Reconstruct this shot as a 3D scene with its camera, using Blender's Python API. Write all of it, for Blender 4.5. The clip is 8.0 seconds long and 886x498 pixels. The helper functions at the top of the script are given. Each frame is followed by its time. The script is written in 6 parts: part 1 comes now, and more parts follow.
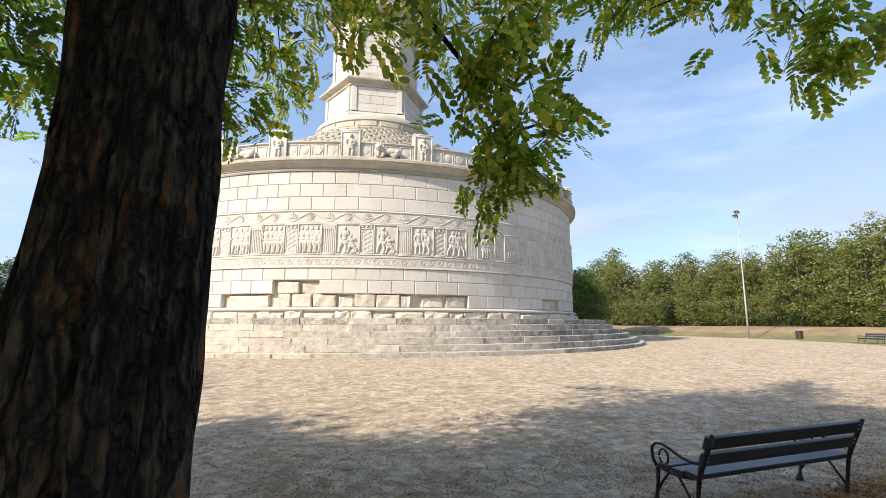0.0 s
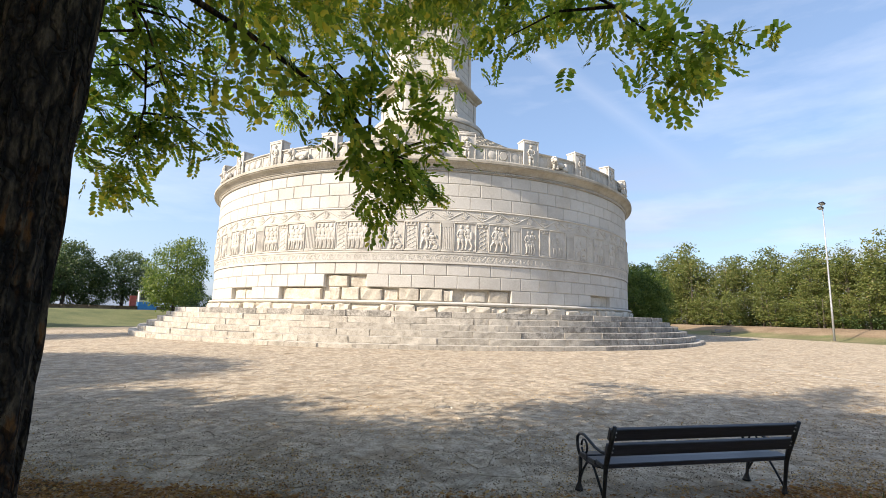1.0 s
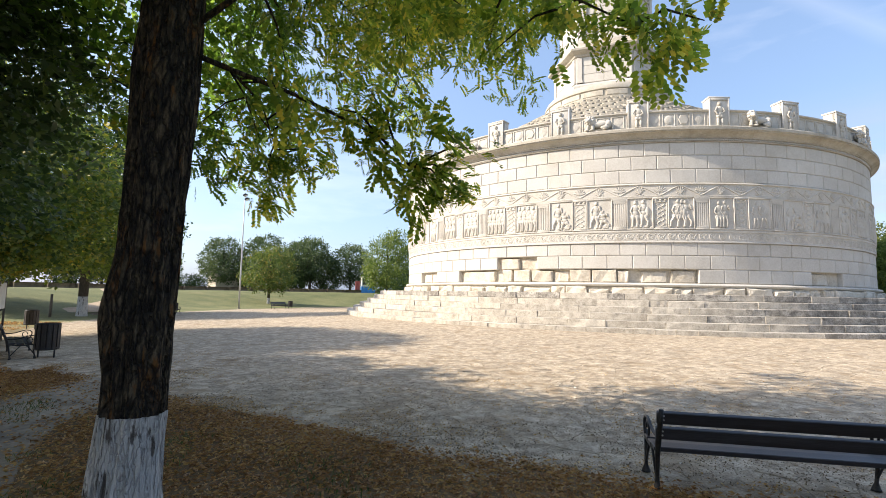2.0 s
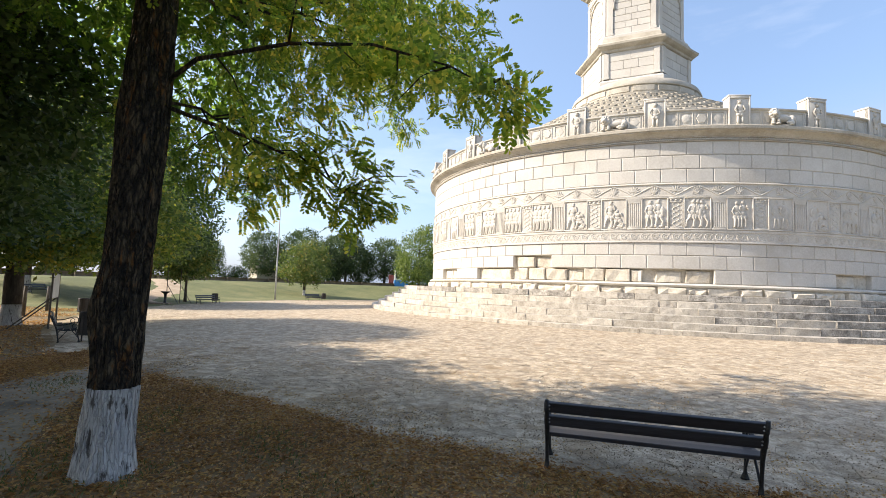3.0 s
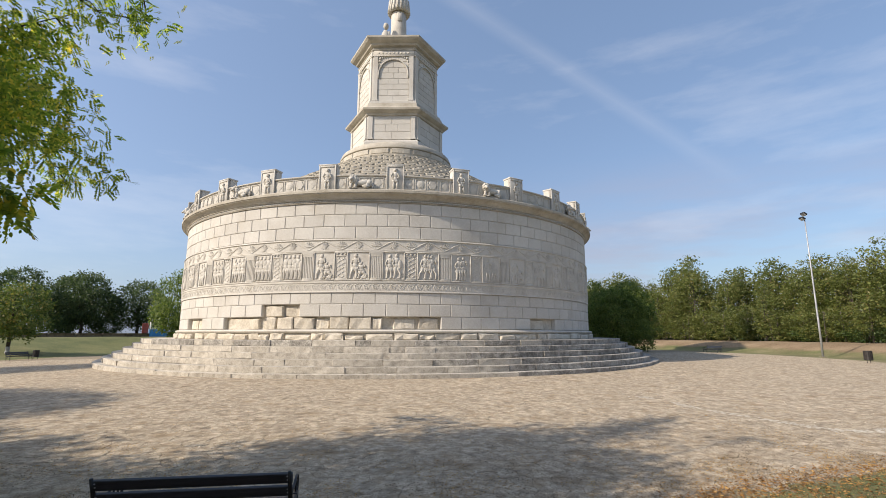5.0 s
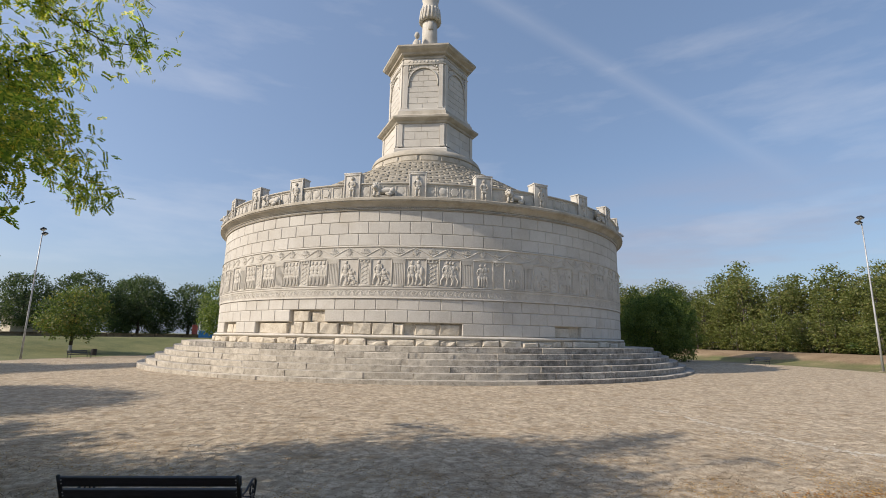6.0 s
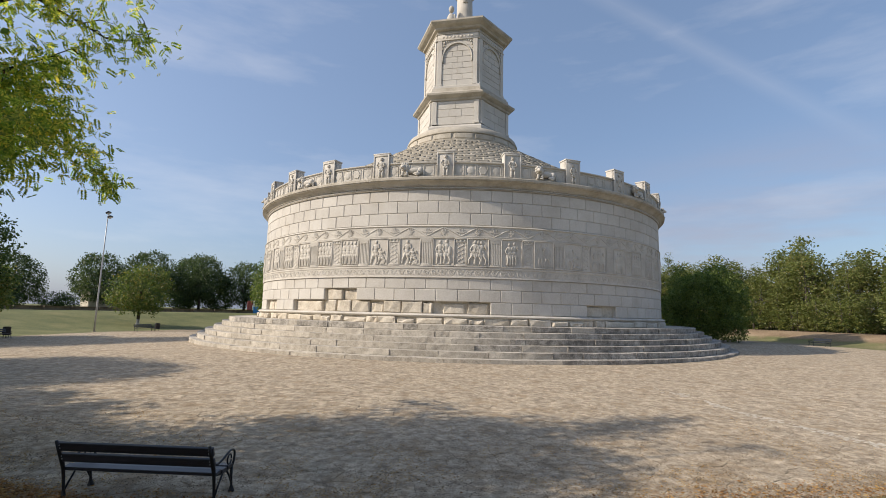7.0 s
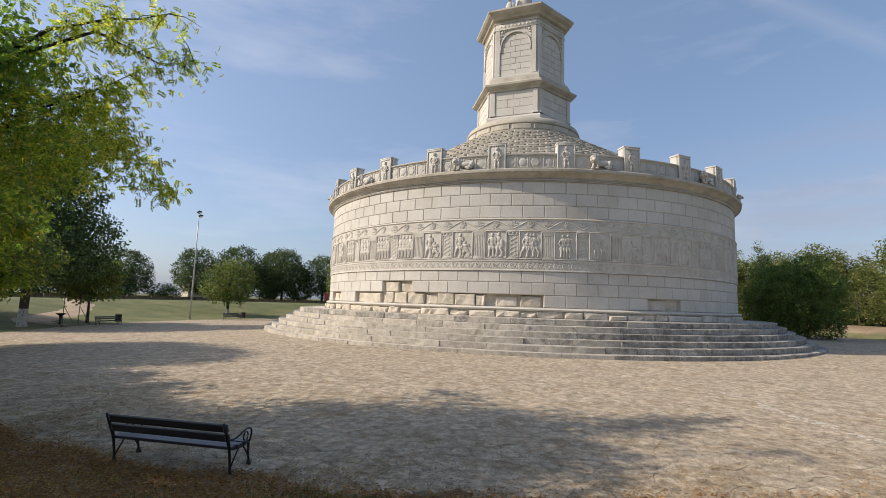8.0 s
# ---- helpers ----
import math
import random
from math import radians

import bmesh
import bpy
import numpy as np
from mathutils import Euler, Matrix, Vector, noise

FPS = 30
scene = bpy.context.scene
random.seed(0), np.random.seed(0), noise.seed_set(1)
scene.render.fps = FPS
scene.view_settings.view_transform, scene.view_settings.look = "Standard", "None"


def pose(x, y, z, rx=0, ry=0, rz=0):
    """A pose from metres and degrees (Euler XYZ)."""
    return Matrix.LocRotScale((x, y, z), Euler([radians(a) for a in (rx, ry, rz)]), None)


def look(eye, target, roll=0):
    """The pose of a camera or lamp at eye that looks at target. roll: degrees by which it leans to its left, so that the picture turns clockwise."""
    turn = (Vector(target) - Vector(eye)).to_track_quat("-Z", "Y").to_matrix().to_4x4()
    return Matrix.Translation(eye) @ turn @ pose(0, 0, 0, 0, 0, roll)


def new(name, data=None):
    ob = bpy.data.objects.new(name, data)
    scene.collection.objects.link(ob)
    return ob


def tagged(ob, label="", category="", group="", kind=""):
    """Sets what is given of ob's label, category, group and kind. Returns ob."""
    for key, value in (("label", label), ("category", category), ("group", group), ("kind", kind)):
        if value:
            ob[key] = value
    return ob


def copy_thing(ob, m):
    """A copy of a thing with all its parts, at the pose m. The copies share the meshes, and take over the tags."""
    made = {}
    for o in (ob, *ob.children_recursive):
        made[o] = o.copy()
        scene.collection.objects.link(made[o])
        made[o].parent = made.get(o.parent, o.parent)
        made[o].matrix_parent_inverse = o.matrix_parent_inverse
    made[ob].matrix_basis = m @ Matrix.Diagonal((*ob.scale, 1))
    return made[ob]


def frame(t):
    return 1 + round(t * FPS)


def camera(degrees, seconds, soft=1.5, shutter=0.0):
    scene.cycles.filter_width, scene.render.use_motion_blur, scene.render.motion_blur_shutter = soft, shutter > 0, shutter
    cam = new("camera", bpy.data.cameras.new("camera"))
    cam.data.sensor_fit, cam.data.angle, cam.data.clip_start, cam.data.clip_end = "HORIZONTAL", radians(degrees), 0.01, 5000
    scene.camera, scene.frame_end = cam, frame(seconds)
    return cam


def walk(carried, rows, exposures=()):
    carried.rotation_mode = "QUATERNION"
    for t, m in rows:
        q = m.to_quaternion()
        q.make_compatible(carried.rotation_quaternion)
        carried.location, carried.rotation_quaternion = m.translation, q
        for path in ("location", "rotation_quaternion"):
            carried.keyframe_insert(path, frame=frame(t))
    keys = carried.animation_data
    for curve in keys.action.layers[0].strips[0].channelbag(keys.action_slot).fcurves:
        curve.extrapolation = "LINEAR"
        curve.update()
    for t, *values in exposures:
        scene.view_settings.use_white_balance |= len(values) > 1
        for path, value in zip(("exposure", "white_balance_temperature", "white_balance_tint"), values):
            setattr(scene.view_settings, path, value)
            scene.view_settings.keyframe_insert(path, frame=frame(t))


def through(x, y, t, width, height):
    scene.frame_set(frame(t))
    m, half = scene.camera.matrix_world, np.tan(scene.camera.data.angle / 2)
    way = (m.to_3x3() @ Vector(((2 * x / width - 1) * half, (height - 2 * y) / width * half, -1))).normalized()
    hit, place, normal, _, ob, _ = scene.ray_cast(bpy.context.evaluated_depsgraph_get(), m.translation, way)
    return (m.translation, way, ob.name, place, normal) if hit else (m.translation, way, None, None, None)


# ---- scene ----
cam = camera(86.0, 8.0, soft=0.9)
# seconds, place, yaw, pitch, roll; the axis of the monument stands at x = y = 0
PATH = [
    (0.0, -7.437, -36.092, 1.328, -20.30, 8.86, -0.06),
    (0.5, -6.938, -36.444, 1.333, -15.63, 8.03, -0.91),
    (1.0, -6.416, -36.846, 1.335, -12.24, 8.08, -1.30),
    (1.5, -5.829, -37.134, 1.370, 8.58, 6.56, -2.12),
    (1.7, -5.548, -37.228, 1.370, 10.03, 5.83, -1.33),
    (2.8, -4.200, -37.836, 1.458, 15.49, 4.86, -1.74),
    (3.0, -3.931, -37.892, 1.507, 15.84, 4.56, -1.99),
    (3.5, -3.383, -38.047, 1.590, 14.05, 4.39, -1.50),
    (4.0, -2.753, -38.108, 1.666, 2.57, 3.93, 0.04),
    (4.5, -2.143, -38.271, 1.762, -8.18, 6.37, 0.49),
    (4.7, -1.932, -38.366, 1.820, -8.65, 8.60, 0.09),
    (5.8, -0.804, -38.605, 1.863, -5.28, 11.04, -0.98),
    (6.0, -0.595, -38.670, 1.934, -3.33, 10.60, -0.98),
    (6.5, -0.083, -38.701, 1.982, 1.55, 8.98, -1.02),
    (7.0, 0.440, -38.745, 2.041, 2.52, 7.74, -1.41),
    (7.5, 0.957, -38.859, 2.110, 8.85, 6.45, -1.32),
    (8.0, 1.570, -38.904, 2.128, 11.45, 6.44, -1.80),
]
EXPOSURES = [(t, e, 7050, 12) for t, e in ((0.0, 0.54), (1.0, 0.53), (1.5, 0.64), (3.0, 0.71), (3.5, 0.63), (4.5, 0.24), (6.0, -0.16), (8.0, -0.10))]
walk(cam, [(t, pose(x, y, z, 90 + pitch, roll, yaw)) for t, x, y, z, yaw, pitch, roll in PATH], EXPOSURES)

# ---- light ----
SUN_AZ, SUN_EL = radians(-163.0), radians(34.0)
TO_SUN = Vector((math.cos(SUN_EL) * math.cos(SUN_AZ), math.cos(SUN_EL) * math.sin(SUN_AZ), math.sin(SUN_EL)))
sun = new("sun", bpy.data.lights.new("sun", "SUN"))
sun.data.energy, sun.data.angle, sun.data.color = 5.0, radians(0.6), (1.0, 0.93, 0.83)
sun.matrix_world = look(TO_SUN * 60, (0, 0, 0))

world = bpy.data.worlds.new("sky")
scene.world = world
world.use_nodes = True
wn, wl = world.node_tree.nodes, world.node_tree.links
wn.clear()
w_out, w_bg, w_sky = wn.new("ShaderNodeOutputWorld"), wn.new("ShaderNodeBackground"), wn.new("ShaderNodeTexSky")
w_sky.sky_type, w_sky.sun_disc = "NISHITA", False
w_sky.sun_elevation, w_sky.sun_rotation = SUN_EL, radians(90) - SUN_AZ
w_sky.air_density, w_sky.dust_density, w_sky.ozone_density = 1.0, 2.0, 3.0
w_bg.inputs["Strength"].default_value = 0.167
# thin streaks of high cloud
w_co, w_map = wn.new("ShaderNodeTexCoord"), wn.new("ShaderNodeMapping")
w_map.inputs["Scale"].default_value = (1.1, 1.6, 5.5)
w_map.inputs["Rotation"].default_value = (0.0, 0.25, 0.5)
w_noise, w_ramp, w_mix = wn.new("ShaderNodeTexNoise"), wn.new("ShaderNodeValToRGB"), wn.new("ShaderNodeMixRGB")
w_noise.inputs["Scale"].default_value, w_noise.inputs["Detail"].default_value = 1.7, 7.0
w_noise.inputs["Roughness"].default_value = 0.58
w_ramp.color_ramp.elements[0].position, w_ramp.color_ramp.elements[1].position = 0.50, 0.82
w_ramp.color_ramp.elements[1].color = (0.24, 0.24, 0.24, 1)
w_mix.inputs["Color2"].default_value = (7.0, 7.1, 7.4, 1)
wl.new(w_co.outputs["Generated"], w_map.inputs["Vector"])
wl.new(w_map.outputs["Vector"], w_noise.inputs["Vector"])
wl.new(w_noise.outputs["Fac"], w_ramp.inputs["Fac"])
wl.new(w_ramp.outputs["Color"], w_mix.inputs["Fac"])
# a thin even veil of high haze
w_haze = wn.new("ShaderNodeMixRGB")
w_haze.inputs["Fac"].default_value = 0.36
w_sunward, w_glow, w_veil = wn.new("ShaderNodeVectorMath"), wn.new("ShaderNodeMapRange"), wn.new("ShaderNodeMixRGB")
w_sunward.operation, w_sunward.inputs[1].default_value = "DOT_PRODUCT", (math.cos(SUN_AZ), math.sin(SUN_AZ), 0.0)
w_glow.inputs["From Min"].default_value, w_glow.inputs["From Max"].default_value = -0.5, 0.7
w_veil.inputs["Color1"].default_value, w_veil.inputs["Color2"].default_value = (1.75, 2.8, 4.8, 1), (2.75, 4.0, 6.6, 1)
wl.new(w_co.outputs["Generated"], w_sunward.inputs[0])
wl.new(w_sunward.outputs["Value"], w_glow.inputs["Value"])
wl.new(w_glow.outputs[0], w_veil.inputs["Fac"])
wl.new(w_veil.outputs["Color"], w_haze.inputs["Color2"])
wl.new(w_sky.outputs["Color"], w_haze.inputs["Color1"])
# a low bank of thin grey-lilac cloud over the wood
w_map2, w_noise2, w_ramp2, w_bank = wn.new("ShaderNodeMapping"), wn.new("ShaderNodeTexNoise"), wn.new("ShaderNodeValToRGB"), wn.new("ShaderNodeMixRGB")
w_map2.inputs["Scale"].default_value = (1.0, 1.0, 6.0)
w_noise2.inputs["Scale"].default_value, w_noise2.inputs["Detail"].default_value, w_noise2.inputs["Roughness"].default_value = 2.2, 6.0, 0.55
w_ramp2.color_ramp.elements[0].position, w_ramp2.color_ramp.elements[1].position = 0.34, 0.62
w_bank.inputs["Color2"].default_value = (2.75, 2.7, 3.4, 1)
w_xyz, w_low, w_way, w_m1, w_m2 = wn.new("ShaderNodeSeparateXYZ"), wn.new("ShaderNodeMapRange"), wn.new("ShaderNodeMapRange"), wn.new("ShaderNodeMath"), wn.new("ShaderNodeMath")
w_low.inputs["From Min"].default_value, w_low.inputs["From Max"].default_value, w_low.inputs["To Max"].default_value = 0.34, 0.12, 0.85
w_way.inputs["From Min"].default_value, w_way.inputs["From Max"].default_value = 0.15, 0.5
w_m1.operation = w_m2.operation = "MULTIPLY"
wl.new(w_co.outputs["Generated"], w_map2.inputs["Vector"])
wl.new(w_map2.outputs["Vector"], w_noise2.inputs["Vector"])
wl.new(w_noise2.outputs["Fac"], w_ramp2.inputs["Fac"])
wl.new(w_co.outputs["Generated"], w_xyz.inputs[0])
wl.new(w_xyz.outputs["Z"], w_low.inputs["Value"])
wl.new(w_xyz.outputs["X"], w_way.inputs["Value"])
wl.new(w_low.outputs[0], w_m1.inputs[0])
wl.new(w_way.outputs[0], w_m1.inputs[1])
wl.new(w_m1.outputs[0], w_m2.inputs[0])
wl.new(w_ramp2.outputs["Color"], w_m2.inputs[1])
wl.new(w_m2.outputs[0], w_bank.inputs["Fac"])
wl.new(w_haze.outputs["Color"], w_bank.inputs["Color1"])
wl.new(w_bank.outputs["Color"], w_mix.inputs["Color1"])
# an old contrail, spread thin
TRAIL_NORMAL, TRAIL_MIDDLE = (-0.4034, 0.6089, -0.6830), (0.3216, 0.7932, 0.5171)
w_dot, w_abs, w_trail, w_side = (wn.new("ShaderNodeVectorMath"), wn.new("ShaderNodeMath"), wn.new("ShaderNodeValToRGB"), wn.new("ShaderNodeVectorMath"))
w_dot.operation, w_side.operation, w_abs.operation = "DOT_PRODUCT", "DOT_PRODUCT", "ABSOLUTE"
w_dot.inputs[1].default_value, w_side.inputs[1].default_value = TRAIL_NORMAL, TRAIL_MIDDLE
wl.new(w_co.outputs["Generated"], w_dot.inputs[0])
wl.new(w_co.outputs["Generated"], w_side.inputs[0])
wl.new(w_dot.outputs["Value"], w_abs.inputs[0])
w_trail.color_ramp.elements[0].color, w_trail.color_ramp.elements[1].color = (0.15, 0.15, 0.15, 1), (0, 0, 0, 1)
w_trail.color_ramp.elements[1].position = 0.022
wl.new(w_abs.outputs[0], w_trail.inputs["Fac"])
w_near, w_thin, w_thin2 = wn.new("ShaderNodeValToRGB"), wn.new("ShaderNodeMath"), wn.new("ShaderNodeMath")
w_near.color_ramp.elements[0].position, w_near.color_ramp.elements[1].position = 0.90, 0.975
w_thin.operation = w_thin2.operation = "MULTIPLY"
wl.new(w_side.outputs["Value"], w_near.inputs["Fac"])
wl.new(w_near.outputs["Color"], w_thin.inputs[0])
wl.new(w_trail.outputs["Color"], w_thin.inputs[1])
wl.new(w_thin.outputs[0], w_thin2.inputs[0])
wl.new(w_noise.outputs["Fac"], w_thin2.inputs[1])
w_mix2 = wn.new("ShaderNodeMixRGB")
w_mix2.inputs["Color2"].default_value = (7.0, 7.1, 7.4, 1)
wl.new(w_thin2.outputs[0], w_mix2.inputs["Fac"])
wl.new(w_mix.outputs["Color"], w_mix2.inputs["Color1"])
wl.new(w_mix2.outputs["Color"], w_bg.inputs["Color"])
wl.new(w_bg.outputs["Background"], w_out.inputs["Surface"])


# ---- materials ----
def mat_nodes(name):
    m = bpy.data.materials.new(name)
    m.use_nodes = True
    nodes, links = m.node_tree.nodes, m.node_tree.links
    return m, nodes, links, nodes["Principled BSDF"]


def ramp(nodes, stops):
    r = nodes.new("ShaderNodeValToRGB")
    while len(r.color_ramp.elements) < len(stops):
        r.color_ramp.elements.new(0.5)
    for el, (p, c) in zip(r.color_ramp.elements, stops):
        el.position, el.color = p, (*c, 1)
    return r


def noise_node(nodes, links, scale, detail=5.0, rough=0.55, stretch=None, source="Position"):
    n = nodes.new("ShaderNodeTexNoise")
    n.inputs["Scale"].default_value, n.inputs["Detail"].default_value, n.inputs["Roughness"].default_value = scale, detail, rough
    if source == "Position":
        out = nodes.new("ShaderNodeNewGeometry").outputs["Position"]
    else:
        out = nodes.new("ShaderNodeTexCoord").outputs["Object"]
    if stretch:
        mp = nodes.new("ShaderNodeMapping")
        mp.inputs["Scale"].default_value = stretch
        links.new(out, mp.inputs["Vector"])
        out = mp.outputs["Vector"]
    links.new(out, n.inputs["Vector"])
    return n


def surface(name, dark, mid, light, scale=1.2, fine=18.0, rough=0.9, bump=0.25, vary=0.12, spot=None, spot_at=(0.62, 0.72), spot_scale=3.0,
            stretch=None, metal=0.0, source="Position", depth=0.02, crack=None, flake=None, spread=(0.36, 0.5, 0.63)):
    """A surface with broad patches, fine grain, a tone for each piece and, if given, spots of another colour."""
    m, nodes, links, b = mat_nodes(name)
    broad = noise_node(nodes, links, scale, 6, 0.6, stretch, source)
    grain = noise_node(nodes, links, fine, 4, 0.6, stretch, source)
    add = nodes.new("ShaderNodeMath")
    add.operation = "MULTIPLY_ADD"
    add.inputs[1].default_value = 0.45
    links.new(grain.outputs["Fac"], add.inputs[0])
    sub = nodes.new("ShaderNodeMath")
    sub.operation = "MULTIPLY"
    sub.inputs[1].default_value = 0.55
    links.new(broad.outputs["Fac"], sub.inputs[0])
    links.new(sub.outputs[0], add.inputs[2])
    r = ramp(nodes, list(zip(spread, (dark, mid, light))))
    links.new(add.outputs[0], r.inputs["Fac"])
    colour = r.outputs["Color"]
    if spot:
        sp = noise_node(nodes, links, spot_scale, 8, 0.65, stretch, source)
        mask = ramp(nodes, [(spot_at[0], (0, 0, 0)), (spot_at[1], (1, 1, 1))])
        links.new(sp.outputs["Fac"], mask.inputs["Fac"])
        mx = nodes.new("ShaderNodeMixRGB")
        mx.inputs["Color2"].default_value = (*spot, 1)
        links.new(mask.outputs["Color"], mx.inputs["Fac"])
        links.new(colour, mx.inputs["Color1"])
        colour = mx.outputs["Color"]
    height = add.outputs[0]
    if crack:
        # plate crevices, darkened in colour too: stretch, depth of tone, share of the relief
        vor, geo = nodes.new("ShaderNodeTexVoronoi"), nodes.new("ShaderNodeNewGeometry")
        vor.feature = "DISTANCE_TO_EDGE"
        vor.inputs["Scale"].default_value = 1.0
        mp, wob, warp = nodes.new("ShaderNodeMapping"), noise_node(nodes, links, crack[3], 3, 0.6), nodes.new("ShaderNodeVectorMath")
        warp.operation = "MULTIPLY_ADD"
        warp.inputs[1].default_value = (crack[4],) * 3
        links.new(wob.outputs["Color"], warp.inputs[0])
        links.new(geo.outputs["Position"], warp.inputs[2])
        mp.inputs["Scale"].default_value = crack[0]
        links.new(warp.outputs[0], mp.inputs["Vector"])
        links.new(mp.outputs["Vector"], vor.inputs["Vector"])
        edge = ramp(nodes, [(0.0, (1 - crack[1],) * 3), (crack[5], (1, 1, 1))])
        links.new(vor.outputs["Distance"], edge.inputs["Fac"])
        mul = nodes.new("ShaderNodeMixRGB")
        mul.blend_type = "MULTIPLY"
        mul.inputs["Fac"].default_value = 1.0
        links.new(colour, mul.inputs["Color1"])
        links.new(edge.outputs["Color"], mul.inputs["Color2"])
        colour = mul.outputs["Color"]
        tall = nodes.new("ShaderNodeMath")
        tall.operation = "MULTIPLY_ADD"
        tall.inputs[1].default_value = crack[2]
        links.new(edge.outputs["Color"], tall.inputs[0])
        links.new(height, tall.inputs[2])
        height = tall.outputs[0]
    if flake:
        # thin split layers: size, difference of tone, share of the relief
        cell, geo, wob, warp = nodes.new("ShaderNodeTexVoronoi"), nodes.new("ShaderNodeNewGeometry"), noise_node(nodes, links, flake[0] * 0.6, 5, 0.7), nodes.new("ShaderNodeVectorMath")
        cell.inputs["Scale"].default_value = flake[0]
        warp.operation = "MULTIPLY_ADD"
        warp.inputs[1].default_value = (0.7 / flake[0],) * 3
        links.new(wob.outputs["Color"], warp.inputs[0])
        links.new(geo.outputs["Position"], warp.inputs[2])
        links.new(warp.outputs[0], cell.inputs["Vector"])
        layer = nodes.new("ShaderNodeSeparateColor")
        links.new(cell.outputs["Color"], layer.inputs[0])
        tone, worn = nodes.new("ShaderNodeMapRange"), nodes.new("ShaderNodeHueSaturation")
        tone.inputs["To Min"].default_value, tone.inputs["To Max"].default_value = 1 - flake[1], 1 + flake[1]
        links.new(layer.outputs[0], tone.inputs["Value"])
        links.new(tone.outputs[0], worn.inputs["Value"])
        links.new(colour, worn.inputs["Color"])
        colour = worn.outputs["Color"]
        lift = nodes.new("ShaderNodeMath")
        lift.operation = "MULTIPLY_ADD"
        lift.inputs[1].default_value = flake[2]
        links.new(layer.outputs[1], lift.inputs[0])
        links.new(height, lift.inputs[2])
        height = lift.outputs[0]
    if vary:
        info, hsv = nodes.new("ShaderNodeObjectInfo"), nodes.new("ShaderNodeHueSaturation")
        mp = nodes.new("ShaderNodeMapRange")
        mp.inputs["To Min"].default_value, mp.inputs["To Max"].default_value = 1 - vary, 1 + vary
        links.new(info.outputs["Random"], mp.inputs["Value"])
        links.new(mp.outputs[0], hsv.inputs["Value"])
        links.new(colour, hsv.inputs["Color"])
        colour = hsv.outputs["Color"]
    links.new(colour, b.inputs["Base Color"])
    b.inputs["Roughness"].default_value, b.inputs["Metallic"].default_value = rough, metal
    if bump:
        bp = nodes.new("ShaderNodeBump")
        bp.inputs["Strength"].default_value, bp.inputs["Distance"].default_value = bump, depth
        links.new(height, bp.inputs["Height"])
        links.new(bp.outputs["Normal"], b.inputs["Normal"])
    return m


def leaf_surface(name, shade, mid, light, yellow=None, yellow_from=0.78, glow=0.35, through=1.8):
    """Leaves: each one has its own tone; some light passes through."""
    m, nodes, links, b = mat_nodes(name)
    out = nodes["Material Output"]
    geo = nodes.new("ShaderNodeNewGeometry")
    patch = noise_node(nodes, links, 0.55, 3, 0.5)
    add = nodes.new("ShaderNodeMath")
    add.operation = "MULTIPLY_ADD"
    add.inputs[1].default_value = 0.5
    half = nodes.new("ShaderNodeMath")
    half.operation = "MULTIPLY"
    half.inputs[1].default_value = 0.5
    links.new(patch.outputs["Fac"], half.inputs[0])
    links.new(geo.outputs["Random Per Island"], add.inputs[0])
    links.new(half.outputs[0], add.inputs[2])
    stops = [(0.22, shade), (0.46, mid), (0.64, light)]
    if yellow:
        stops.append((yellow_from, yellow))
    r = ramp(nodes, stops)
    links.new(add.outputs[0], r.inputs["Fac"])
    links.new(r.outputs["Color"], b.inputs["Base Color"])
    b.inputs["Roughness"].default_value = 0.55
    tr, mx = nodes.new("ShaderNodeBsdfTranslucent"), nodes.new("ShaderNodeMixShader")
    hsv = nodes.new("ShaderNodeHueSaturation")
    hsv.inputs["Value"].default_value, hsv.inputs["Saturation"].default_value = through, 1.05
    links.new(r.outputs["Color"], hsv.inputs["Color"])
    links.new(hsv.outputs["Color"], tr.inputs["Color"])
    mx.inputs["Fac"].default_value = glow
    links.new(b.outputs["BSDF"], mx.inputs[1])
    links.new(tr.outputs["BSDF"], mx.inputs[2])
    links.new(mx.outputs["Shader"], out.inputs["Surface"])
    return m


LIME = surface("dressed_limestone", (0.455, 0.425, 0.375), (0.535, 0.508, 0.458), (0.59, 0.568, 0.52), 0.5, 14, 0.88, 0.16, 0.05, (0.45, 0.41, 0.345), (0.56, 0.78), 0.4)
CARVED = surface("carved_limestone", (0.43, 0.40, 0.35), (0.525, 0.495, 0.44), (0.58, 0.553, 0.495), 1.2, 22, 0.9, 0.25, 0.04, (0.43, 0.395, 0.335), (0.56, 0.74), 1.6)
STAINED = surface("stained_limestone", (0.33, 0.295, 0.235), (0.445, 0.405, 0.335), (0.53, 0.49, 0.42), 1.1, 16, 0.92, 0.3, 0.04, (0.30, 0.265, 0.205), (0.54, 0.74), 0.9)
CORE = surface("rough_core_stone", (0.42, 0.365, 0.285), (0.56, 0.505, 0.415), (0.64, 0.59, 0.50), 1.8, 10, 0.95, 0.9, 0.10, (0.39, 0.345, 0.275), (0.58, 0.74), 2.4, depth=0.05)
STEP = surface("weathered_step_stone", (0.30, 0.268, 0.220), (0.450, 0.410, 0.348), (0.575, 0.532, 0.462), 3.4, 22, 0.95, 0.9, 0.11, (0.21, 0.193, 0.160), (0.55, 0.74), 6.5, depth=0.03)
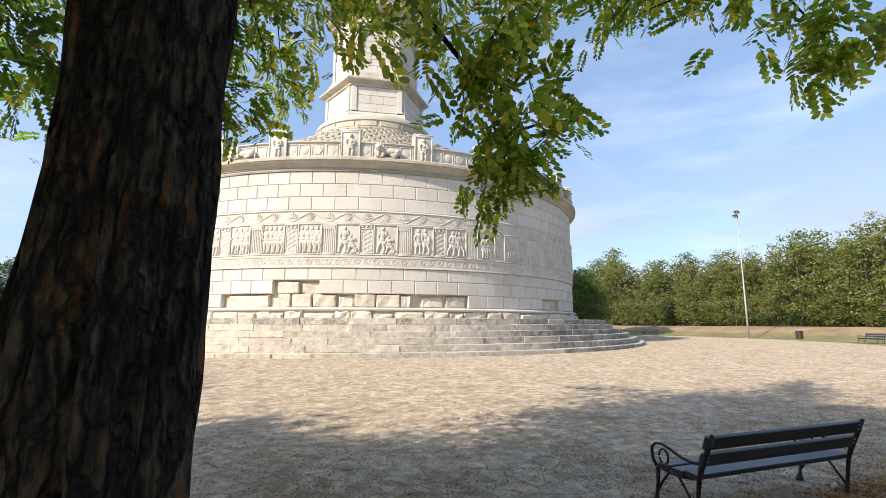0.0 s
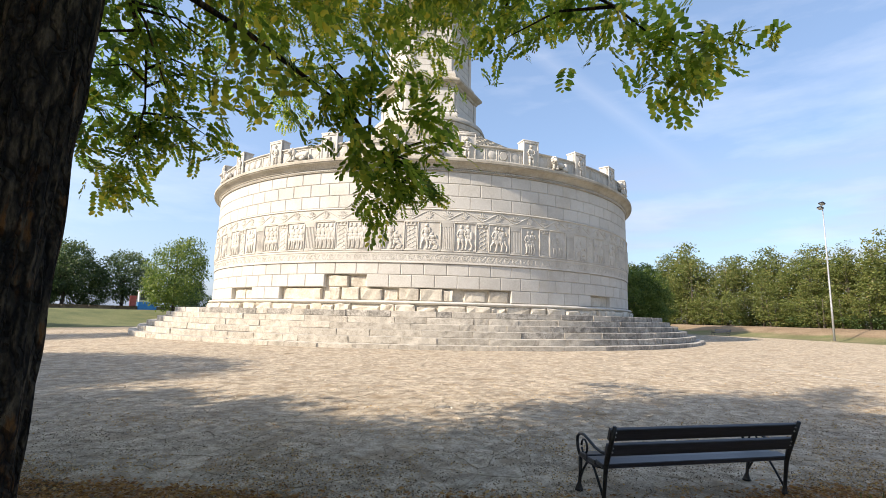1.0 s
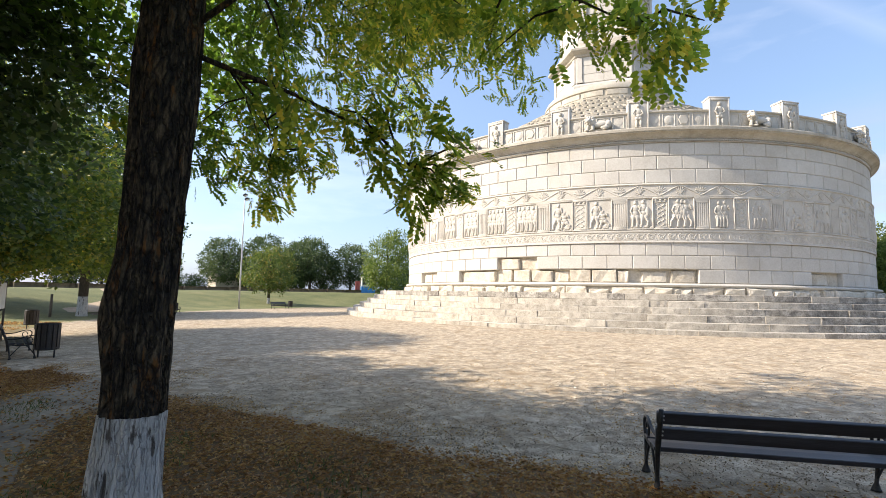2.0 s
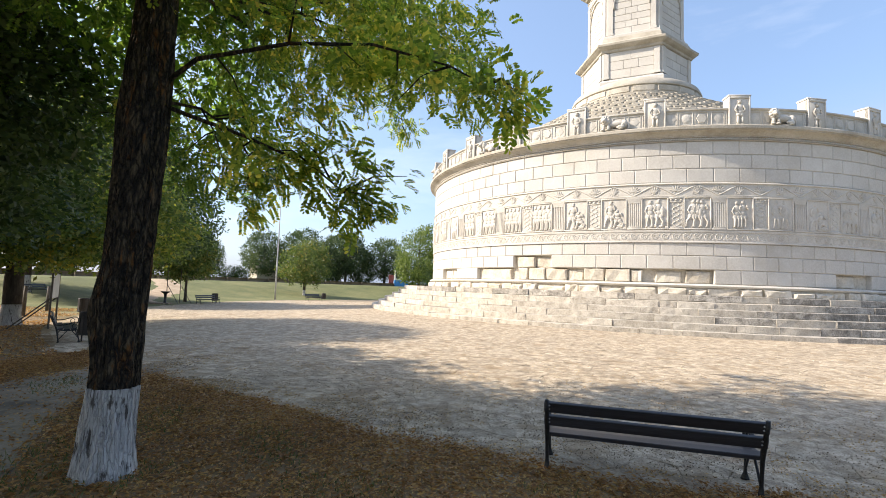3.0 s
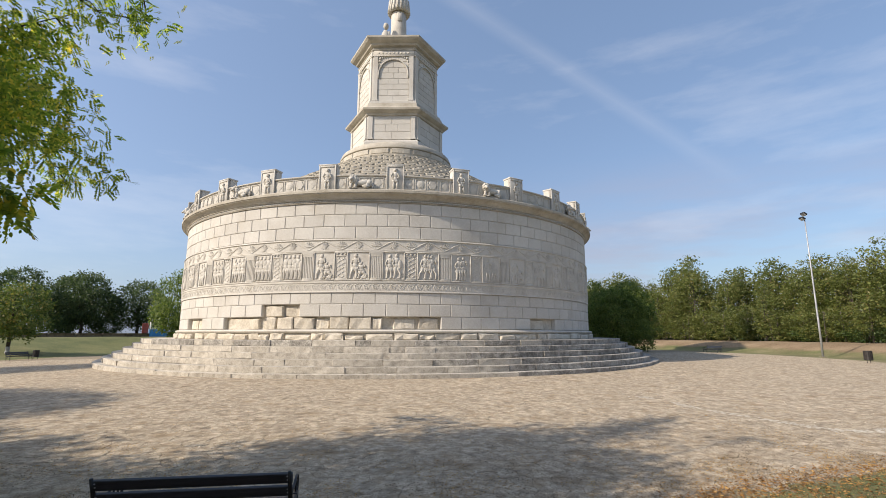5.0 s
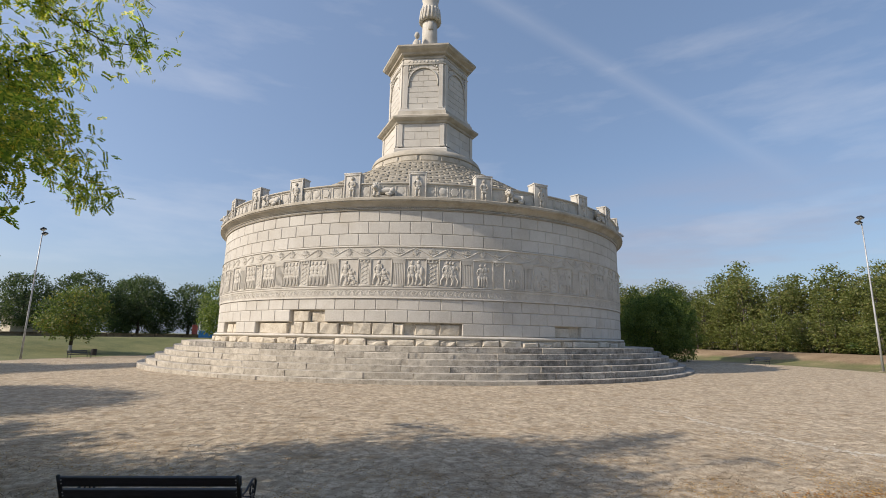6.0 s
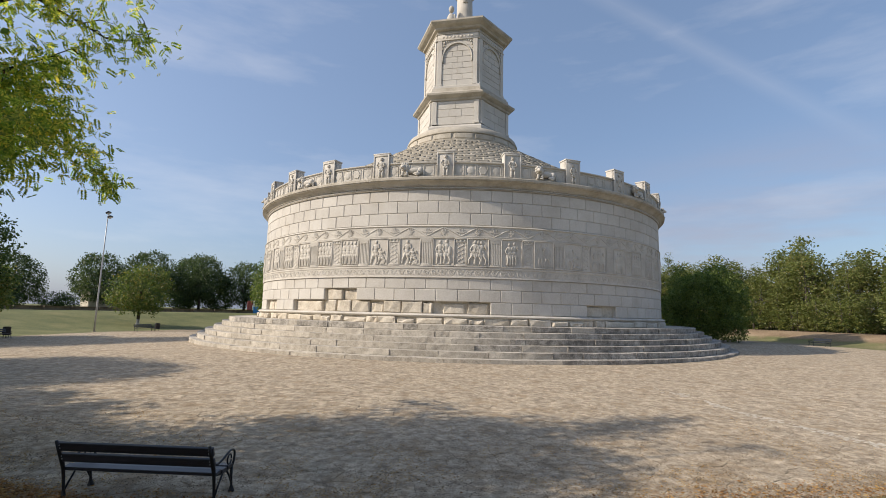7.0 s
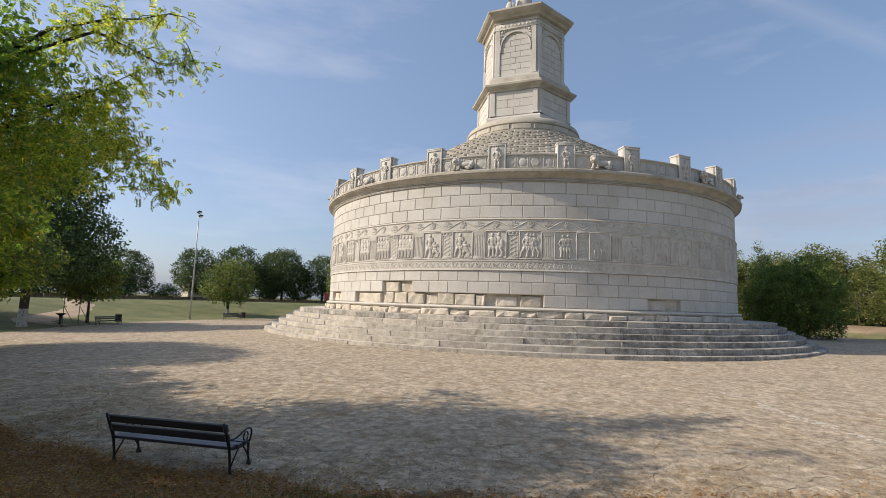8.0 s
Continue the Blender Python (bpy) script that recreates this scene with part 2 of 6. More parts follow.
# darker, greyer step stone, for part of the top step and the larger angles
STEP_GREY = surface("dark_grey_step_stone", (0.17, 0.157, 0.137), (0.320, 0.298, 0.262), (0.490, 0.460, 0.410), 2.6, 20, 0.95, 1.0, 0.20, (0.140, 0.130, 0.112), (0.52, 0.70), 6.0, depth=0.035, spread=(0.40, 0.5, 0.60))
ROOF = surface("roof_scale_stone", (0.21, 0.19, 0.15), (0.335, 0.305, 0.25), (0.44, 0.405, 0.345), 1.5, 12, 0.92, 0.4, 0.15)
PAVE = surface("worn_paving_stone", (0.255, 0.197, 0.134), (0.415, 0.337, 0.240), (0.565, 0.476, 0.356), 6.5, 40, 0.95, 1.0, 0.06, (0.300, 0.222, 0.138), (0.53, 0.68), 1.7, depth=0.042, flake=(5.5, 0.15, 0.8), spread=(0.40, 0.5, 0.60))
JOINT = surface("paving_joint_earth", (0.17, 0.128, 0.082), (0.25, 0.195, 0.130), (0.33, 0.265, 0.180), 1.5, 20, 1.0, 0.6, 0)
TRACK = surface("trodden_earth", (0.30, 0.22, 0.14), (0.40, 0.30, 0.20), (0.48, 0.38, 0.27), 1.0, 14, 1.0, 0.4, 0)
CONCRETE = surface("old_concrete", (0.185, 0.150, 0.108), (0.285, 0.236, 0.172), (0.37, 0.312, 0.235), 1.0, 16, 0.95, 0.4, 0, (0.11, 0.09, 0.07), (0.54, 0.7), 1.3)
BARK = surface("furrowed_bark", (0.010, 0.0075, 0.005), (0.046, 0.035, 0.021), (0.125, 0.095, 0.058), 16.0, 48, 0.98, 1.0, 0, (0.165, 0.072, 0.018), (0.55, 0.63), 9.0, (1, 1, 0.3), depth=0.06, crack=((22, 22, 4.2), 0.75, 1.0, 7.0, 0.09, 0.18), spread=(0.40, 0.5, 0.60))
BARK_PLAIN = surface("grey_brown_bark", (0.03, 0.025, 0.02), (0.07, 0.058, 0.045), (0.12, 0.10, 0.08), 3.0, 20, 0.95, 0.8, 0, stretch=(1, 1, 0.3), depth=0.04)
WHITEWASH = surface("lime_whitewash_on_bark", (0.38, 0.385, 0.38), (0.53, 0.53, 0.52), (0.63, 0.63, 0.61), 14.0, 55, 0.9, 1.0, 0, (0.10, 0.09, 0.08), (0.565, 0.62), 12.0, (1, 1, 0.22), depth=0.05, crack=((30, 30, 3.4), 0.25, 0.7, 7.0, 0.07, 0.12))
SLAT = surface("dark_stained_slat", (0.013, 0.014, 0.018), (0.024, 0.026, 0.033), (0.042, 0.045, 0.055), 3.0, 40, 0.38, 0.3, 0.15, stretch=(0.25, 4, 4), source="Object", depth=0.004)
IRON = surface("black_cast_iron", (0.012, 0.013, 0.015), (0.022, 0.024, 0.026), (0.045, 0.045, 0.045), 6.0, 60, 0.45, 0.3, 0, metal=0.4, depth=0.003)
BIN = surface("dark_brown_bin_slat", (0.014, 0.012, 0.011), (0.026, 0.022, 0.020), (0.045, 0.040, 0.036), 6.0, 50, 0.6, 0.3, 0.1, depth=0.003)
STEEL = surface("galvanised_steel", (0.30, 0.31, 0.32), (0.42, 0.43, 0.44), (0.52, 0.53, 0.54), 2.0, 20, 0.55, 0.1, 0, metal=0.5)
WEATHERED = surface("weathered_wood", (0.05, 0.042, 0.033), (0.10, 0.085, 0.068), (0.16, 0.14, 0.115), 4.0, 30, 0.9, 0.5, 0.1, stretch=(3, 3, 0.4), depth=0.01)
PALE_BOARD = surface("pale_board", (0.55, 0.55, 0.53), (0.66, 0.66, 0.64), (0.74, 0.74, 0.72), 2, 20, 0.7, 0.1, 0)
CHALK = surface("worn_chalk_line", (0.48, 0.42, 0.33), (0.60, 0.54, 0.44), (0.70, 0.645, 0.55), 6.0, 14, 0.95, 0.5, 0)
BLUE = surface("blue_panel", (0.02, 0.16, 0.45), (0.03, 0.22, 0.56), (0.05, 0.28, 0.62), 2, 20, 0.5, 0.05, 0)
RED = surface("dull_red_panel", (0.16, 0.03, 0.03), (0.22, 0.05, 0.04), (0.28, 0.07, 0.06), 2, 20, 0.6, 0.05, 0)
WALL = surface("pale_render_wall", (0.44, 0.40, 0.33), (0.54, 0.50, 0.42), (0.62, 0.58, 0.50), 1.0, 15, 0.9, 0.2, 0)
GLASS_DARK = surface("dark_window", (0.03, 0.035, 0.04), (0.05, 0.055, 0.06), (0.07, 0.075, 0.08), 1.0, 10, 0.15, 0, 0)

LOCUST = leaf_surface("locust_leaf", (0.054, 0.094, 0.015), (0.136, 0.182, 0.028), (0.225, 0.250, 0.042), (0.40, 0.33, 0.06), 0.73, 0.64, 2.9)
# greener and darker than LOCUST: shade inside the crown is mixed into the colour
LOCUST_SHADED = leaf_surface("shaded_locust_leaf", (0.036, 0.076, 0.015), (0.080, 0.138, 0.024), (0.132, 0.190, 0.034), None, 0.9, 0.52, 2.8)
OLIVE_LEAF = leaf_surface("olive_green_leaf", (0.038, 0.068, 0.015), (0.086, 0.130, 0.025), (0.150, 0.188, 0.036), (0.30, 0.22, 0.03), 0.84, 0.45, 2.2)
MAPLE = leaf_surface("dark_maple_leaf", (0.022, 0.048, 0.014), (0.046, 0.084, 0.020), (0.078, 0.122, 0.029), None, 0.9, 0.28)
LIGHT_LEAF = leaf_surface("light_green_leaf", (0.042, 0.076, 0.016), (0.086, 0.132, 0.027), (0.145, 0.180, 0.040), (0.26, 0.20, 0.05), 0.80, 0.35)
FAR_LEAF = leaf_surface("dense_dark_leaf", (0.024, 0.048, 0.016), (0.048, 0.082, 0.026), (0.084, 0.118, 0.038), None, 0.9, 0.30)
BUSH_LEAF = leaf_surface("bush_leaf", (0.040, 0.080, 0.017), (0.100, 0.154, 0.030), (0.175, 0.220, 0.046), None, 0.9, 0.34)
WOOD_LEAF = leaf_surface("woodland_leaf", (0.064, 0.088, 0.020), (0.112, 0.138, 0.031), (0.166, 0.188, 0.046), (0.20, 0.16, 0.055), 0.80, 0.30)
LITTER = leaf_surface("fallen_leaf", (0.175, 0.084, 0.030), (0.315, 0.165, 0.056), (0.43, 0.255, 0.092), (0.52, 0.36, 0.13), 0.82, 0.25)
DRY_LEAF = leaf_surface("dry_orange_leaf", (0.24, 0.14, 0.052), (0.36, 0.22, 0.08), (0.45, 0.30, 0.115), (0.52, 0.37, 0.15), 0.76, 0.25)
SHADE_MOULD = leaf_surface("shade_leaf_mould", (0.105, 0.076, 0.045), (0.160, 0.118, 0.070), (0.225, 0.168, 0.102), (0.30, 0.21, 0.10), 0.85, 0.10)
GRASS = leaf_surface("grass_blade", (0.040, 0.066, 0.015), (0.072, 0.108, 0.024), (0.115, 0.140, 0.038), (0.20, 0.18, 0.07), 0.82, 0.28)


# ---- building helpers ----
def finish(name, bm, material, parent=None, label="", smooth=False):
    me = bpy.data.meshes.new(name)
    if smooth and smooth is not True:
        # smooth, but for edges sharper than so many degrees
        bm.normal_update()
        for e in bm.edges:
            if len(e.link_faces) == 2 and e.calc_face_angle(0.0) > radians(smooth):
                e.smooth = False
    bm.to_mesh(me)
    bm.free()
    me.materials.append(material)
    if smooth:
        me.polygons.foreach_set("use_smooth", [True] * len(me.polygons))
    ob = new(name, me)
    if parent:
        ob.parent = parent
    if label:
        ob["label"] = label
    return ob


def part(name, bm, material, parent, label="", smooth=False):
    return finish(name, bm, material, parent, label, smooth)


def again(name, ob, parent, m=None):
    """Another piece on the mesh of ob."""
    o = new(name, ob.data)
    o.parent = parent
    if m is not None:
        o.matrix_basis = m
    return o


def thing(name, m, label, category, group="", kind=""):
    return tagged_at(new(name), m, label, category, group, kind)


def tagged_at(ob, m, label, category, group="", kind=""):
    ob.matrix_basis = m
    return tagged(ob, label, category, group, kind)


def box(bm, cx, cy, cz, sx, sy, sz, rz=0.0, rx=0.0, ry=0.0, bevel=0.0):
    m = pose(cx, cy, cz, rx, ry, rz) @ Matrix.Diagonal((sx, sy, sz, 1))
    made = bmesh.ops.create_cube(bm, size=1, matrix=m)["verts"]
    if bevel:
        edges = list({e for v in made for e in v.link_edges})
        bmesh.ops.bevel(bm, geom=edges, offset=bevel, segments=1, affect="EDGES")
    return made


def tube(bm, points, radii, sides=8, cap=True, wobble=0.0, seed=0):
    """A tapered tube along points."""
    pts = [Vector(p) for p in points]
    rings, side = [], None
    for i, p in enumerate(pts):
        d = (pts[min(i + 1, len(pts) - 1)] - pts[max(i - 1, 0)]).normalized()
        if side is None:
            side = d.orthogonal().normalized()
        side = (side - d * side.dot(d)).normalized()
        up = d.cross(side)
        ring = []
        for k in range(sides):
            a = 2 * math.pi * k / sides
            r = radii[i]
            if wobble:
                r *= 1 + wobble * noise.noise((math.cos(a) * 1.6 + seed, math.sin(a) * 1.6, p.z * 1.3 + p.x))
            ring.append(bm.verts.new(p + (side * math.cos(a) + up * math.sin(a)) * r))
        rings.append(ring)
    for a, b in zip(rings, rings[1:]):
        for k in range(sides):
            bm.faces.new((a[k], a[(k + 1) % sides], b[(k + 1) % sides], b[k]))
    if cap:
        bm.faces.new(list(reversed(rings[0])))
        bm.faces.new(rings[-1])


def lathe(bm, profile, seg=128, a0=0.0, a1=360.0):
    """Turns a profile of (radius, height) about the z axis."""
    full = a1 - a0 >= 359.9
    n = seg if full else seg + 1
    rings = []
    for i in range(n):
        a = radians(a0 + (a1 - a0) * i / seg)
        rings.append([bm.verts.new((r * math.cos(a), r * math.sin(a), z)) for r, z in profile])
    for i in range(seg):
        p, q = rings[i], rings[(i + 1) % n]
        for k in range(len(profile) - 1):
            bm.faces.new((p[k], q[k], q[k + 1], p[k + 1]))


def arc_block(bm, r0, r1, a0, a1, z0, z1, edge=0.02, rough=0.0, seed=0, n=1):
    """A block of a round wall, with its joint edges cut back; a0, a1 in degrees."""
    da = math.degrees(edge / r1)
    rnd = random.Random(seed)

    def v(r, a, z, j=0.0):
        r += rnd.uniform(-j, j)
        a = radians(a + math.degrees(rnd.uniform(-j, j) / r1) * 0.7)
        return bm.verts.new((r * math.cos(a), r * math.sin(a), z + rnd.uniform(-j, j) * 0.6))
    rows = []
    for i in range(n + 1):
        t = i / n
        ao, ai = a0 + (a1 - a0) * t, a0 + da + (a1 - a0 - 2 * da) * t
        rows.append((v(r0, ao, z0), v(r1 - edge, ao, z0, rough), v(r1, ai, z0 + edge, rough), v(r1, ai, z1 - edge, rough), v(r1 - edge, ao, z1, rough), v(r0, ao, z1)))
    for p, q in zip(rows, rows[1:]):
        for k in range(5):
            bm.faces.new((p[k], q[k], q[k + 1], p[k + 1]))
    for p, turn in ((rows[0], False), (rows[-1], True)):
        for f in ((p[0], p[1], p[4], p[5]), (p[1], p[2], p[3], p[4])):
            bm.faces.new(tuple(reversed(f)) if turn else f)


def blob(bm, c, s, rot=(0, 0, 0), sub=2):
    """A squashed ball, for plain carved shapes."""
    m = pose(*c, *rot) @ Matrix.Diagonal((*s, 1))
    bmesh.ops.create_icosphere(bm, subdivisions=sub, radius=1.0, matrix=m)


def quads_object(name, verts, faces, material, parent=None, label="", smooth=False):
    me = bpy.data.meshes.new(name)
    me.from_pydata(verts, [], faces)
    me.materials.append(material)
    if smooth:
        me.polygons.foreach_set("use_smooth", [True] * len(me.polygons))
    ob = new(name, me)
    if parent:
        ob.parent = parent
    if label:
        ob["label"] = label
    return ob


def smooth01(t):
    t = max(0.0, min(1.0, t))
    return t * t * (3 - 2 * t)
# ---- ground ----
PLAZA_R = 33.3


def edge_r(x, y):
    """Where the leaf-strewn earth begins: it creeps in over the slabs by the locust and on the grassy side."""
    front = smooth01((-y - 14) / 10)
    return PLAZA_R + front * (0.20 - 1.25 * smooth01((x + 3.0) / 10.0) - 0.25 * smooth01((-x - 4.3) / 5.0) * smooth01((x + 22.0) / 9.0))


def ground_z(x, y):
    """The height of the lie of the land, without the paving: it falls gently away from the steps."""
    r = math.hypot(x, y)
    z = 0.07 - 0.02 * max(0.0, min(13.5, r - 19.2)) - 0.24 * smooth01((-x - 10) / 18) * smooth01((y + 34) / 24) + 0.20 * smooth01((x - 8) / 18)
    left = smooth01((-x - 6) / 16) * smooth01((y + 27) / 16) + smooth01((y - 16) / 14) * smooth01((-x + 22) / 22)
    right = smooth01((x - 4) / 14) * smooth01((y + 24) / 12)
    z += min(left, 1.0) * 1.75 * smooth01((r - 35.0) / 17.0)
    z += min(right, 1.0) * 1.0 * smooth01((r - 35.2) / 6.5)
    front = smooth01((-y - 26) / 6) * smooth01((x + 8.5) / 8.0)
    z += front * 0.16 * max(0.0, min(r, 46.0) - 34.3)
    return z


def ground_mesh():
    radii = [0, 6, 12, 16, 20, 23, 26, 29, 31, 32.0, 32.5, 33.0, 33.3, 33.6, 34.0, 34.5, 35.2, 36, 37, 38, 39, 40, 41, 42, 44, 46, 48, 50, 53, 57, 62, 70, 85, 110, 160, 260, 500, 1000, 2200]
    seg = 200
    verts, faces = [(0, 0, -0.08)], []
    for r in radii[1:]:
        for k in range(seg):
            a = 2 * math.pi * k / seg
            x, y = r * math.cos(a), r * math.sin(a)
            z = ground_z(x, y)
            if r < edge_r(x, y) - 0.2:
                z -= 0.06
            elif r < 60:
                z += (0.008 if y < -26 else 0.05) * noise.noise((x * 0.35, y * 0.35, 0))
            verts.append((x, y, z))
    for k in range(seg):
        faces.append((0, 1 + k, 1 + (k + 1) % seg))
    for i in range(len(radii) - 2):
        o, p = 1 + i * seg, 1 + (i + 1) * seg
        for k in range(seg):
            faces.append((o + k, p + k, p + (k + 1) % seg, o + (k + 1) % seg))
    return verts, faces


def ground_surface():
    """Dry grass, with leaf-strewn earth under the trees by the plaza and bare dry soil on the bank by the wood."""
    m, nodes, links, b = mat_nodes("grass_and_earth")
    broad, grain = noise_node(nodes, links, 0.35, 6, 0.6), noise_node(nodes, links, 9.0, 6, 0.65)
    add = nodes.new("ShaderNodeMath")
    add.operation = "ADD"
    links.new(broad.outputs["Fac"], add.inputs[0])
    links.new(grain.outputs["Fac"], add.inputs[1])
    half = nodes.new("ShaderNodeMath")
    half.operation = "MULTIPLY"
    half.inputs[1].default_value = 0.5
    links.new(add.outputs[0], half.inputs[0])
    grass = ramp(nodes, [(0.36, (0.068, 0.084, 0.025)), (0.5, (0.122, 0.134, 0.045)), (0.64, (0.205, 0.186, 0.078))])
    dry = ramp(nodes, [(0.36, (0.13, 0.088, 0.045)), (0.5, (0.245, 0.170, 0.100)), (0.62, (0.33, 0.25, 0.155))])
    earth = ramp(nodes, [(0.36, (0.115, 0.075, 0.036)), (0.5, (0.215, 0.145, 0.072)), (0.64, (0.32, 0.22, 0.118))])
    for r in (grass, dry, earth):
        links.new(half.outputs[0], r.inputs["Fac"])
    xyz = nodes.new("ShaderNodeSeparateXYZ")
    links.new(nodes.new("ShaderNodeNewGeometry").outputs["Position"], xyz.inputs[0])

    def span(src, lo, hi):
        mp = nodes.new("ShaderNodeMapRange")
        mp.inputs["From Min"].default_value, mp.inputs["From Max"].default_value = lo, hi
        links.new(src, mp.inputs["Value"])
        return mp.outputs[0]

    def math2(op, a, c):
        n = nodes.new("ShaderNodeMath")
        n.operation = op
        for sock, value in zip(n.inputs, (a, c)):
            if isinstance(value, float):
                sock.default_value = value
            else:
                links.new(value, sock)
        return n.outputs[0]

    def mix(fac, a, c):
        n = nodes.new("ShaderNodeMixRGB")
        for sock, value in zip(n.inputs, (fac, a, c)):
            links.new(value, sock)
        return n.outputs[0]
    patch = span(noise_node(nodes, links, 0.45, 5, 0.6).outputs["Fac"], 0.35, 0.65)
    to_right = math2("MULTIPLY", span(xyz.outputs["X"], 10.0, 20.0), span(xyz.outputs["Y"], -24.0, -16.0))
    high = span(math2("ADD", xyz.outputs["Z"], math2("MULTIPLY", patch, 0.25)), 0.32, 0.62)
    dry_fac = math2("MULTIPLY", to_right, math2("MAXIMUM", high, math2("MULTIPLY", patch, 0.45)))
    near = math2("MULTIPLY", span(xyz.outputs["Y"], -19.0, -25.0), span(math2("ADD", xyz.outputs["X"], math2("MULTIPLY", patch, 3.0)), 2.2, -0.8))
    colour = mix(dry_fac, grass.outputs["Color"], dry.outputs["Color"])
    colour = mix(near, colour, earth.outputs["Color"])
    sandy = ramp(nodes, [(0.36, (0.24, 0.182, 0.115)), (0.5, (0.35, 0.28, 0.19)), (0.62, (0.44, 0.365, 0.255))])
    links.new(half.outputs[0], sandy.inputs["Fac"])
    size = nodes.new("ShaderNodeVectorMath")
    size.operation = "LENGTH"
    flat = nodes.new("ShaderNodeCombineXYZ")
    links.new(xyz.outputs["X"], flat.inputs["X"])
    links.new(xyz.outputs["Y"], flat.inputs["Y"])
    links.new(flat.outputs[0], size.inputs[0])
    rough_edge = span(noise_node(nodes, links, 0.9, 6, 0.62).outputs["Fac"], 0.3, 0.7)
    creep = math2("MULTIPLY", math2("MULTIPLY", span(xyz.outputs["X"], -5.0, -10.5), span(xyz.outputs["Y"], -10.0, -22.0)), 0.12)
    creep = math2("ADD", math2("MULTIPLY", creep, 2.0), math2("MULTIPLY", math2("MULTIPLY", span(xyz.outputs["X"], -3.0, 7.0), span(xyz.outputs["Y"], -14.0, -24.0)), 1.25))
    edge = span(math2("ADD", math2("ADD", size.outputs["Value"], creep), math2("MULTIPLY", rough_edge, 0.7)), 33.95, 33.5)
    colour = mix(edge, colour, sandy.outputs["Color"])
    links.new(colour, b.inputs["Base Color"])
    b.inputs["Roughness"].default_value = 1.0
    bp = nodes.new("ShaderNodeBump")
    bp.inputs["Strength"].default_value, bp.inputs["Distance"].default_value = 0.8, 0.05
    links.new(half.outputs[0], bp.inputs["Height"])
    links.new(bp.outputs["Normal"], b.inputs["Normal"])
    return m


GROUND = ground_surface()
gv, gf = ground_mesh()
ground = quads_object("ground", gv, gf, GROUND, None, "", True)
tagged(ground, "dry grass and leaf-strewn earth round the paved plaza", "ground", kind="structure")

# bed of the paving: a ring of trodden earth and stone between the steps and the grass
bm = bmesh.new()
bed_r = [18.6, 20, 22, 24, 26, 28, 30, 31.5, 32.6, 33.4, PLAZA_R]
rows = []
for r in bed_r:
    ring = []
    for k in range(180):
        cx, cy = math.cos(2 * math.pi * k / 180), math.sin(2 * math.pi * k / 180)
        rr = r * edge_r(r * cx, r * cy) / PLAZA_R if r > 30 else r
        ring.append(bm.verts.new((rr * cx, rr * cy, ground_z(rr * cx, rr * cy) - 0.007)))
    rows.append(ring)
for p, q in zip(rows, rows[1:]):
    for k in range(180):
        bm.faces.new((p[k], q[k], q[(k + 1) % 180], p[(k + 1) % 180]))
pavement = finish("pavement", bm, JOINT, None, "", True)
tagged(pavement, "round plaza of pale worn irregular stone slabs", "pavement", kind="structure")
# ---- monument ----
monument = thing("monument", pose(0, 0, 0), "huge round pale limestone war memorial with carved frieze and hexagonal tower", "monument")
R_WALL = 14.9
METOPE0, METOPE_STEP = -105.84, 360.0 / 54
BLOCK_STEP = 360.0 / 86
FRONT = (-186.0, 8.0)


def in_front(a):
    return FRONT[0] <= ((a + 270) % 360) - 270 <= FRONT[1]


def norm_deg(a):
    return ((a + 270) % 360) - 270


# core wall behind the blocks, up to the cornice
bm = bmesh.new()
lathe(bm, [(14.66, 1.2), (14.66, 8.3)], 172)
core = part("core_wall", bm, CORE, monument, "rough stone core behind the facing", True)

# courses of dressed blocks: bottom, top, angle of one joint
COURSES = [(3.255, 3.815, -95.82), (2.645, 3.245, -93.80), (2.035, 2.635, -95.80), (7.78, 8.39, -95.80), (7.155, 7.77, -93.75), (6.53, 7.145, -95.76)]
GAPS = {1: [(-118.3, -110.0)], 2: [(-144.6, -136.4), (-128.3, -83.3), (-62.8, -54.2)]}
for i, (z0, z1, joint) in enumerate(COURSES):
    bm = bmesh.new()
    gap = math.degrees(0.003 / R_WALL)
    arc_block(bm, 14.45, R_WALL, gap, BLOCK_STEP - gap, z0, z1 + 0.004, 0.032, 0, 0, 2)
    first, rest = None, []
    for k in range(86):
        a = norm_deg(joint + k * BLOCK_STEP)
        if any(lo < a + BLOCK_STEP / 2 < hi for lo, hi in GAPS.get(i, ())):
            continue
        if in_front(a):
            m = pose(0, 0, 0, 0, 0, a)
            if first is None:
                first = part("block", bm, LIME, monument)
                first.matrix_basis = m
            else:
                again("block", first, monument, m)
        else:
            rest.append(a)
    bm = bmesh.new()
    for a in rest:
        arc_block(bm, 14.45, R_WALL, a + gap, a + BLOCK_STEP - gap, z0, z1, 0.016)
    tagged(part("rear_blocks", bm, LIME, monument), kind="stuff")

# rough stones where the facing is lost: course, angles, set-back from the face
ROUGH = [(1, -118.1, -114.1, 0.06), (1, -113.9, -110.3, 0.20), (2, -144.4, -141.0, 0.14), (2, -140.8, -137.0, 0.17), (2, -127.9, -119.6, 0.08), (2, -117.9, -115.7, 0.05),
         (2, -115.4, -111.9, 0.03), (2, -111.7, -107.6, 0.06), (2, -107.2, -104.6, 0.17), (2, -104.4, -100.8, 0.02), (2, -100.6, -96.5, 0.02), (2, -96.3, -94.5, 0.06),
         (2, -92.4, -88.2, 0.16), (2, -87.6, -83.7, 0.10), (2, -62.2, -57.6, 0.12), (2, -57.3, -55.8, 0.30)]
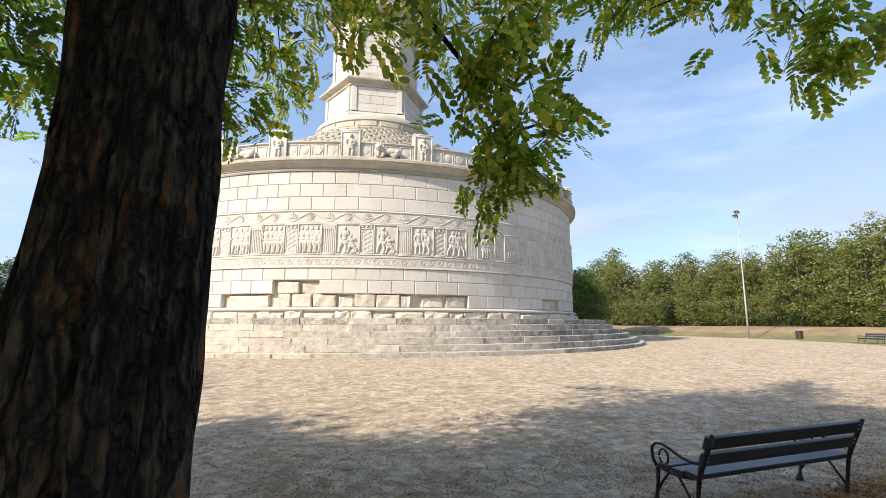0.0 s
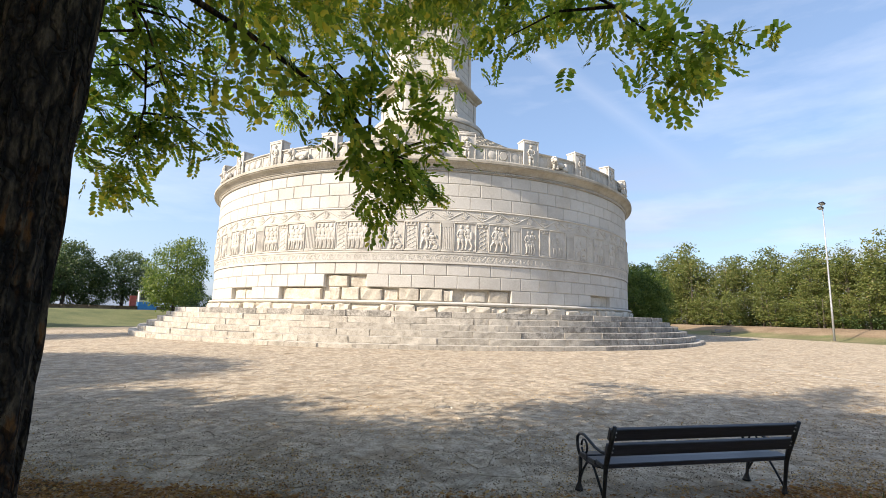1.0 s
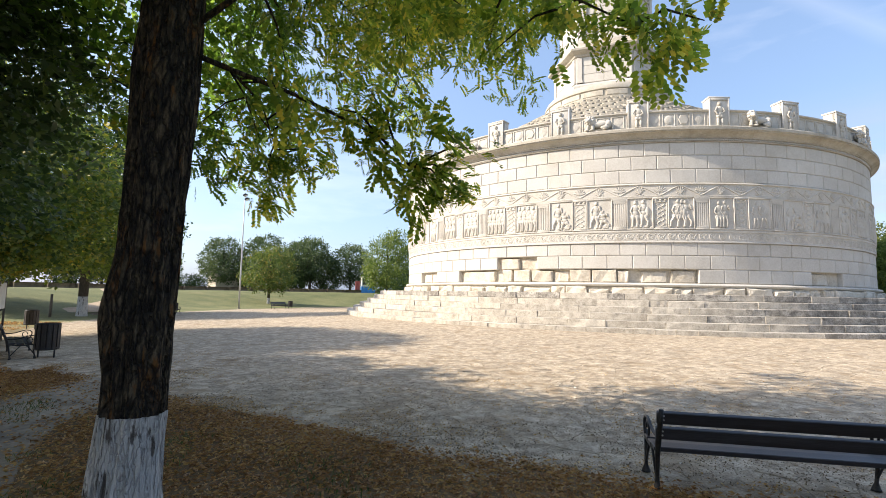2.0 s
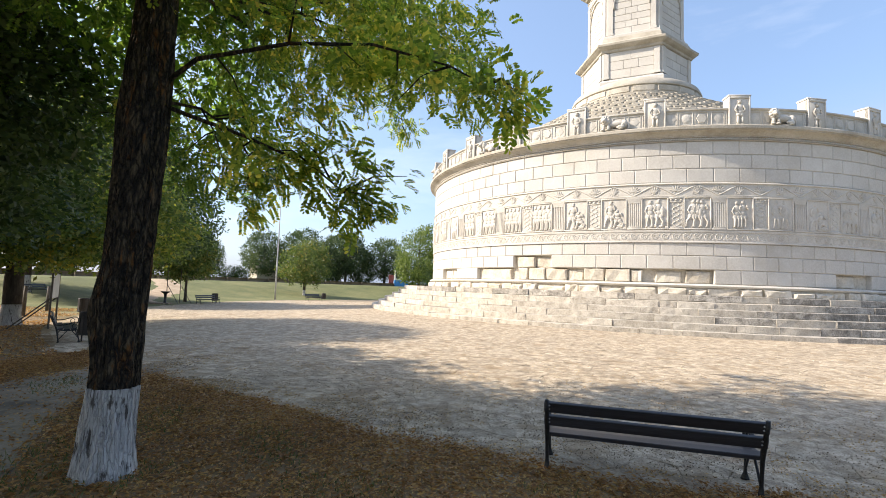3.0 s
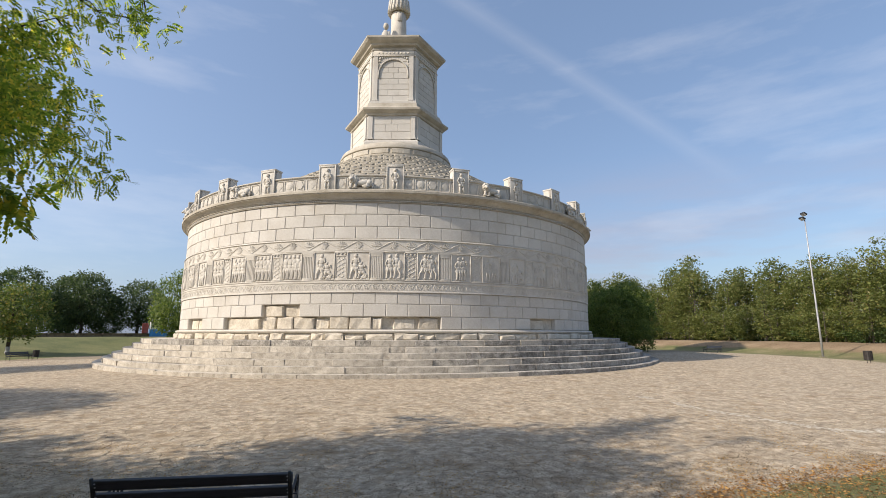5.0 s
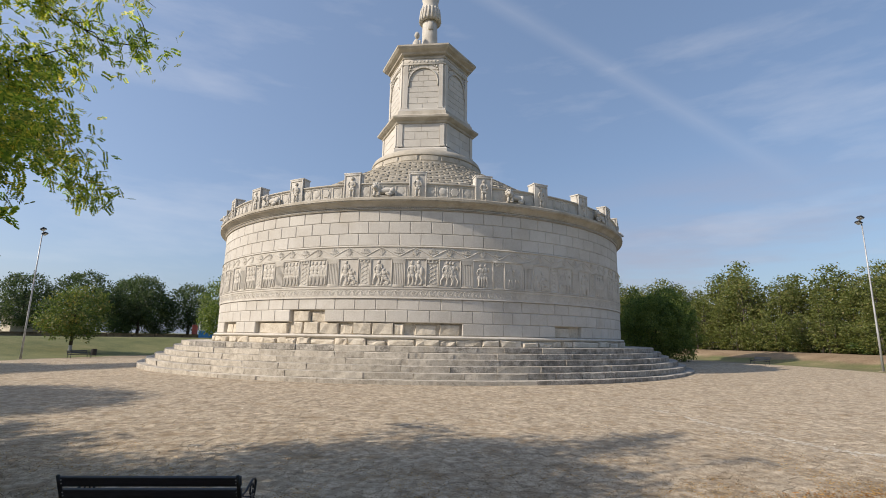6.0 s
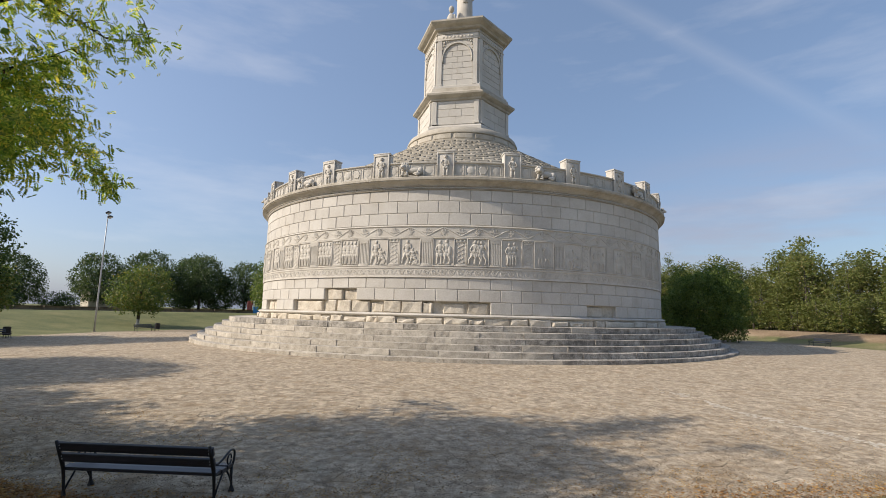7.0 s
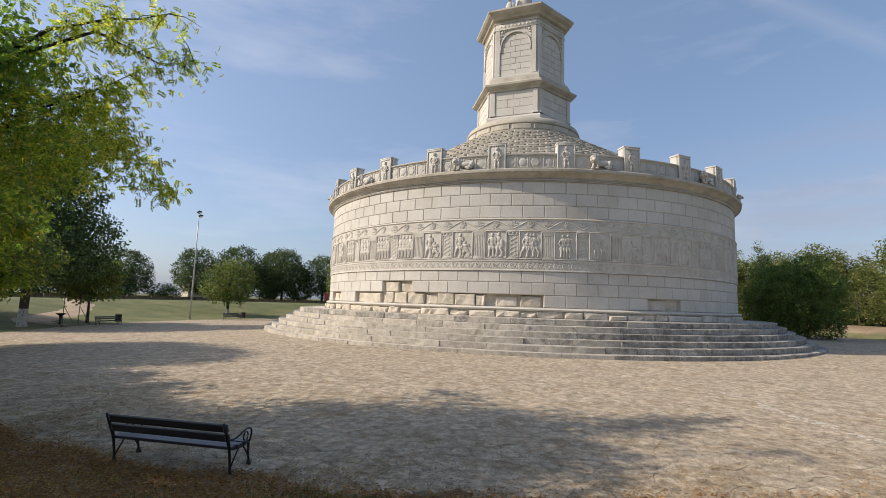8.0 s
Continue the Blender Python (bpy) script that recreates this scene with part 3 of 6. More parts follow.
for i, (c, a0, a1, back) in enumerate(ROUGH):
    z0, z1, _ = COURSES[c]
    bm = bmesh.new()
    low = 0.04 if back > 0.12 else 0.015
    arc_block(bm, 14.4, R_WALL - back, a0, a1, z0 - 0.01, z1 - low - 0.05 * (back > 0.05), 0.05, 0.035, 50 + i, 3)
    part("core_stone", bm, CORE, monument, "rough unfaced stone")

# base moulding and the broken course under it
bm = bmesh.new()
lathe(bm, [(14.6, 1.84), (15.02, 1.85), (15.10, 1.89), (15.12, 1.94), (15.08, 1.99), (14.96, 2.02), (14.6, 2.03)], 172)
part("base_moulding", bm, CARVED, monument, "rounded stone moulding", 45)
a, i = -190.0, 0
rnd = random.Random(7)
while a < 10:
    w = rnd.uniform(2.4, 5.6)
    bm = bmesh.new()
    arc_block(bm, 14.5, 15.10 + rnd.uniform(-0.06, 0.14), a, a + w - rnd.uniform(0.08, 0.5), 1.50, 1.84 - rnd.choice((0.0, 0.0, 0.03, 0.09)), 0.06, 0.045, 200 + i, 3)
    part("plinth_stone", bm, CORE, monument, "broken rough plinth stone")
    a += w
    i += 1
bm = bmesh.new()
lathe(bm, [(14.5, 1.5), (14.98, 1.5), (14.98, 1.845), (14.5, 1.85)], 172)
part("plinth_core", bm, CORE, monument, "", True)

# steps
STEP_R = [19.15, 18.72, 18.28, 17.80, 17.34, 16.92]
STEP_H = 0.255
for i, r in enumerate(STEP_R):
    z0, z1 = i * STEP_H, (i + 1) * STEP_H
    bm = bmesh.new()
    lathe(bm, [(14.4, z1 - 0.012), (r - 0.06, z1 - 0.012), (r - 0.06, z0 - 0.25)], 172)
    part("step_core", bm, STEP, monument, "", True)
    n = 86 - i
    step = 360.0 / n
    meshes = []
    for s in range(15):
        bm = bmesh.new()
        w = step * (0.5, 1.0, 1.0, 1.5, 1.5)[s % 5]
        edge, uneven = (0.016, 0.008 + 0.001 * (5 - i)) if s < 5 or s > 9 else (0.010, 0.013)
        arc_block(bm, r - 0.75, r, 0.012, w - 0.012, z0 - (0.25 if i == 0 else 0.0), z1, edge, uneven, 300 + i * 10 + s, 5)
        meshes.append((bm, w))
    made = [None] * 15
    rnd = random.Random(40 + i)
    a = FRONT[0] - rnd.uniform(0, 3)
    while a < FRONT[1]:
        worn = -127 < a < -80
        s = rnd.randrange(5) + (5 if worn and i < 5 and rnd.random() > (a + 92) / 26 else 10 if rnd.random() < (a + 92) / 26 or (i == 5 and rnd.random() < 0.4) else 0)
        jitter = rnd.uniform(-0.022, 0.022) if worn and i < 5 else rnd.uniform(-0.03, 0.02)
        m = pose(0, 0, rnd.uniform(-0.03, 0.0) if worn and i < 5 else rnd.uniform(-0.010, 0.004), 0, 0, a) @ Matrix.Diagonal((1 + jitter / r, 1 + jitter / r, 1, 1))
        if made[s] is None:
            made[s] = part("step_stone", meshes[s][0], STEP_GREY if s > 9 else STEP, monument)
            made[s].matrix_basis = m
        else:
            again("step_stone", made[s], monument, m)
        a += meshes[s][1]
    for s in range(15):
        if made[s] is None:
            meshes[s][0].free()

# frieze: backing wall, bands
bm = bmesh.new()
lathe(bm, [(14.4, 3.815), (14.955, 3.825), (14.955, 3.87), (14.93, 3.885), (14.928, 4.28), (14.955, 4.29), (14.965, 4.33), (14.955, 4.385), (14.932, 4.395),
           (14.932, 5.875), (14.945, 5.885), (14.955, 5.93), (14.93, 5.945), (14.926, 6.42), (14.95, 6.43), (14.98, 6.46), (14.95, 6.515), (14.4, 6.525)], 216)
part("frieze_wall", bm, CARVED, monument, "carved frieze wall", 30)


def on_wall(r, s, z):
    """A point s metres along the wall from the x axis, at radius r."""
    a = s / R_WALL
    return Vector((r * math.cos(a), r * math.sin(a), z))


def wall_tube(bm, pts, rad, base, sides=5):
    tube(bm, [on_wall(base, s, z) for s, z in pts], [rad] * len(pts), sides)


def ring_units(name, build, material, n, first_angle, label=""):
    """Repeats a carved unit round the front half of the wall."""
    ob = None
    for k in range(n):
        a = norm_deg(first_angle + k * 360.0 / n)
        if not in_front(a):
            continue
        if ob is None:
            bm = bmesh.new()
            build(bm)
            ob = part(name, bm, material, monument, label, 48)
            ob.matrix_basis = pose(0, 0, 0, 0, 0, a)
        else:
            again(name, ob, monument, pose(0, 0, 0, 0, 0, a))


def scroll(bm):
    w = 2 * math.pi * R_WALL / 216
    pts = []
    for i in range(20):
        t = i / 19
        ang, rad = 0.4 + t * 4.2 * math.pi, 0.145 * (1 - t) + 0.025
        pts.append((rad * math.cos(ang) * 1.05, 4.085 + rad * math.sin(ang)))
    wall_tube(bm, pts, 0.022, 14.925)
    wall_tube(bm, [(0.14, 4.12), (w * 0.45, 4.22), (w * 0.62, 4.19), (w * 0.86, 4.0)], 0.020, 14.925)
    wall_tube(bm, [(w * 0.40, 3.95), (w * 0.5, 4.0), (w * 0.56, 3.93)], 0.026, 14.92)


ring_units("scroll", scroll, CARVED, 216, METOPE0)


def palmette(bm):
    h = math.pi * R_WALL / 54
    wall_tube(bm, [(-h, 6.40), (-h * 0.62, 6.25), (-h * 0.10, 5.99), (0, 5.96)], 0.036, 14.925)
    wall_tube(bm, [(h, 6.40), (h * 0.62, 6.25), (h * 0.10, 5.99), (0, 5.96)], 0.036, 14.925)
    for k in range(-3, 4):
        a = radians(k * 27)
        wall_tube(bm, [(0.05 * math.sin(a), 6.12), (0.15 * math.sin(a), 6.14 + 0.12 * math.cos(a)), (0.25 * math.sin(a), 6.15 + 0.23 * math.cos(a))], 0.034, 14.925)
    for s in (-1, 1):
        pts = [(s * (0.11 + 0.065 * math.cos(t * 0.7)), 6.07 + 0.06 * math.sin(t * 0.7)) for t in range(9)]
        wall_tube(bm, pts, 0.018, 14.925)


def palmette_small(bm):
    for k in range(-2, 3):
        a = radians(k * 35)
        wall_tube(bm, [(0, 6.02), (0.10 * math.sin(a), 6.12 + 0.08 * math.cos(a)), (0.19 * math.sin(a), 6.16 + 0.20 * math.cos(a))], 0.036, 14.925)
    for s in (-1, 1):
        pts = [(s * (0.12 + 0.055 * math.cos(t * 0.7)), 6.03 + 0.055 * math.sin(t * 0.7)) for t in range(9)]
        wall_tube(bm, pts, 0.018, 14.925)


ring_units("palmette", palmette, CARVED, 54, METOPE0 + METOPE_STEP / 2, "palmette between slanting bands")
ring_units("palmette_small", palmette_small, CARVED, 54, METOPE0, "small palmette")


def fluted_foot(bm):
    for w, z0, z1, r in ((0.30, 4.40, 4.46, 14.985), (0.285, 4.46, 4.50, 14.975), (0.272, 4.50, 4.54, 14.972)):
        d = math.degrees(w / R_WALL)
        arc_block(bm, 14.8, r, -d, d, z0, z1, 0.010)


def fluted_shaft(bm):
    """A shaft of six rounded reeds."""
    rows = []
    for z in (4.53, 4.9, 5.3, 5.62):
        row = [bm.verts.new(on_wall(14.85, -0.262, z))]
        for k in range(49):
            s2 = -0.26 + 0.52 * k / 48
            row.append(bm.verts.new(on_wall(14.968 - 0.030 * max(0.0, math.sin(math.pi * 12 * k / 48)) ** 0.7, s2, z)))
        row.append(bm.verts.new(on_wall(14.85, 0.262, z)))
        rows.append(row)
    for p, q in zip(rows, rows[1:]):
        for k in range(50):
            bm.faces.new((p[k], p[k + 1], q[k + 1], q[k]))


def fluted_capital(bm):
    """A flaring capital."""
    rows = []
    for z, w, r in ((5.60, 0.275, 14.972), (5.64, 0.275, 14.978), (5.645, 0.262, 14.968), (5.72, 0.275, 14.978), (5.78, 0.30, 14.986), (5.79, 0.31, 14.988), (5.875, 0.315, 14.988)):
        rows.append([bm.verts.new(on_wall(rr, s2, z)) for s2, rr in ((-w, 14.85), (-w, r), (-w * 0.33, r + 0.006), (w * 0.33, r + 0.006), (w, r), (w, 14.85))])
    for p, q in zip(rows, rows[1:]):
        for k in range(5):
            bm.faces.new((p[k], p[k + 1], q[k + 1], q[k]))
    bm.faces.new(rows[-1])


def laced(bm):
    for z0, z1, w, r in ((4.40, 4.46, 0.64, 14.985), (4.46, 4.53, 0.56, 14.965), (5.62, 5.68, 0.56, 14.96), (5.78, 5.875, 0.66, 14.98)):
        d = math.degrees(w / 2 / R_WALL)
        arc_block(bm, 14.8, r, -d, d, z0, z1, 0.012)
    for s in (-0.255, 0.255):
        d0, d1 = math.degrees((s - 0.02) / R_WALL), math.degrees((s + 0.02) / R_WALL)
        arc_block(bm, 14.8, 14.955, d0, d1, 4.53, 5.62, 0.008)
    for ph in (0.0, math.pi):
        pts = [(0.14 * math.sin(t * 0.5 + ph), 4.56 + t * 0.0345) for t in range(31)]
        wall_tube(bm, pts, 0.03, 14.925)
    for k in range(5):
        for s in (-0.19, 0.19):
            m = Matrix.Translation(on_wall(14.92, s, 4.66 + k * 0.21)) @ Matrix.Diagonal((0.03, 0.045, 0.06, 1))
            bmesh.ops.create_icosphere(bm, subdivisions=1, radius=1.0, matrix=m)
    for s in (-0.2, 0.0, 0.2):
        m = Matrix.Translation(on_wall(14.94, s, 5.73)) @ Matrix.Diagonal((0.05, 0.07, 0.06, 1))
        bmesh.ops.create_icosphere(bm, subdivisions=1, radius=1.0, matrix=m)


ring_units("pilaster_foot", fluted_foot, CARVED, 27, METOPE0 - METOPE_STEP / 2)
ring_units("pilaster_shaft", fluted_shaft, CARVED, 27, METOPE0 - METOPE_STEP / 2, "fluted pilaster shaft")
ring_units("pilaster_capital", fluted_capital, CARVED, 27, METOPE0 - METOPE_STEP / 2)
ring_units("interlaced_pilaster", laced, CARVED, 27, METOPE0 + METOPE_STEP / 2, "pilaster with interlaced band")


def standing(bm, s, h=1.12, lean=0.0, stride=0.07, shield=False, base=4.50, deep=0.055):
    """A plain upright carved shape: rounded lumps and bars, worn unevenly."""
    r, first = 14.925, len(bm.verts)

    def ball(ds, z, ws, wz, wd=deep, tilt=0.0):
        a2 = (s + ds) / R_WALL
        m = Matrix.Translation((r * math.cos(a2), r * math.sin(a2), z)) @ Matrix.Rotation(a2, 4, "Z") @ Matrix.Rotation(tilt, 4, "X") @ Matrix.Diagonal((wd, ws, wz, 1))
        bmesh.ops.create_icosphere(bm, subdivisions=2, radius=1.0, matrix=m)

    def bar(pts, rad):
        tube(bm, [on_wall(r + deep * 0.35, s + ds, z) for ds, z in pts], rad, 6)
    top = lean * h
    ball(top, base + h * 0.92, 0.084, 0.092, deep * 0.9)
    ball(top + 0.02, base + h * 0.985, 0.075, 0.035, deep * 0.8, 0.2)
    ball(top * 0.85, base + h * 0.70, 0.165, 0.15 * h, deep * 1.1, -lean)
    ball(top * 0.6, base + h * 0.52, 0.155, 0.13 * h, deep)
    ball(top * 0.5 - 0.07, base + h * 0.37, 0.125, 0.13 * h, deep, -0.25)
    ball(top * 0.5 + 0.08, base + h * 0.38, 0.12, 0.13 * h, deep, 0.25)
    bar([(top * 0.4 - 0.06, base + h * 0.36), (-stride * 1.2, base + h * 0.20), (-stride * 1.5, base + 0.02), (-stride * 1.5 - 0.07, base)], [0.066, 0.058, 0.048, 0.036])
    bar([(top * 0.4 + 0.06, base + h * 0.36), (stride * 1.7, base + h * 0.21), (stride * 1.3, base + 0.02), (stride * 1.3 - 0.07, base)], [0.066, 0.058, 0.048, 0.036])
    bar([(top * 0.8 - 0.11, base + h * 0.76), (top * 0.7 - 0.19, base + h * 0.60), (top * 0.6 - 0.10, base + h * 0.50)], [0.052, 0.046, 0.040])
    if shield:
        ball(0.13, base + h * 0.56, 0.115, 0.21 * h, deep * 1.3, 0.12)
    else:
        bar([(top * 0.8 + 0.11, base + h * 0.76), (top * 0.7 + 0.20, base + h * 0.66), (top * 0.7 + 0.16, base + h * 0.84)], [0.052, 0.046, 0.040])
    bm.verts.ensure_lookup_table()
    for v in bm.verts[first:]:
        v.co.x += 0.010 * noise.noise(v.co * 9.0)
        v.co += Vector((0.0, 0.012 * noise.noise(v.co * 7.0 + Vector((5, 0, 0))), 0.012 * noise.noise(v.co * 7.0 + Vector((0, 9, 0)))))


def kneeling(bm, s, base=4.52):
    standing(bm, s, 0.80, -0.10, 0.12, False, base)
    a2 = (s + 0.10) / R_WALL
    for dz, ws, wz, tilt in ((0.07, 0.25, 0.06, 0.0), (0.14, 0.13, 0.07, 0.5)):
        m = Matrix.Translation((14.925 * math.cos(a2), 14.925 * math.sin(a2), base + dz)) @ Matrix.Rotation(a2, 4, "Z") @ Matrix.Rotation(tilt, 4, "X") @ Matrix.Diagonal((0.05, ws, wz, 1))
        bmesh.ops.create_icosphere(bm, subdivisions=2, radius=1.0, matrix=m)


def heap(bm, s, w, deep):
    """Worn rocks and fallen gear along the foot of a panel."""
    for k in range(7):
        a2 = (s + w * (k / 3 - 1)) / R_WALL
        m = Matrix.Translation((14.925 * math.cos(a2), 14.925 * math.sin(a2), 4.50 + 0.05 * (k % 3))) @ Matrix.Rotation(a2, 4, "Z") @ Matrix.Rotation(0.6 * (k % 2) - 0.3, 4, "X") @ Matrix.Diagonal((deep * 0.9, 0.12, 0.075, 1))
        bmesh.ops.create_icosphere(bm, subdivisions=1, radius=1.0, matrix=m)


def metope_frame(bm, w=0.56):
    z0, z1 = 4.405, 5.865
    for lo, hi, za, zb in ((-w, w, z0, z0 + 0.05), (-w, w, z1 - 0.05, z1), (-w, -w + 0.045, z0 + 0.05, z1 - 0.05), (w - 0.045, w, z0 + 0.05, z1 - 0.05)):
        arc_block(bm, 14.8, 14.985, math.degrees(lo / R_WALL), math.degrees(hi / R_WALL), za, zb, 0.012)


def metope(kind, worn=1.0):
    bm = bmesh.new()
    metope_frame(bm)
    d = 0.058 * worn
    if kind == "row":
        for s in (-0.30, 0.0, 0.30):
            standing(bm, s, 1.20, 0.03, 0.07, False, 4.52, d)
    elif kind == "crowd":
        for s in (-0.36, -0.12, 0.12, 0.36):
            standing(bm, s, 1.22, -0.02, 0.06, s > 0, 4.52, d)
    elif kind == "duel":
        standing(bm, -0.24, 1.22, 0.08, 0.10, False, 4.52, d)
        kneeling(bm, 0.20)
        heap(bm, 0.16, 0.30, d)
    elif kind == "pair":
        standing(bm, -0.22, 1.20, 0.02, 0.07, False, 4.52, d)
        standing(bm, 0.18, 1.24, -0.03, 0.09, True, 4.52, d)
        heap(bm, 0.12, 0.36, d)
    elif kind == "group":
        standing(bm, -0.30, 1.24, 0.12, 0.12, False, 4.52, d)
        standing(bm, -0.02, 1.22, 0.03, 0.10, True, 4.52, d)
        standing(bm, 0.28, 1.20, -0.10, 0.08, False, 4.52, d)
    elif kind == "two":
        standing(bm, -0.16, 1.16, 0.02, 0.05, False, 4.52, d)
        standing(bm, 0.12, 1.20, 0.0, 0.06, False, 4.52, d)
    return bm


METOPES = {-10: "row", -9: "two", -8: "row", -7: "two", -6: "row", -5: "two", -4: "row", -3: "row", -2: "crowd", -1: "crowd", 0: "duel", 1: "duel", 2: "pair", 3: "group", 4: "two",
           5: "pair", 6: "duel", 7: "group", 8: "two", 9: "crowd", 10: "row", 11: "two"}
made = {}
for k, kind in METOPES.items():
    m = pose(0, 0, 0, 0, 0, METOPE0 + k * METOPE_STEP)
    key = (kind, k in (5, 6, 7))
    if key in made:
        again("metope", made[key], monument, m)
    else:
        made[key] = part("metope", metope(kind, 0.45 if key[1] else 1.0), CARVED, monument, "framed relief panel of plain carved shapes", 48)
        made[key].matrix_basis = m
# cornice with a rope moulding
bm = bmesh.new()
lathe(bm, [(14.4, 8.38), (14.96, 8.39), (14.97, 8.42), (14.90, 8.44), (14.90, 8.54), (14.99, 8.55), (14.99, 8.60), (15.02, 8.61), (15.05, 8.66), (15.11, 8.72), (15.20, 8.77), (15.27, 8.79), (15.27, 8.83), (15.32, 8.84),
           (15.33, 8.96), (15.29, 9.0), (14.3, 9.03)], 216)
part("cornice", bm, STAINED, monument, "projecting curved stone cornice with brown stains", 34)


def rope(bm):
    for k in range(8):
        s = (k - 3.5) * 0.0955
        wall_tube(bm, [(s - 0.055, 8.445), (s + 0.055, 8.535)], 0.032, 14.925, 5)


ring_units("rope_moulding", rope, LIME, 122, METOPE0, "twisted rope moulding")

# parapet with panels and merlons
bm = bmesh.new()
lathe(bm, [(14.55, 9.0), (14.98, 9.0), (14.98, 9.06), (14.94, 9.07), (14.94, 9.76), (14.98, 9.77), (15.02, 9.80), (15.02, 9.85), (14.5, 9.86), (14.5, 9.0)], 216)
part("parapet", bm, CARVED, monument, "low stone parapet", 30)


def panel_border(bm, w=0.27):
    for lo, hi, za, zb in ((-w, -w + 0.025, 9.12, 9.70), (w - 0.025, w, 9.12, 9.70), (-w + 0.025, w - 0.025, 9.12, 9.145), (-w + 0.025, w - 0.025, 9.675, 9.70)):
        arc_block(bm, 14.9, 14.97, math.degrees(lo / R_WALL), math.degrees(hi / R_WALL), za, zb, 0.006)


def panel_diamond(bm):
    panel_border(bm)
    c = on_wall(14.975, 0, 9.41)
    pts = [on_wall(14.95, s, z) for s, z in ((-0.22, 9.41), (0, 9.17), (0.22, 9.41), (0, 9.65))]
    top = bm.verts.new(c + Vector((0.012, 0, 0)))
    vs = [bm.verts.new(p) for p in pts]
    for i in range(4):
        bm.faces.new((vs[i], vs[(i + 1) % 4], top))


def panel_round(bm):
    panel_border(bm)
    m = Matrix.Translation(on_wall(14.945, 0, 9.41)) @ Matrix.Diagonal((0.035, 0.21, 0.22, 1))
    bmesh.ops.create_icosphere(bm, subdivisions=2, radius=1.0, matrix=m)


def panel_hex(bm):
    panel_border(bm)
    pts = [on_wall(14.98, 0.21 * math.cos(radians(60 * k)), 9.41 + 0.22 * math.sin(radians(60 * k))) for k in range(6)]
    low = [on_wall(14.94, 0.24 * math.cos(radians(60 * k)), 9.41 + 0.25 * math.sin(radians(60 * k))) for k in range(6)]
    a, b2 = [bm.verts.new(p) for p in pts], [bm.verts.new(p) for p in low]
    bm.faces.new(a)
    for i in range(6):
        bm.faces.new((b2[i], b2[(i + 1) % 6], a[(i + 1) % 6], a[i]))


for j, (build, n_off) in enumerate(((panel_diamond, 1.6), (panel_round, 4.0), (panel_hex, 6.4), (panel_diamond, 9.0), (panel_round, 11.4))):
    ring_units("parapet_panel", build, CARVED, 27, METOPE0 + 1.0 + n_off, "")


def merlon(bm):
    d = math.degrees(0.45 / R_WALL)
    arc_block(bm, 14.50, 15.03, -d, d, 9.02, 10.36, 0.012, 0, 0, 2)
    arc_block(bm, 14.46, 15.07, -d * 1.07, d * 1.07, 10.36, 10.43, 0.012, 0, 0, 2)
    for lo, hi, z0, z1 in ((-1.0, -0.86, 9.06, 10.36), (0.86, 1.0, 9.06, 10.36), (-0.86, 0.86, 10.26, 10.36)):
        arc_block(bm, 14.9, 15.065, d * lo, d * hi, z0, z1, 0.008)


def merlon_figure(bm):
    """A plain upright carved shape, worn and lumpy."""
    for z, s0, ws, wz in ((10.10, 0.0, 0.085, 0.095), (10.16, 0.0, 0.10, 0.035), (9.82, 0.0, 0.145, 0.17), (9.62, 0.0, 0.12, 0.12), (9.52, -0.06, 0.10, 0.10), (9.52, 0.06, 0.10, 0.10),
                          (9.30, -0.08, 0.060, 0.20), (9.28, 0.10, 0.060, 0.20), (9.10, -0.10, 0.075, 0.035), (9.10, 0.08, 0.075, 0.035)):
        m = Matrix.Translation(on_wall(15.05, s0, z)) @ Matrix.Diagonal((0.075, ws, wz, 1))
        bmesh.ops.create_icosphere(bm, subdivisions=2, radius=1.0, matrix=m)
    for pts in (((-0.13, 9.92), (-0.22, 9.74), (-0.12, 9.60)), ((0.13, 9.92), (0.20, 9.72), (0.06, 9.64))):
        tube(bm, [on_wall(15.09, s0, z) for s0, z in pts], [0.045, 0.04, 0.034], 6)
    for v in bm.verts:
        v.co += Vector((0.012 * noise.noise(v.co * 9), 0.014 * noise.noise(v.co * 8 + Vector((4, 0, 0))), 0.014 * noise.noise(v.co * 8 + Vector((0, 7, 0)))))


ring_units("merlon", merlon, LIME, 27, METOPE0, "square stone merlon")
ring_units("merlon_figure", merlon_figure, CARVED, 27, METOPE0, "plain standing shape carved on the merlon")


def lion(bm):
    """A crouching stone beast on the cornice."""
    def ball(s, z, r, ws, wz, wd):
        m = Matrix.Translation(on_wall(r, s, z)) @ Matrix.Diagonal((wd, ws, wz, 1))
        bmesh.ops.create_icosphere(bm, subdivisions=2, radius=1.0, matrix=m)
    ball(0.08, 9.36, 15.10, 0.44, 0.16, 0.15)
    ball(-0.30, 9.48, 15.14, 0.20, 0.22, 0.18)
    for k in range(9):
        t = 2 * math.pi * k / 9
        ball(-0.37 + 0.15 * math.cos(t), 9.55 + 0.16 * math.sin(t), 15.20, 0.085, 0.085, 0.10)
    ball(-0.41, 9.53, 15.30, 0.12, 0.13, 0.12)
    ball(-0.44, 9.47, 15.41, 0.065, 0.06, 0.06)
    ball(-0.34, 9.66, 15.28, 0.035, 0.05, 0.03)
    ball(-0.49, 9.66, 15.28, 0.035, 0.05, 0.03)
    ball(0.44, 9.34, 15.10, 0.17, 0.19, 0.16)
    for s in (-0.44, -0.22, 0.36):
        ball(s, 9.20, 15.22, 0.075, 0.16, 0.085)
        ball(s - 0.05, 9.07, 15.28, 0.10, 0.05, 0.10)
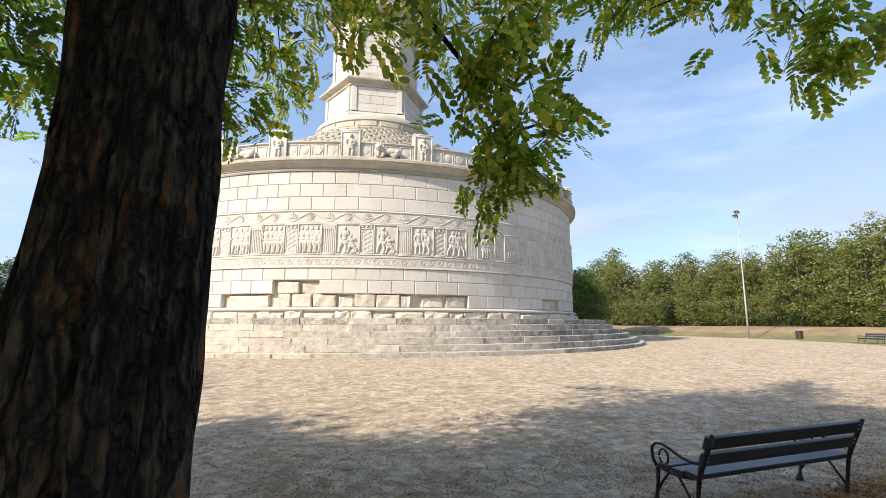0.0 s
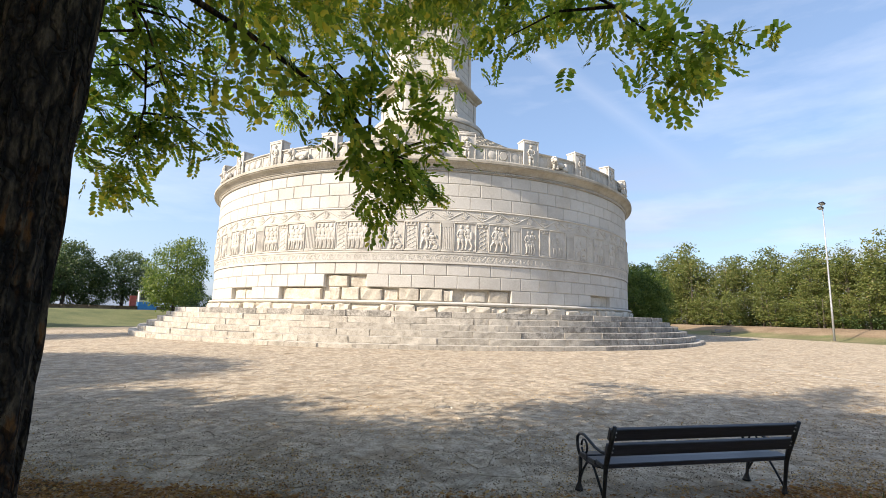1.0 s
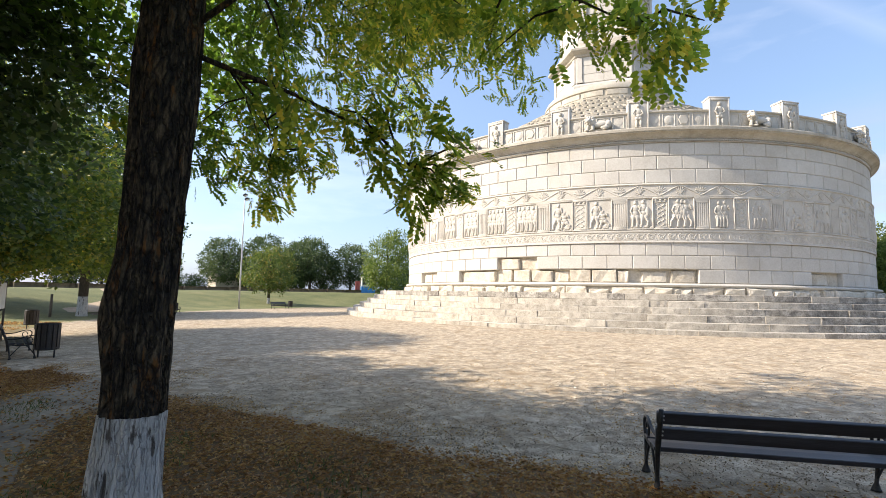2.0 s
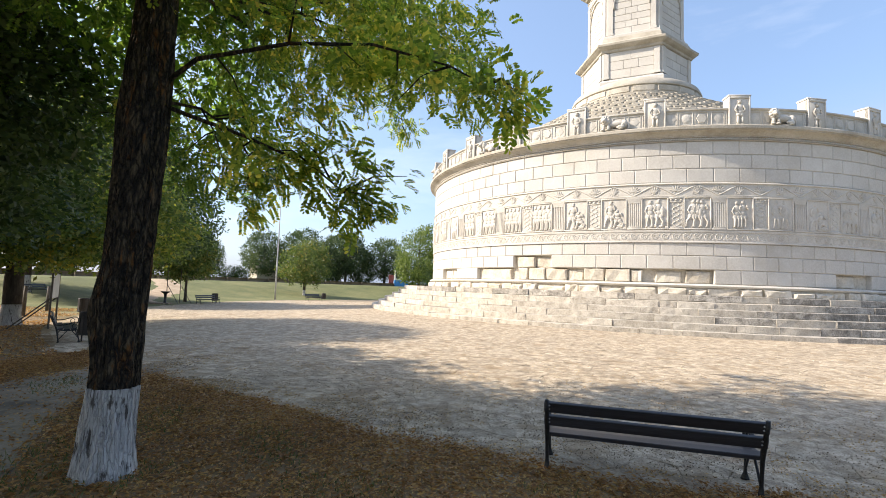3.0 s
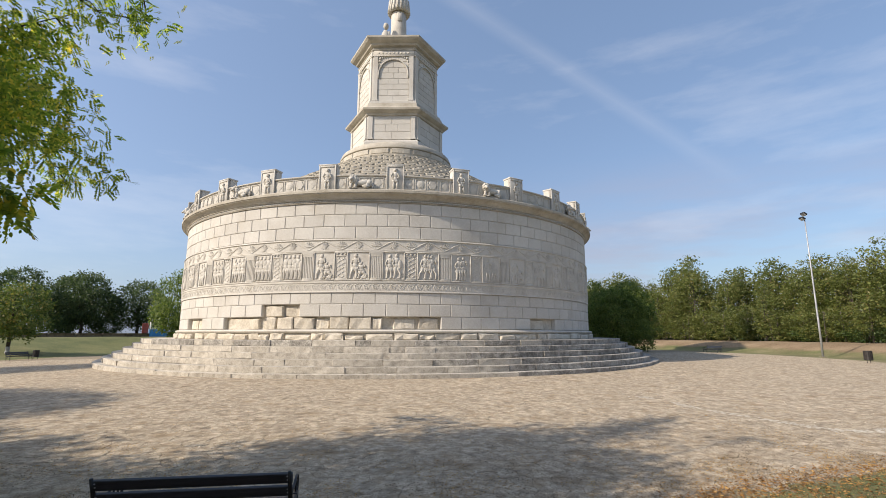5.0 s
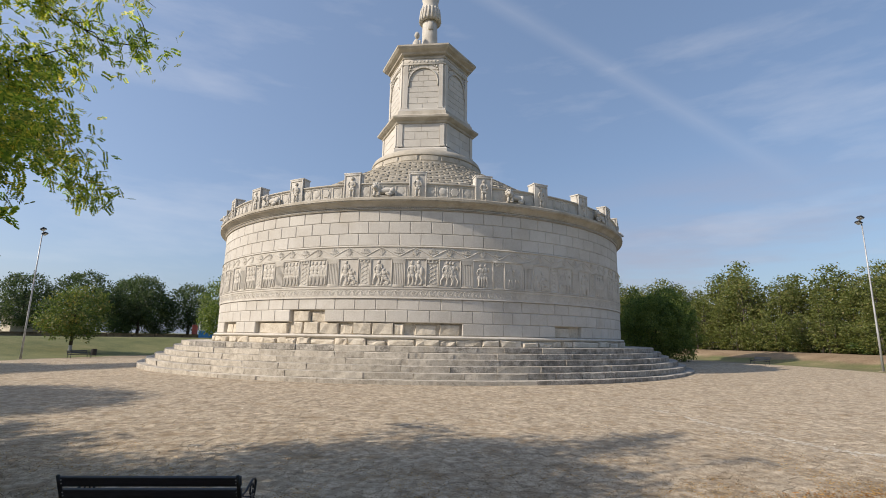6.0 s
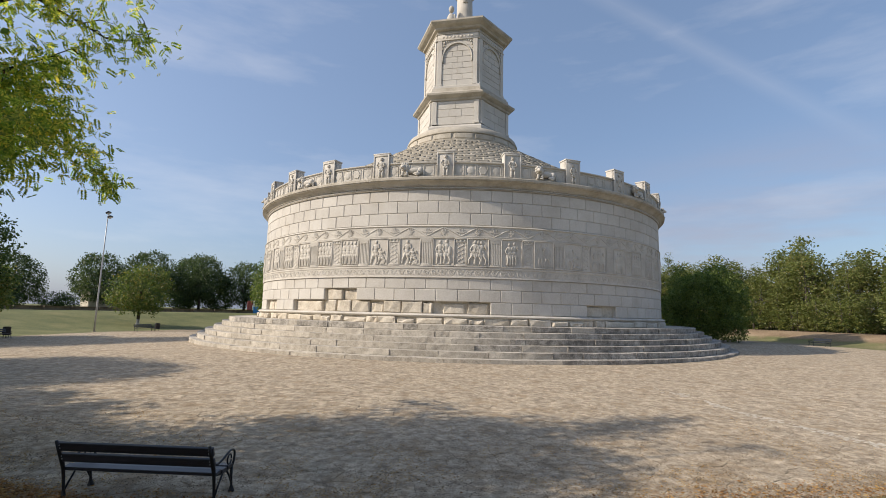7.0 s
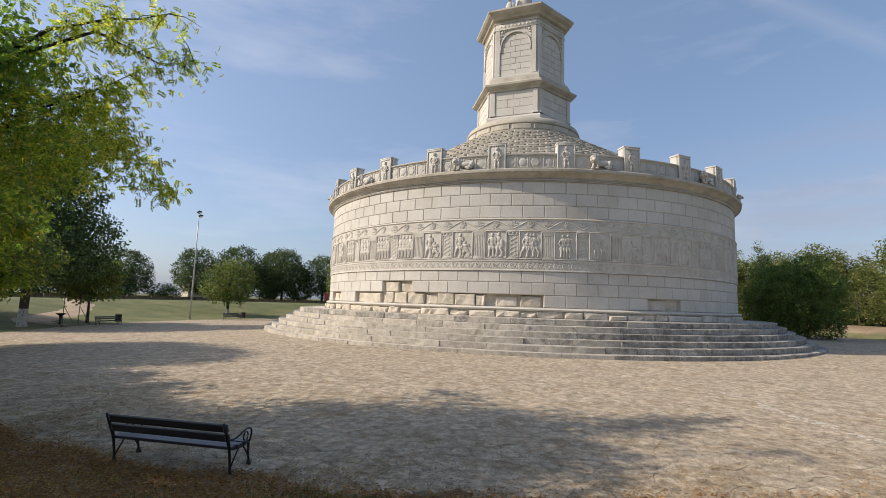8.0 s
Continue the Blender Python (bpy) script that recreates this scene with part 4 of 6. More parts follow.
    ball(0.30, 9.16, 15.24, 0.20, 0.09, 0.09)
    ball(0.0, 9.04, 15.12, 0.62, 0.035, 0.19)
    ball(0.62, 9.20, 15.12, 0.045, 0.15, 0.045)
    for v in bm.verts:
        v.co += Vector((0.015 * noise.noise(v.co * 7), 0.015 * noise.noise(v.co * 7 + Vector((3, 0, 0))), 0.015 * noise.noise(v.co * 7 + Vector((0, 6, 0)))))


for k in range(-11, 14, 4):
    bm = bmesh.new()
    lion(bm)
    ob = part("lion", bm, CARVED, monument, "crouching stone lion on the cornice", True)
    ob.matrix_basis = pose(0, 0, 0, 0, 0, METOPE0 + METOPE_STEP * k)

# conical roof of stone scales
RING_Z, RING_R = 14.95, 4.62
bm = bmesh.new()
lathe(bm, [(14.5, 9.10), (RING_R - 0.1, RING_Z - 0.06)], 144)
part("roof_core", bm, ROOF, monument, "", True)
ROWS_N = 19
rest_v, rest_f = [], []


def scale_mesh(i, a, verts, faces):
    """One six-cornered scale of row i at angle a."""
    r, dr = 14.4 + (RING_R - 14.4) * i / ROWS_N, (14.4 - RING_R) / ROWS_N
    half = 180.0 / scale_count(i) * 0.97
    o = len(verts)
    for low in (0.0, 0.15):
        for rr, da, dz in ((r + 0.14, -half * 0.72, 0.14), (r + 0.14, half * 0.72, 0.14), (r + 0.04, half, 0.14), (r - dr * 1.1, half, 0.02), (r - dr * 1.1, -half, 0.02), (r + 0.04, -half, 0.14)):
            zz = 9.15 + (14.4 - rr) / (14.4 - RING_R) * (RING_Z - 9.15) + dz - low
            verts.append((rr * math.cos(radians(a + da)), rr * math.sin(radians(a + da)), zz))
    faces.append((o, o + 1, o + 2, o + 3, o + 4, o + 5))
    faces += [(o + 6, o + 7, o + 1, o), (o + 7, o + 8, o + 2, o + 1), (o + 11, o + 6, o, o + 5), (o + 8, o + 9, o + 3, o + 2), (o + 10, o + 11, o + 5, o + 4)]


def scale_count(i):
    return max(30, round(2 * math.pi * (14.4 + (RING_R - 14.4) * i / ROWS_N) / 0.80))


for i in range(ROWS_N):
    first, n = None, scale_count(i)
    rnd = random.Random(500 + i)
    for k in range(n):
        a = norm_deg(360.0 * (k + 0.5 * (i % 2)) / n)
        if not in_front(a):
            continue
        if i >= 6 and -150 < a < -44:
            m = pose(0, 0, rnd.uniform(-0.02, 0.02), 0, 0, a + rnd.uniform(-0.2, 0.2))
            if first is None:
                v, f = [], []
                scale_mesh(i, 0.0, v, f)
                first = quads_object("roof_scale", v, f, ROOF, monument)
                first.matrix_basis = m
            else:
                again("roof_scale", first, monument, m)
        else:
            scale_mesh(i, a, rest_v, rest_f)
scales = quads_object("roof_covering", rest_v, rest_f, ROOF, monument, "overlapping stone scale tiles")
tagged(scales, kind="stuff")

# round base of the tower
bm = bmesh.new()
lathe(bm, [(4.2, 14.6), (4.66, 14.8), (4.68, 15.05), (4.58, 15.08), (4.52, 15.55), (4.62, 15.60), (4.62, 15.70), (4.50, 15.98), (4.30, 16.12), (2.5, 16.14)], 96)
part("tower_ring", bm, STAINED, monument, "round weathered stone ring at the foot of the tower", 34)
HEX0 = METOPE0 + METOPE_STEP
for k in range(14):
    bm = bmesh.new()
    arc_block(bm, 4.4, 4.62, -8.6, 8.6, 15.12, 15.50, 0.03, 0, 0, 3)
    ob = part("ring_panel", bm, STAINED, monument)
    ob.matrix_basis = pose(0, 0, 0, 0, 0, HEX0 - 9 + (k - 7) * 20.0)


def hexagon(bm, levels):
    """A six-sided shaft; levels of (corner radius, height)."""
    rings = []
    for r, z in levels:
        rings.append([bm.verts.new((r * math.cos(radians(HEX0 + 30 + 60 * k)), r * math.sin(radians(HEX0 + 30 + 60 * k)), z)) for k in range(6)])
    for p, q in zip(rings, rings[1:]):
        for k in range(6):
            bm.faces.new((p[k], p[(k + 1) % 6], q[(k + 1) % 6], q[k]))
    bm.faces.new(rings[-1])


for name, levels, label in (
        ("tower_shaft", [(3.84, 16.0), (3.84, 18.8)], "lower hexagonal tower wall"),
        ("tower_base", [(4.16, 16.0), (4.16, 16.44), (4.04, 16.58), (3.82, 16.68)], "hexagonal foot moulding"),
        ("tower_cornice", [(3.78, 18.62), (3.98, 18.70), (4.02, 18.84), (4.22, 18.92), (4.40, 19.04), (4.42, 19.18), (4.06, 19.36), (3.92, 19.46), (3.82, 19.80), (3.45, 19.84)], "hexagonal middle cornice"),
        ("upper_shaft", [(3.38, 19.7), (3.38, 24.95)], "upper hexagonal tower wall"),
        ("upper_base", [(3.72, 19.78), (3.72, 20.0), (3.54, 20.1), (3.32, 20.12)], "hexagonal foot moulding"),
        ("tower_cap", [(3.32, 24.52), (3.50, 24.56), (3.52, 24.64), (3.40, 24.68), (3.40, 24.84), (3.66, 24.92), (3.72, 25.06), (4.02, 25.20), (4.19, 25.36), (4.19, 25.50), (4.02, 25.57), (1.0, 25.63)], "flaring hexagonal cap")):
    bm = bmesh.new()
    hexagon(bm, levels)
    part(name, bm, STAINED if name in ("tower_cap", "tower_cornice") else LIME, monument, label)


def face_pose(k, apothem, z):
    """Local x along the face, y outwards, on face k of the tower."""
    a = HEX0 + 60 * k
    return pose(0, 0, z, 0, 0, a - 90) @ Matrix.Translation((0, apothem, 0))


A1, A2 = 3.84 * math.cos(radians(30)), 3.38 * math.cos(radians(30))
for k in (-2, -1, 0, 1):
    # courses of facing stones between corner pilasters
    for ap, width, z0, rows_n, row_h in ((A1, 3.84, 16.70, 3, 0.64), (A2, 3.38, 20.12, 8, 0.49)):
        half = width / 2 - 0.44
        for i in range(rows_n):
            n = 3 if (i % 2) else 2
            w = 2 * half / n
            for j in range(n):
                bm = bmesh.new()
                box(bm, -half + (j + 0.5) * w, -0.03, 0, w - 0.02, 0.14, row_h - 0.02, bevel=0.015)
                ob = part("facing_stone", bm, LIME, monument)
                ob.matrix_basis = face_pose(k, ap, z0 + (i + 0.5) * row_h)
        for s in (-1, 1):
            bm = bmesh.new()
            hh = rows_n * row_h
            box(bm, 0, 0.03, 0, 0.36, 0.16, hh, bevel=0.012)
            box(bm, 0, 0.05, -hh / 2 + 0.08, 0.44, 0.20, 0.16, bevel=0.012)
            ob = part("corner_pilaster", bm, LIME, monument)
            ob.matrix_basis = face_pose(k, ap, z0 + hh / 2) @ Matrix.Translation((s * (half + 0.19), 0, 0))
    # arch and spandrels on the tall face
    bm = bmesh.new()
    pts = [(1.20 * math.cos(t), 22.45 + 1.28 * math.sin(t)) for t in [math.pi * i / 18 for i in range(19)]]
    pts = [(1.20, 22.1)] + pts + [(-1.20, 22.1)]
    tube(bm, [(x, 0.10, z - 22.0) for x, z in pts], [0.055] * len(pts), 6)
    ob = part("arch", bm, CARVED, monument, "carved arch band", True)
    ob.matrix_basis = face_pose(k, A2, 22.0)
    for s in (-1, 1):
        bm = bmesh.new()
        for (x, z, r) in ((1.08, 23.82, 0.11), (0.90, 23.90, 0.07), (1.16, 23.58, 0.09), (1.22, 23.30, 0.07), (0.72, 23.93, 0.05)):
            blob(bm, (s * x, 0.08, z - 22.0), (r, 0.05, r * 1.2), sub=1)
        ob = part("spandrel_leaf", bm, CARVED, monument, "leaf carving beside the arch", True)
        ob.matrix_basis = face_pose(k, A2, 22.0)
    bm = bmesh.new()
    box(bm, 0, 0.01, 0.02, 3.30, 0.14, 0.44, bevel=0.01)
    box(bm, 0, 0.03, -0.24, 3.42, 0.22, 0.08, bevel=0.02)
    for j in range(9):
        blob(bm, (-1.2 + j * 0.30, 0.08, 0.02), (0.11, 0.025, 0.09 + 0.04 * (j % 2)), (0, 20 * (j % 3), 0), sub=1)
    ob = part("frieze_panel", bm, CARVED, monument, "carved strip under the cap", True)
    ob.matrix_basis = face_pose(k, A2, 24.29)

# trophy on the cap: a trunk hung with stone armour, and plain seated shapes at its foot
bm = bmesh.new()
tube(bm, [(0, 0, 25.5), (0, 0, 26.5), (0.02, 0, 28.2), (0, 0, 30.4)], [0.86, 0.76, 0.70, 0.66], 20, True, 0.06)
box(bm, 0.05, -0.70, 29.3, 0.42, 0.10, 0.85, bevel=0.03)
part("trophy_trunk", bm, CARVED, monument, "stone trunk of the trophy", True)
bm = bmesh.new()
lathe(bm, [(0.60, 30.0), (0.92, 29.9), (0.95, 30.2), (0.86, 30.8), (0.78, 31.4), (0.70, 31.9), (0.82, 32.6), (0.98, 33.4), (0.95, 34.1), (0.60, 34.6), (0.35, 34.8), (0.34, 35.2), (0.0, 35.5)], 28)
armour = part("trophy_armour", bm, CARVED, monument, "stone cuirass hung on the trunk", True)
for k in range(18):
    a = radians(20 * k)
    bm = bmesh.new()
    tube(bm, [(0.93 * math.cos(a), 0.93 * math.sin(a), 30.0), (0.84 * math.cos(a), 0.84 * math.sin(a), 31.2)], [0.10, 0.08], 6)
    part("skirt_strap", bm, CARVED, armour, "", True)
for x, y in ((-1.15, -0.75), (1.2, 0.9), (0.1, 1.6)):
    bm = bmesh.new()
    for c, s in (((x, y, 26.0), (0.55, 0.5, 0.55)), ((x, y, 27.0), (0.40, 0.32, 0.85)), ((x + 0.02, y - 0.05, 28.15), (0.24, 0.26, 0.33)), ((x + 0.3, y - 0.1, 27.0), (0.13, 0.16, 0.75))):
        blob(bm, c, s)
    part("trophy_figure", bm, CARVED, monument, "plain seated stone shape", True)
# ---- benches, bins, lamps ----
def bench_ends(bm, x):
    """One cast-iron end: legs, back post and curled armrest."""
    tube(bm, [(x, 0.02, 0.0), (x, 0.03, 0.03), (x, 0.02, 0.10), (x, 0.00, 0.24), (x, -0.02, 0.36), (x, -0.05, 0.46), (x, -0.125, 0.63), (x, -0.185, 0.775)],
         [0.028, 0.024, 0.016, 0.017, 0.020, 0.024, 0.021, 0.017], 8)
    tube(bm, [(x, 0.48, 0.0), (x, 0.48, 0.02), (x, 0.47, 0.08), (x, 0.445, 0.20), (x, 0.44, 0.34)], [0.040, 0.034, 0.015, 0.017, 0.019], 8)
    tube(bm, [(x, 0.02, 0.36), (x, 0.16, 0.335), (x, 0.30, 0.335), (x, 0.44, 0.355)], [0.016, 0.015, 0.015, 0.016], 7)
    tube(bm, [(x, 0.03, 0.09), (x, 0.12, 0.22), (x, 0.20, 0.325)], [0.012, 0.011, 0.012], 6)
    tube(bm, [(x, 0.47, 0.10), (x, 0.38, 0.24), (x, 0.31, 0.325)], [0.012, 0.011, 0.012], 6)
    arm = [(x, -0.06, 0.50), (x, 0.05, 0.49), (x, 0.16, 0.505), (x, 0.27, 0.545), (x, 0.37, 0.575), (x, 0.45, 0.565), (x, 0.495, 0.525), (x, 0.50, 0.475), (x, 0.49, 0.41), (x, 0.45, 0.35)]
    tube(bm, arm, [0.014] * len(arm), 7)
    curl = [(x, 0.36 + 0.055 * math.cos(t * 0.6), 0.46 + 0.07 * math.sin(t * 0.6)) for t in range(11)]
    tube(bm, curl, [0.010] * len(curl), 6)


def build_bench(label, group):
    b = thing("park_bench", pose(0, 0, 0), label, "bench", group)
    for x in (-0.875, 0.875):
        bm = bmesh.new()
        bench_ends(bm, x)
        part("bench_end", bm, IRON, b, "cast-iron end with curled armrest", True)
    for i, (y, z, tilt, w, t) in enumerate(((-0.130, 0.695, 70, 0.120, 0.042), (-0.076, 0.545, 70, 0.120, 0.042), (0.045, 0.385, 6, 0.130, 0.044), (0.195, 0.373, 0, 0.130, 0.044), (0.345, 0.378, -2, 0.130, 0.044))):
        bm = bmesh.new()
        box(bm, 0, 0, 0, 1.80, w, t, bevel=0.006)
        ob = part("back_slat" if i < 2 else "seat_slat", bm, SLAT, b)
        ob.matrix_basis = pose(0, y, z, -tilt if i < 2 else tilt, 0, 0)
    for x in (-0.875, 0.875):
        for y, z in ((-0.162, 0.715), (-0.148, 0.675), (-0.108, 0.565), (-0.094, 0.525)):
            bm = bmesh.new()
            bmesh.ops.create_icosphere(bm, subdivisions=1, radius=0.009, matrix=pose(x * 0.975, y, z))
            part("bolt", bm, STEEL, b)
    bm = bmesh.new()
    tube(bm, [(-0.87, 0.17, 0.33), (0.87, 0.17, 0.33)], [0.011, 0.011], 6)
    part("stretcher", bm, IRON, b)
    return b


def on_ground(x, y, dz=0.0):
    return ground_z(x, y) + dz


main_bench = build_bench("dark-stained slatted bench with black cast-iron ends on the paving", "park benches")
main_bench.matrix_basis = pose(-3.30, -33.08, ground_z(-3.3, -32.9) + 0.005) @ Matrix.Diagonal((1.03, 0.92, 0.88, 1))
BENCHES = [(-17.1, -28.5, -35.0), (-31.9, -7.0, -95.0), (-31.7, 8.2, -110.0), (-39.0, -14.5, -70.0), (31.9, 5.2, 95.0), (30.8, -15.8, 60.0)]
for x, y, rz in BENCHES:
    b = copy_thing(main_bench, pose(x, y, on_ground(x, y), 0, 0, rz))
    b["label"] = "dark slatted park bench with iron ends at the plaza's edge"


def build_bin():
    b = thing("litter_bin", pose(0, 0, 0), "dark brown slatted drum litter bin on two legs", "litter bin", "litter bins")
    bm = bmesh.new()
    lathe(bm, [(0.0, 0.16), (0.185, 0.16), (0.19, 0.70), (0.165, 0.70), (0.16, 0.20), (0.0, 0.20)], 18)
    part("drum", bm, BIN, b)
    for k in range(14):
        a = 360 * k / 14
        bm = bmesh.new()
        box(bm, 0, 0, 0, 0.018, 0.070, 0.52, bevel=0.004)
        ob = part("slat", bm, BIN, b)
        ob.matrix_basis = pose(0.20 * math.cos(radians(a)), 0.20 * math.sin(radians(a)), 0.43, 0, 0, a)
    for z in (0.20, 0.68):
        bm = bmesh.new()
        pts = [(0.208 * math.cos(radians(15 * k)), 0.208 * math.sin(radians(15 * k)), z) for k in range(25)]
        tube(bm, pts, [0.010] * 25, 5)
        part("hoop", bm, IRON, b)
    for x in (-0.15, 0.15):
        bm = bmesh.new()
        tube(bm, [(x, 0, 0), (x, 0, 0.25)], [0.016, 0.016], 6)
        part("leg", bm, IRON, b)
    return b


first_bin = build_bin()
first_bin.matrix_basis = pose(-16.0, -28.5, on_ground(-16.0, -28.5), 0, 0, 20) @ Matrix.Diagonal((1.1, 1.1, 1.1, 1))
for x, y in ((-24.9, -21.9), (-32.5, -5.4), (-31.1, 9.5), (29.6, -11.8)):
    copy_thing(first_bin, pose(x, y, on_ground(x, y), 0, 0, 10))


def build_lamp(x, y, h, turn):
    lamp = thing("flood_lamp", pose(x, y, on_ground(x, y), 0, 0, turn), "tall grey steel mast with two floodlights on top", "street lamp", "flood lamps")
    bm = bmesh.new()
    tube(bm, [(0, 0, -0.1), (0, 0, 3.0), (0, 0, 7.0), (0, 0, h - 0.3)], [0.085, 0.072, 0.055, 0.042], 12)
    part("mast", bm, STEEL, lamp, "", True)
    bm = bmesh.new()
    box(bm, 0, 0, 0.0, 0.42, 0.42, 0.10, bevel=0.02)
    part("base_plate", bm, CONCRETE, lamp)
    bm = bmesh.new()
    tube(bm, [(0, 0, h - 0.6), (0.02, 0, h - 0.1), (0.10, 0, h + 0.05)], [0.03, 0.03, 0.03], 6)
    part("bracket", bm, STEEL, lamp)
    for dz, dx in ((-0.18, 0.20), (0.22, 0.02)):
        bm = bmesh.new()
        box(bm, 0, 0, 0, 0.34, 0.46, 0.16, ry=-32, bevel=0.03)
        f = part("floodlight", bm, IRON, lamp, "dark floodlight housing")
        f.matrix_basis = pose(dx, 0, h + dz)
        bm = bmesh.new()
        box(bm, 0.03, 0, -0.09, 0.28, 0.40, 0.015, ry=-32)
        part("lens", bm, PALE_BOARD, f, "pale floodlight glass")
    return lamp


build_lamp(-33.6, 4.2, 11.0, 10)
build_lamp(34.2, -4.3, 11.6, 170)

# information board on slanting stays, posts, drinking fountain
def stay_frame(x, y, rz, board, h, half=0.45):
    f = thing("notice_board" if board else "stay_frame", pose(x, y, on_ground(x, y), 0, 0, rz),
              "pale notice board on thin dark posts with slanting stays" if board else "thin dark steel posts with slanting stays", "sign" if board else "frame")
    for s in (-half, half):
        bm = bmesh.new()
        tube(bm, [(s, 0, 0), (s, 0, h)], [0.028, 0.026], 6)
        part("post", bm, WEATHERED, f)
        bm = bmesh.new()
        tube(bm, [(s, 0, h * 0.55), (s, -1.0, 0)], [0.022, 0.022], 6)
        part("stay", bm, WEATHERED, f)
    if board:
        bm = bmesh.new()
        box(bm, 0, 0, h - 0.42, 2 * half - 0.06, 0.03, 0.76, bevel=0.006)
        part("board", bm, PALE_BOARD, f, "pale blank board")
    return f


stay_frame(-20.3, -26.4, -43.0, True, 1.75, 0.62)
stay_frame(-33.2, -8.9, 98.0, False, 2.6, 0.72)
for x, y, h in ((-25.8, -23.7, 1.25), (-33.4, -14.2, 1.35), (-29.0, -20.6, 1.2)):
    p = thing("wooden_post", pose(x, y, on_ground(x, y)), "weathered dark wooden post standing in the grass", "post", "wooden posts")
    bm = bmesh.new()
    tube(bm, [(0, 0, -0.1), (0.01, 0, h * 0.5), (0, 0.01, h)], [0.075, 0.07, 0.065], 8, True, 0.15)
    part("shaft", bm, WEATHERED, p, "", True)
fo = thing("drinking_fountain", pose(-32.6, -10.2, on_ground(-32.6, -10.2)), "dark pedestal drinking fountain with a wide bowl on a stone slab", "fountain")
bm = bmesh.new()
lathe(bm, [(0.0, 0.0), (0.26, 0.0), (0.24, 0.06), (0.10, 0.12), (0.075, 0.45), (0.09, 0.72), (0.16, 0.80), (0.30, 0.88), (0.32, 0.93), (0.26, 0.93), (0.0, 0.87)], 20)
part("pedestal", bm, IRON, fo, "", True)
bm = bmesh.new()
box(bm, -0.9, 0.1, 0.05, 2.2, 0.8, 0.12, bevel=0.02)
part("slab", bm, CONCRETE, fo, "low stone slab")

# low wall along the bank, small pale building and kiosk beyond
bank_wall = thing("terrace_wall", pose(0, 0, 0), "low grey stone wall along the top of the grass bank", "wall", kind="structure")
for k in range(22):
    a0, a1 = 124.0 + k * 3.4, 124.0 + (k + 1) * 3.4 - 0.12
    am = radians((a0 + a1) / 2)
    z = ground_z(53.5 * math.cos(am), 53.5 * math.sin(am))
    bm = bmesh.new()
    arc_block(bm, 53.2, 53.6, a0, a1, z - 0.3, z + 0.50, 0.03, 0.01, k, 3)
    part("wall_stone", bm, CONCRETE, bank_wall)
kiosk_z = on_ground(-34.3, 41.6)
kiosk = thing("kiosk", pose(-34.3, 41.6, kiosk_z, 0, 0, 25), "small pale kiosk with bright blue lower panels", "kiosk")
bm = bmesh.new()
box(bm, 0, 0, 1.9, 2.3, 2.0, 1.6, bevel=0.03)
part("body", bm, PALE_BOARD, kiosk)
bm = bmesh.new()
box(bm, 0, 0, 0.5, 2.36, 2.06, 1.2, bevel=0.02)
part("lower_panel", bm, BLUE, kiosk, "bright blue panel")
bm = bmesh.new()
box(bm, 0, 0, 2.76, 2.7, 2.4, 0.14, bevel=0.03)
part("roof", bm, STEEL, kiosk)
for x in (-0.55, 0.55):
    bm = bmesh.new()
    box(bm, x, -1.02, 1.9, 0.85, 0.04, 1.0, bevel=0.01)
    part("window", bm, GLASS_DARK, kiosk, "dark window pane")
bm = bmesh.new()
box(bm, -1.75, 0.2, 1.05, 0.8, 0.6, 1.9, bevel=0.03)
part("side_panel", bm, RED, kiosk, "dull red cabinet")
hut = thing("small_building", pose(-57.5, 35.5, on_ground(-57.5, 35.5), 0, 0, 55), "small pale rendered building with a flat roof among trees", "building")
bm = bmesh.new()
box(bm, 0, 0, 1.6, 5.0, 4.0, 3.6, bevel=0.03)
part("wall", bm, WALL, hut)
bm = bmesh.new()
box(bm, 0, 0, 3.5, 5.5, 4.5, 0.25, bevel=0.03)
part("roof", bm, CONCRETE, hut)
for x in (-2.0, 0.2, 2.2):
    bm = bmesh.new()
    box(bm, x * 0.7, -2.02, 2.2, 0.8, 0.06, 1.0, bevel=0.01)
    part("window", bm, GLASS_DARK, hut, "dark window pane")
# ---- trees ----
def leaf_cloud(rng, centres, sizes, dirs, fold=0.25, aspect=0.55):
    """Folded four-cornered leaves at the given places; numpy arrays."""
    n = len(centres)
    d = dirs / np.linalg.norm(dirs, axis=1, keepdims=True)
    ref = rng.normal(size=(n, 3))
    side = np.cross(d, ref)
    side /= np.linalg.norm(side, axis=1, keepdims=True) + 1e-9
    up = np.cross(side, d)
    s = sizes[:, None]
    base, tip = centres - d * s * 0.5, centres + d * s * 0.5
    mid = centres + up * s * fold * 0.3
    left, right = mid - side * s * aspect * 0.5, mid + side * s * aspect * 0.5
    verts = np.stack([base, right, tip, left], axis=1).reshape(-1, 3)
    return verts


def mesh_of_quads(name, verts, material, parent, label="", corners=4):
    n = len(verts) // corners
    me = bpy.data.meshes.new(name)
    me.vertices.add(len(verts))
    me.vertices.foreach_set("co", verts.astype(np.float32).ravel())
    me.loops.add(n * corners)
    me.loops.foreach_set("vertex_index", np.arange(n * corners, dtype=np.int32))
    me.polygons.add(n)
    me.polygons.foreach_set("loop_start", np.arange(0, n * corners, corners, dtype=np.int32))
    me.polygons.foreach_set("loop_total", np.full(n, corners, dtype=np.int32))
    me.update(calc_edges=True)
    me.materials.append(material)
    ob = new(name, me)
    if parent:
        ob.parent = parent
    if label:
        ob["label"] = label
    return ob


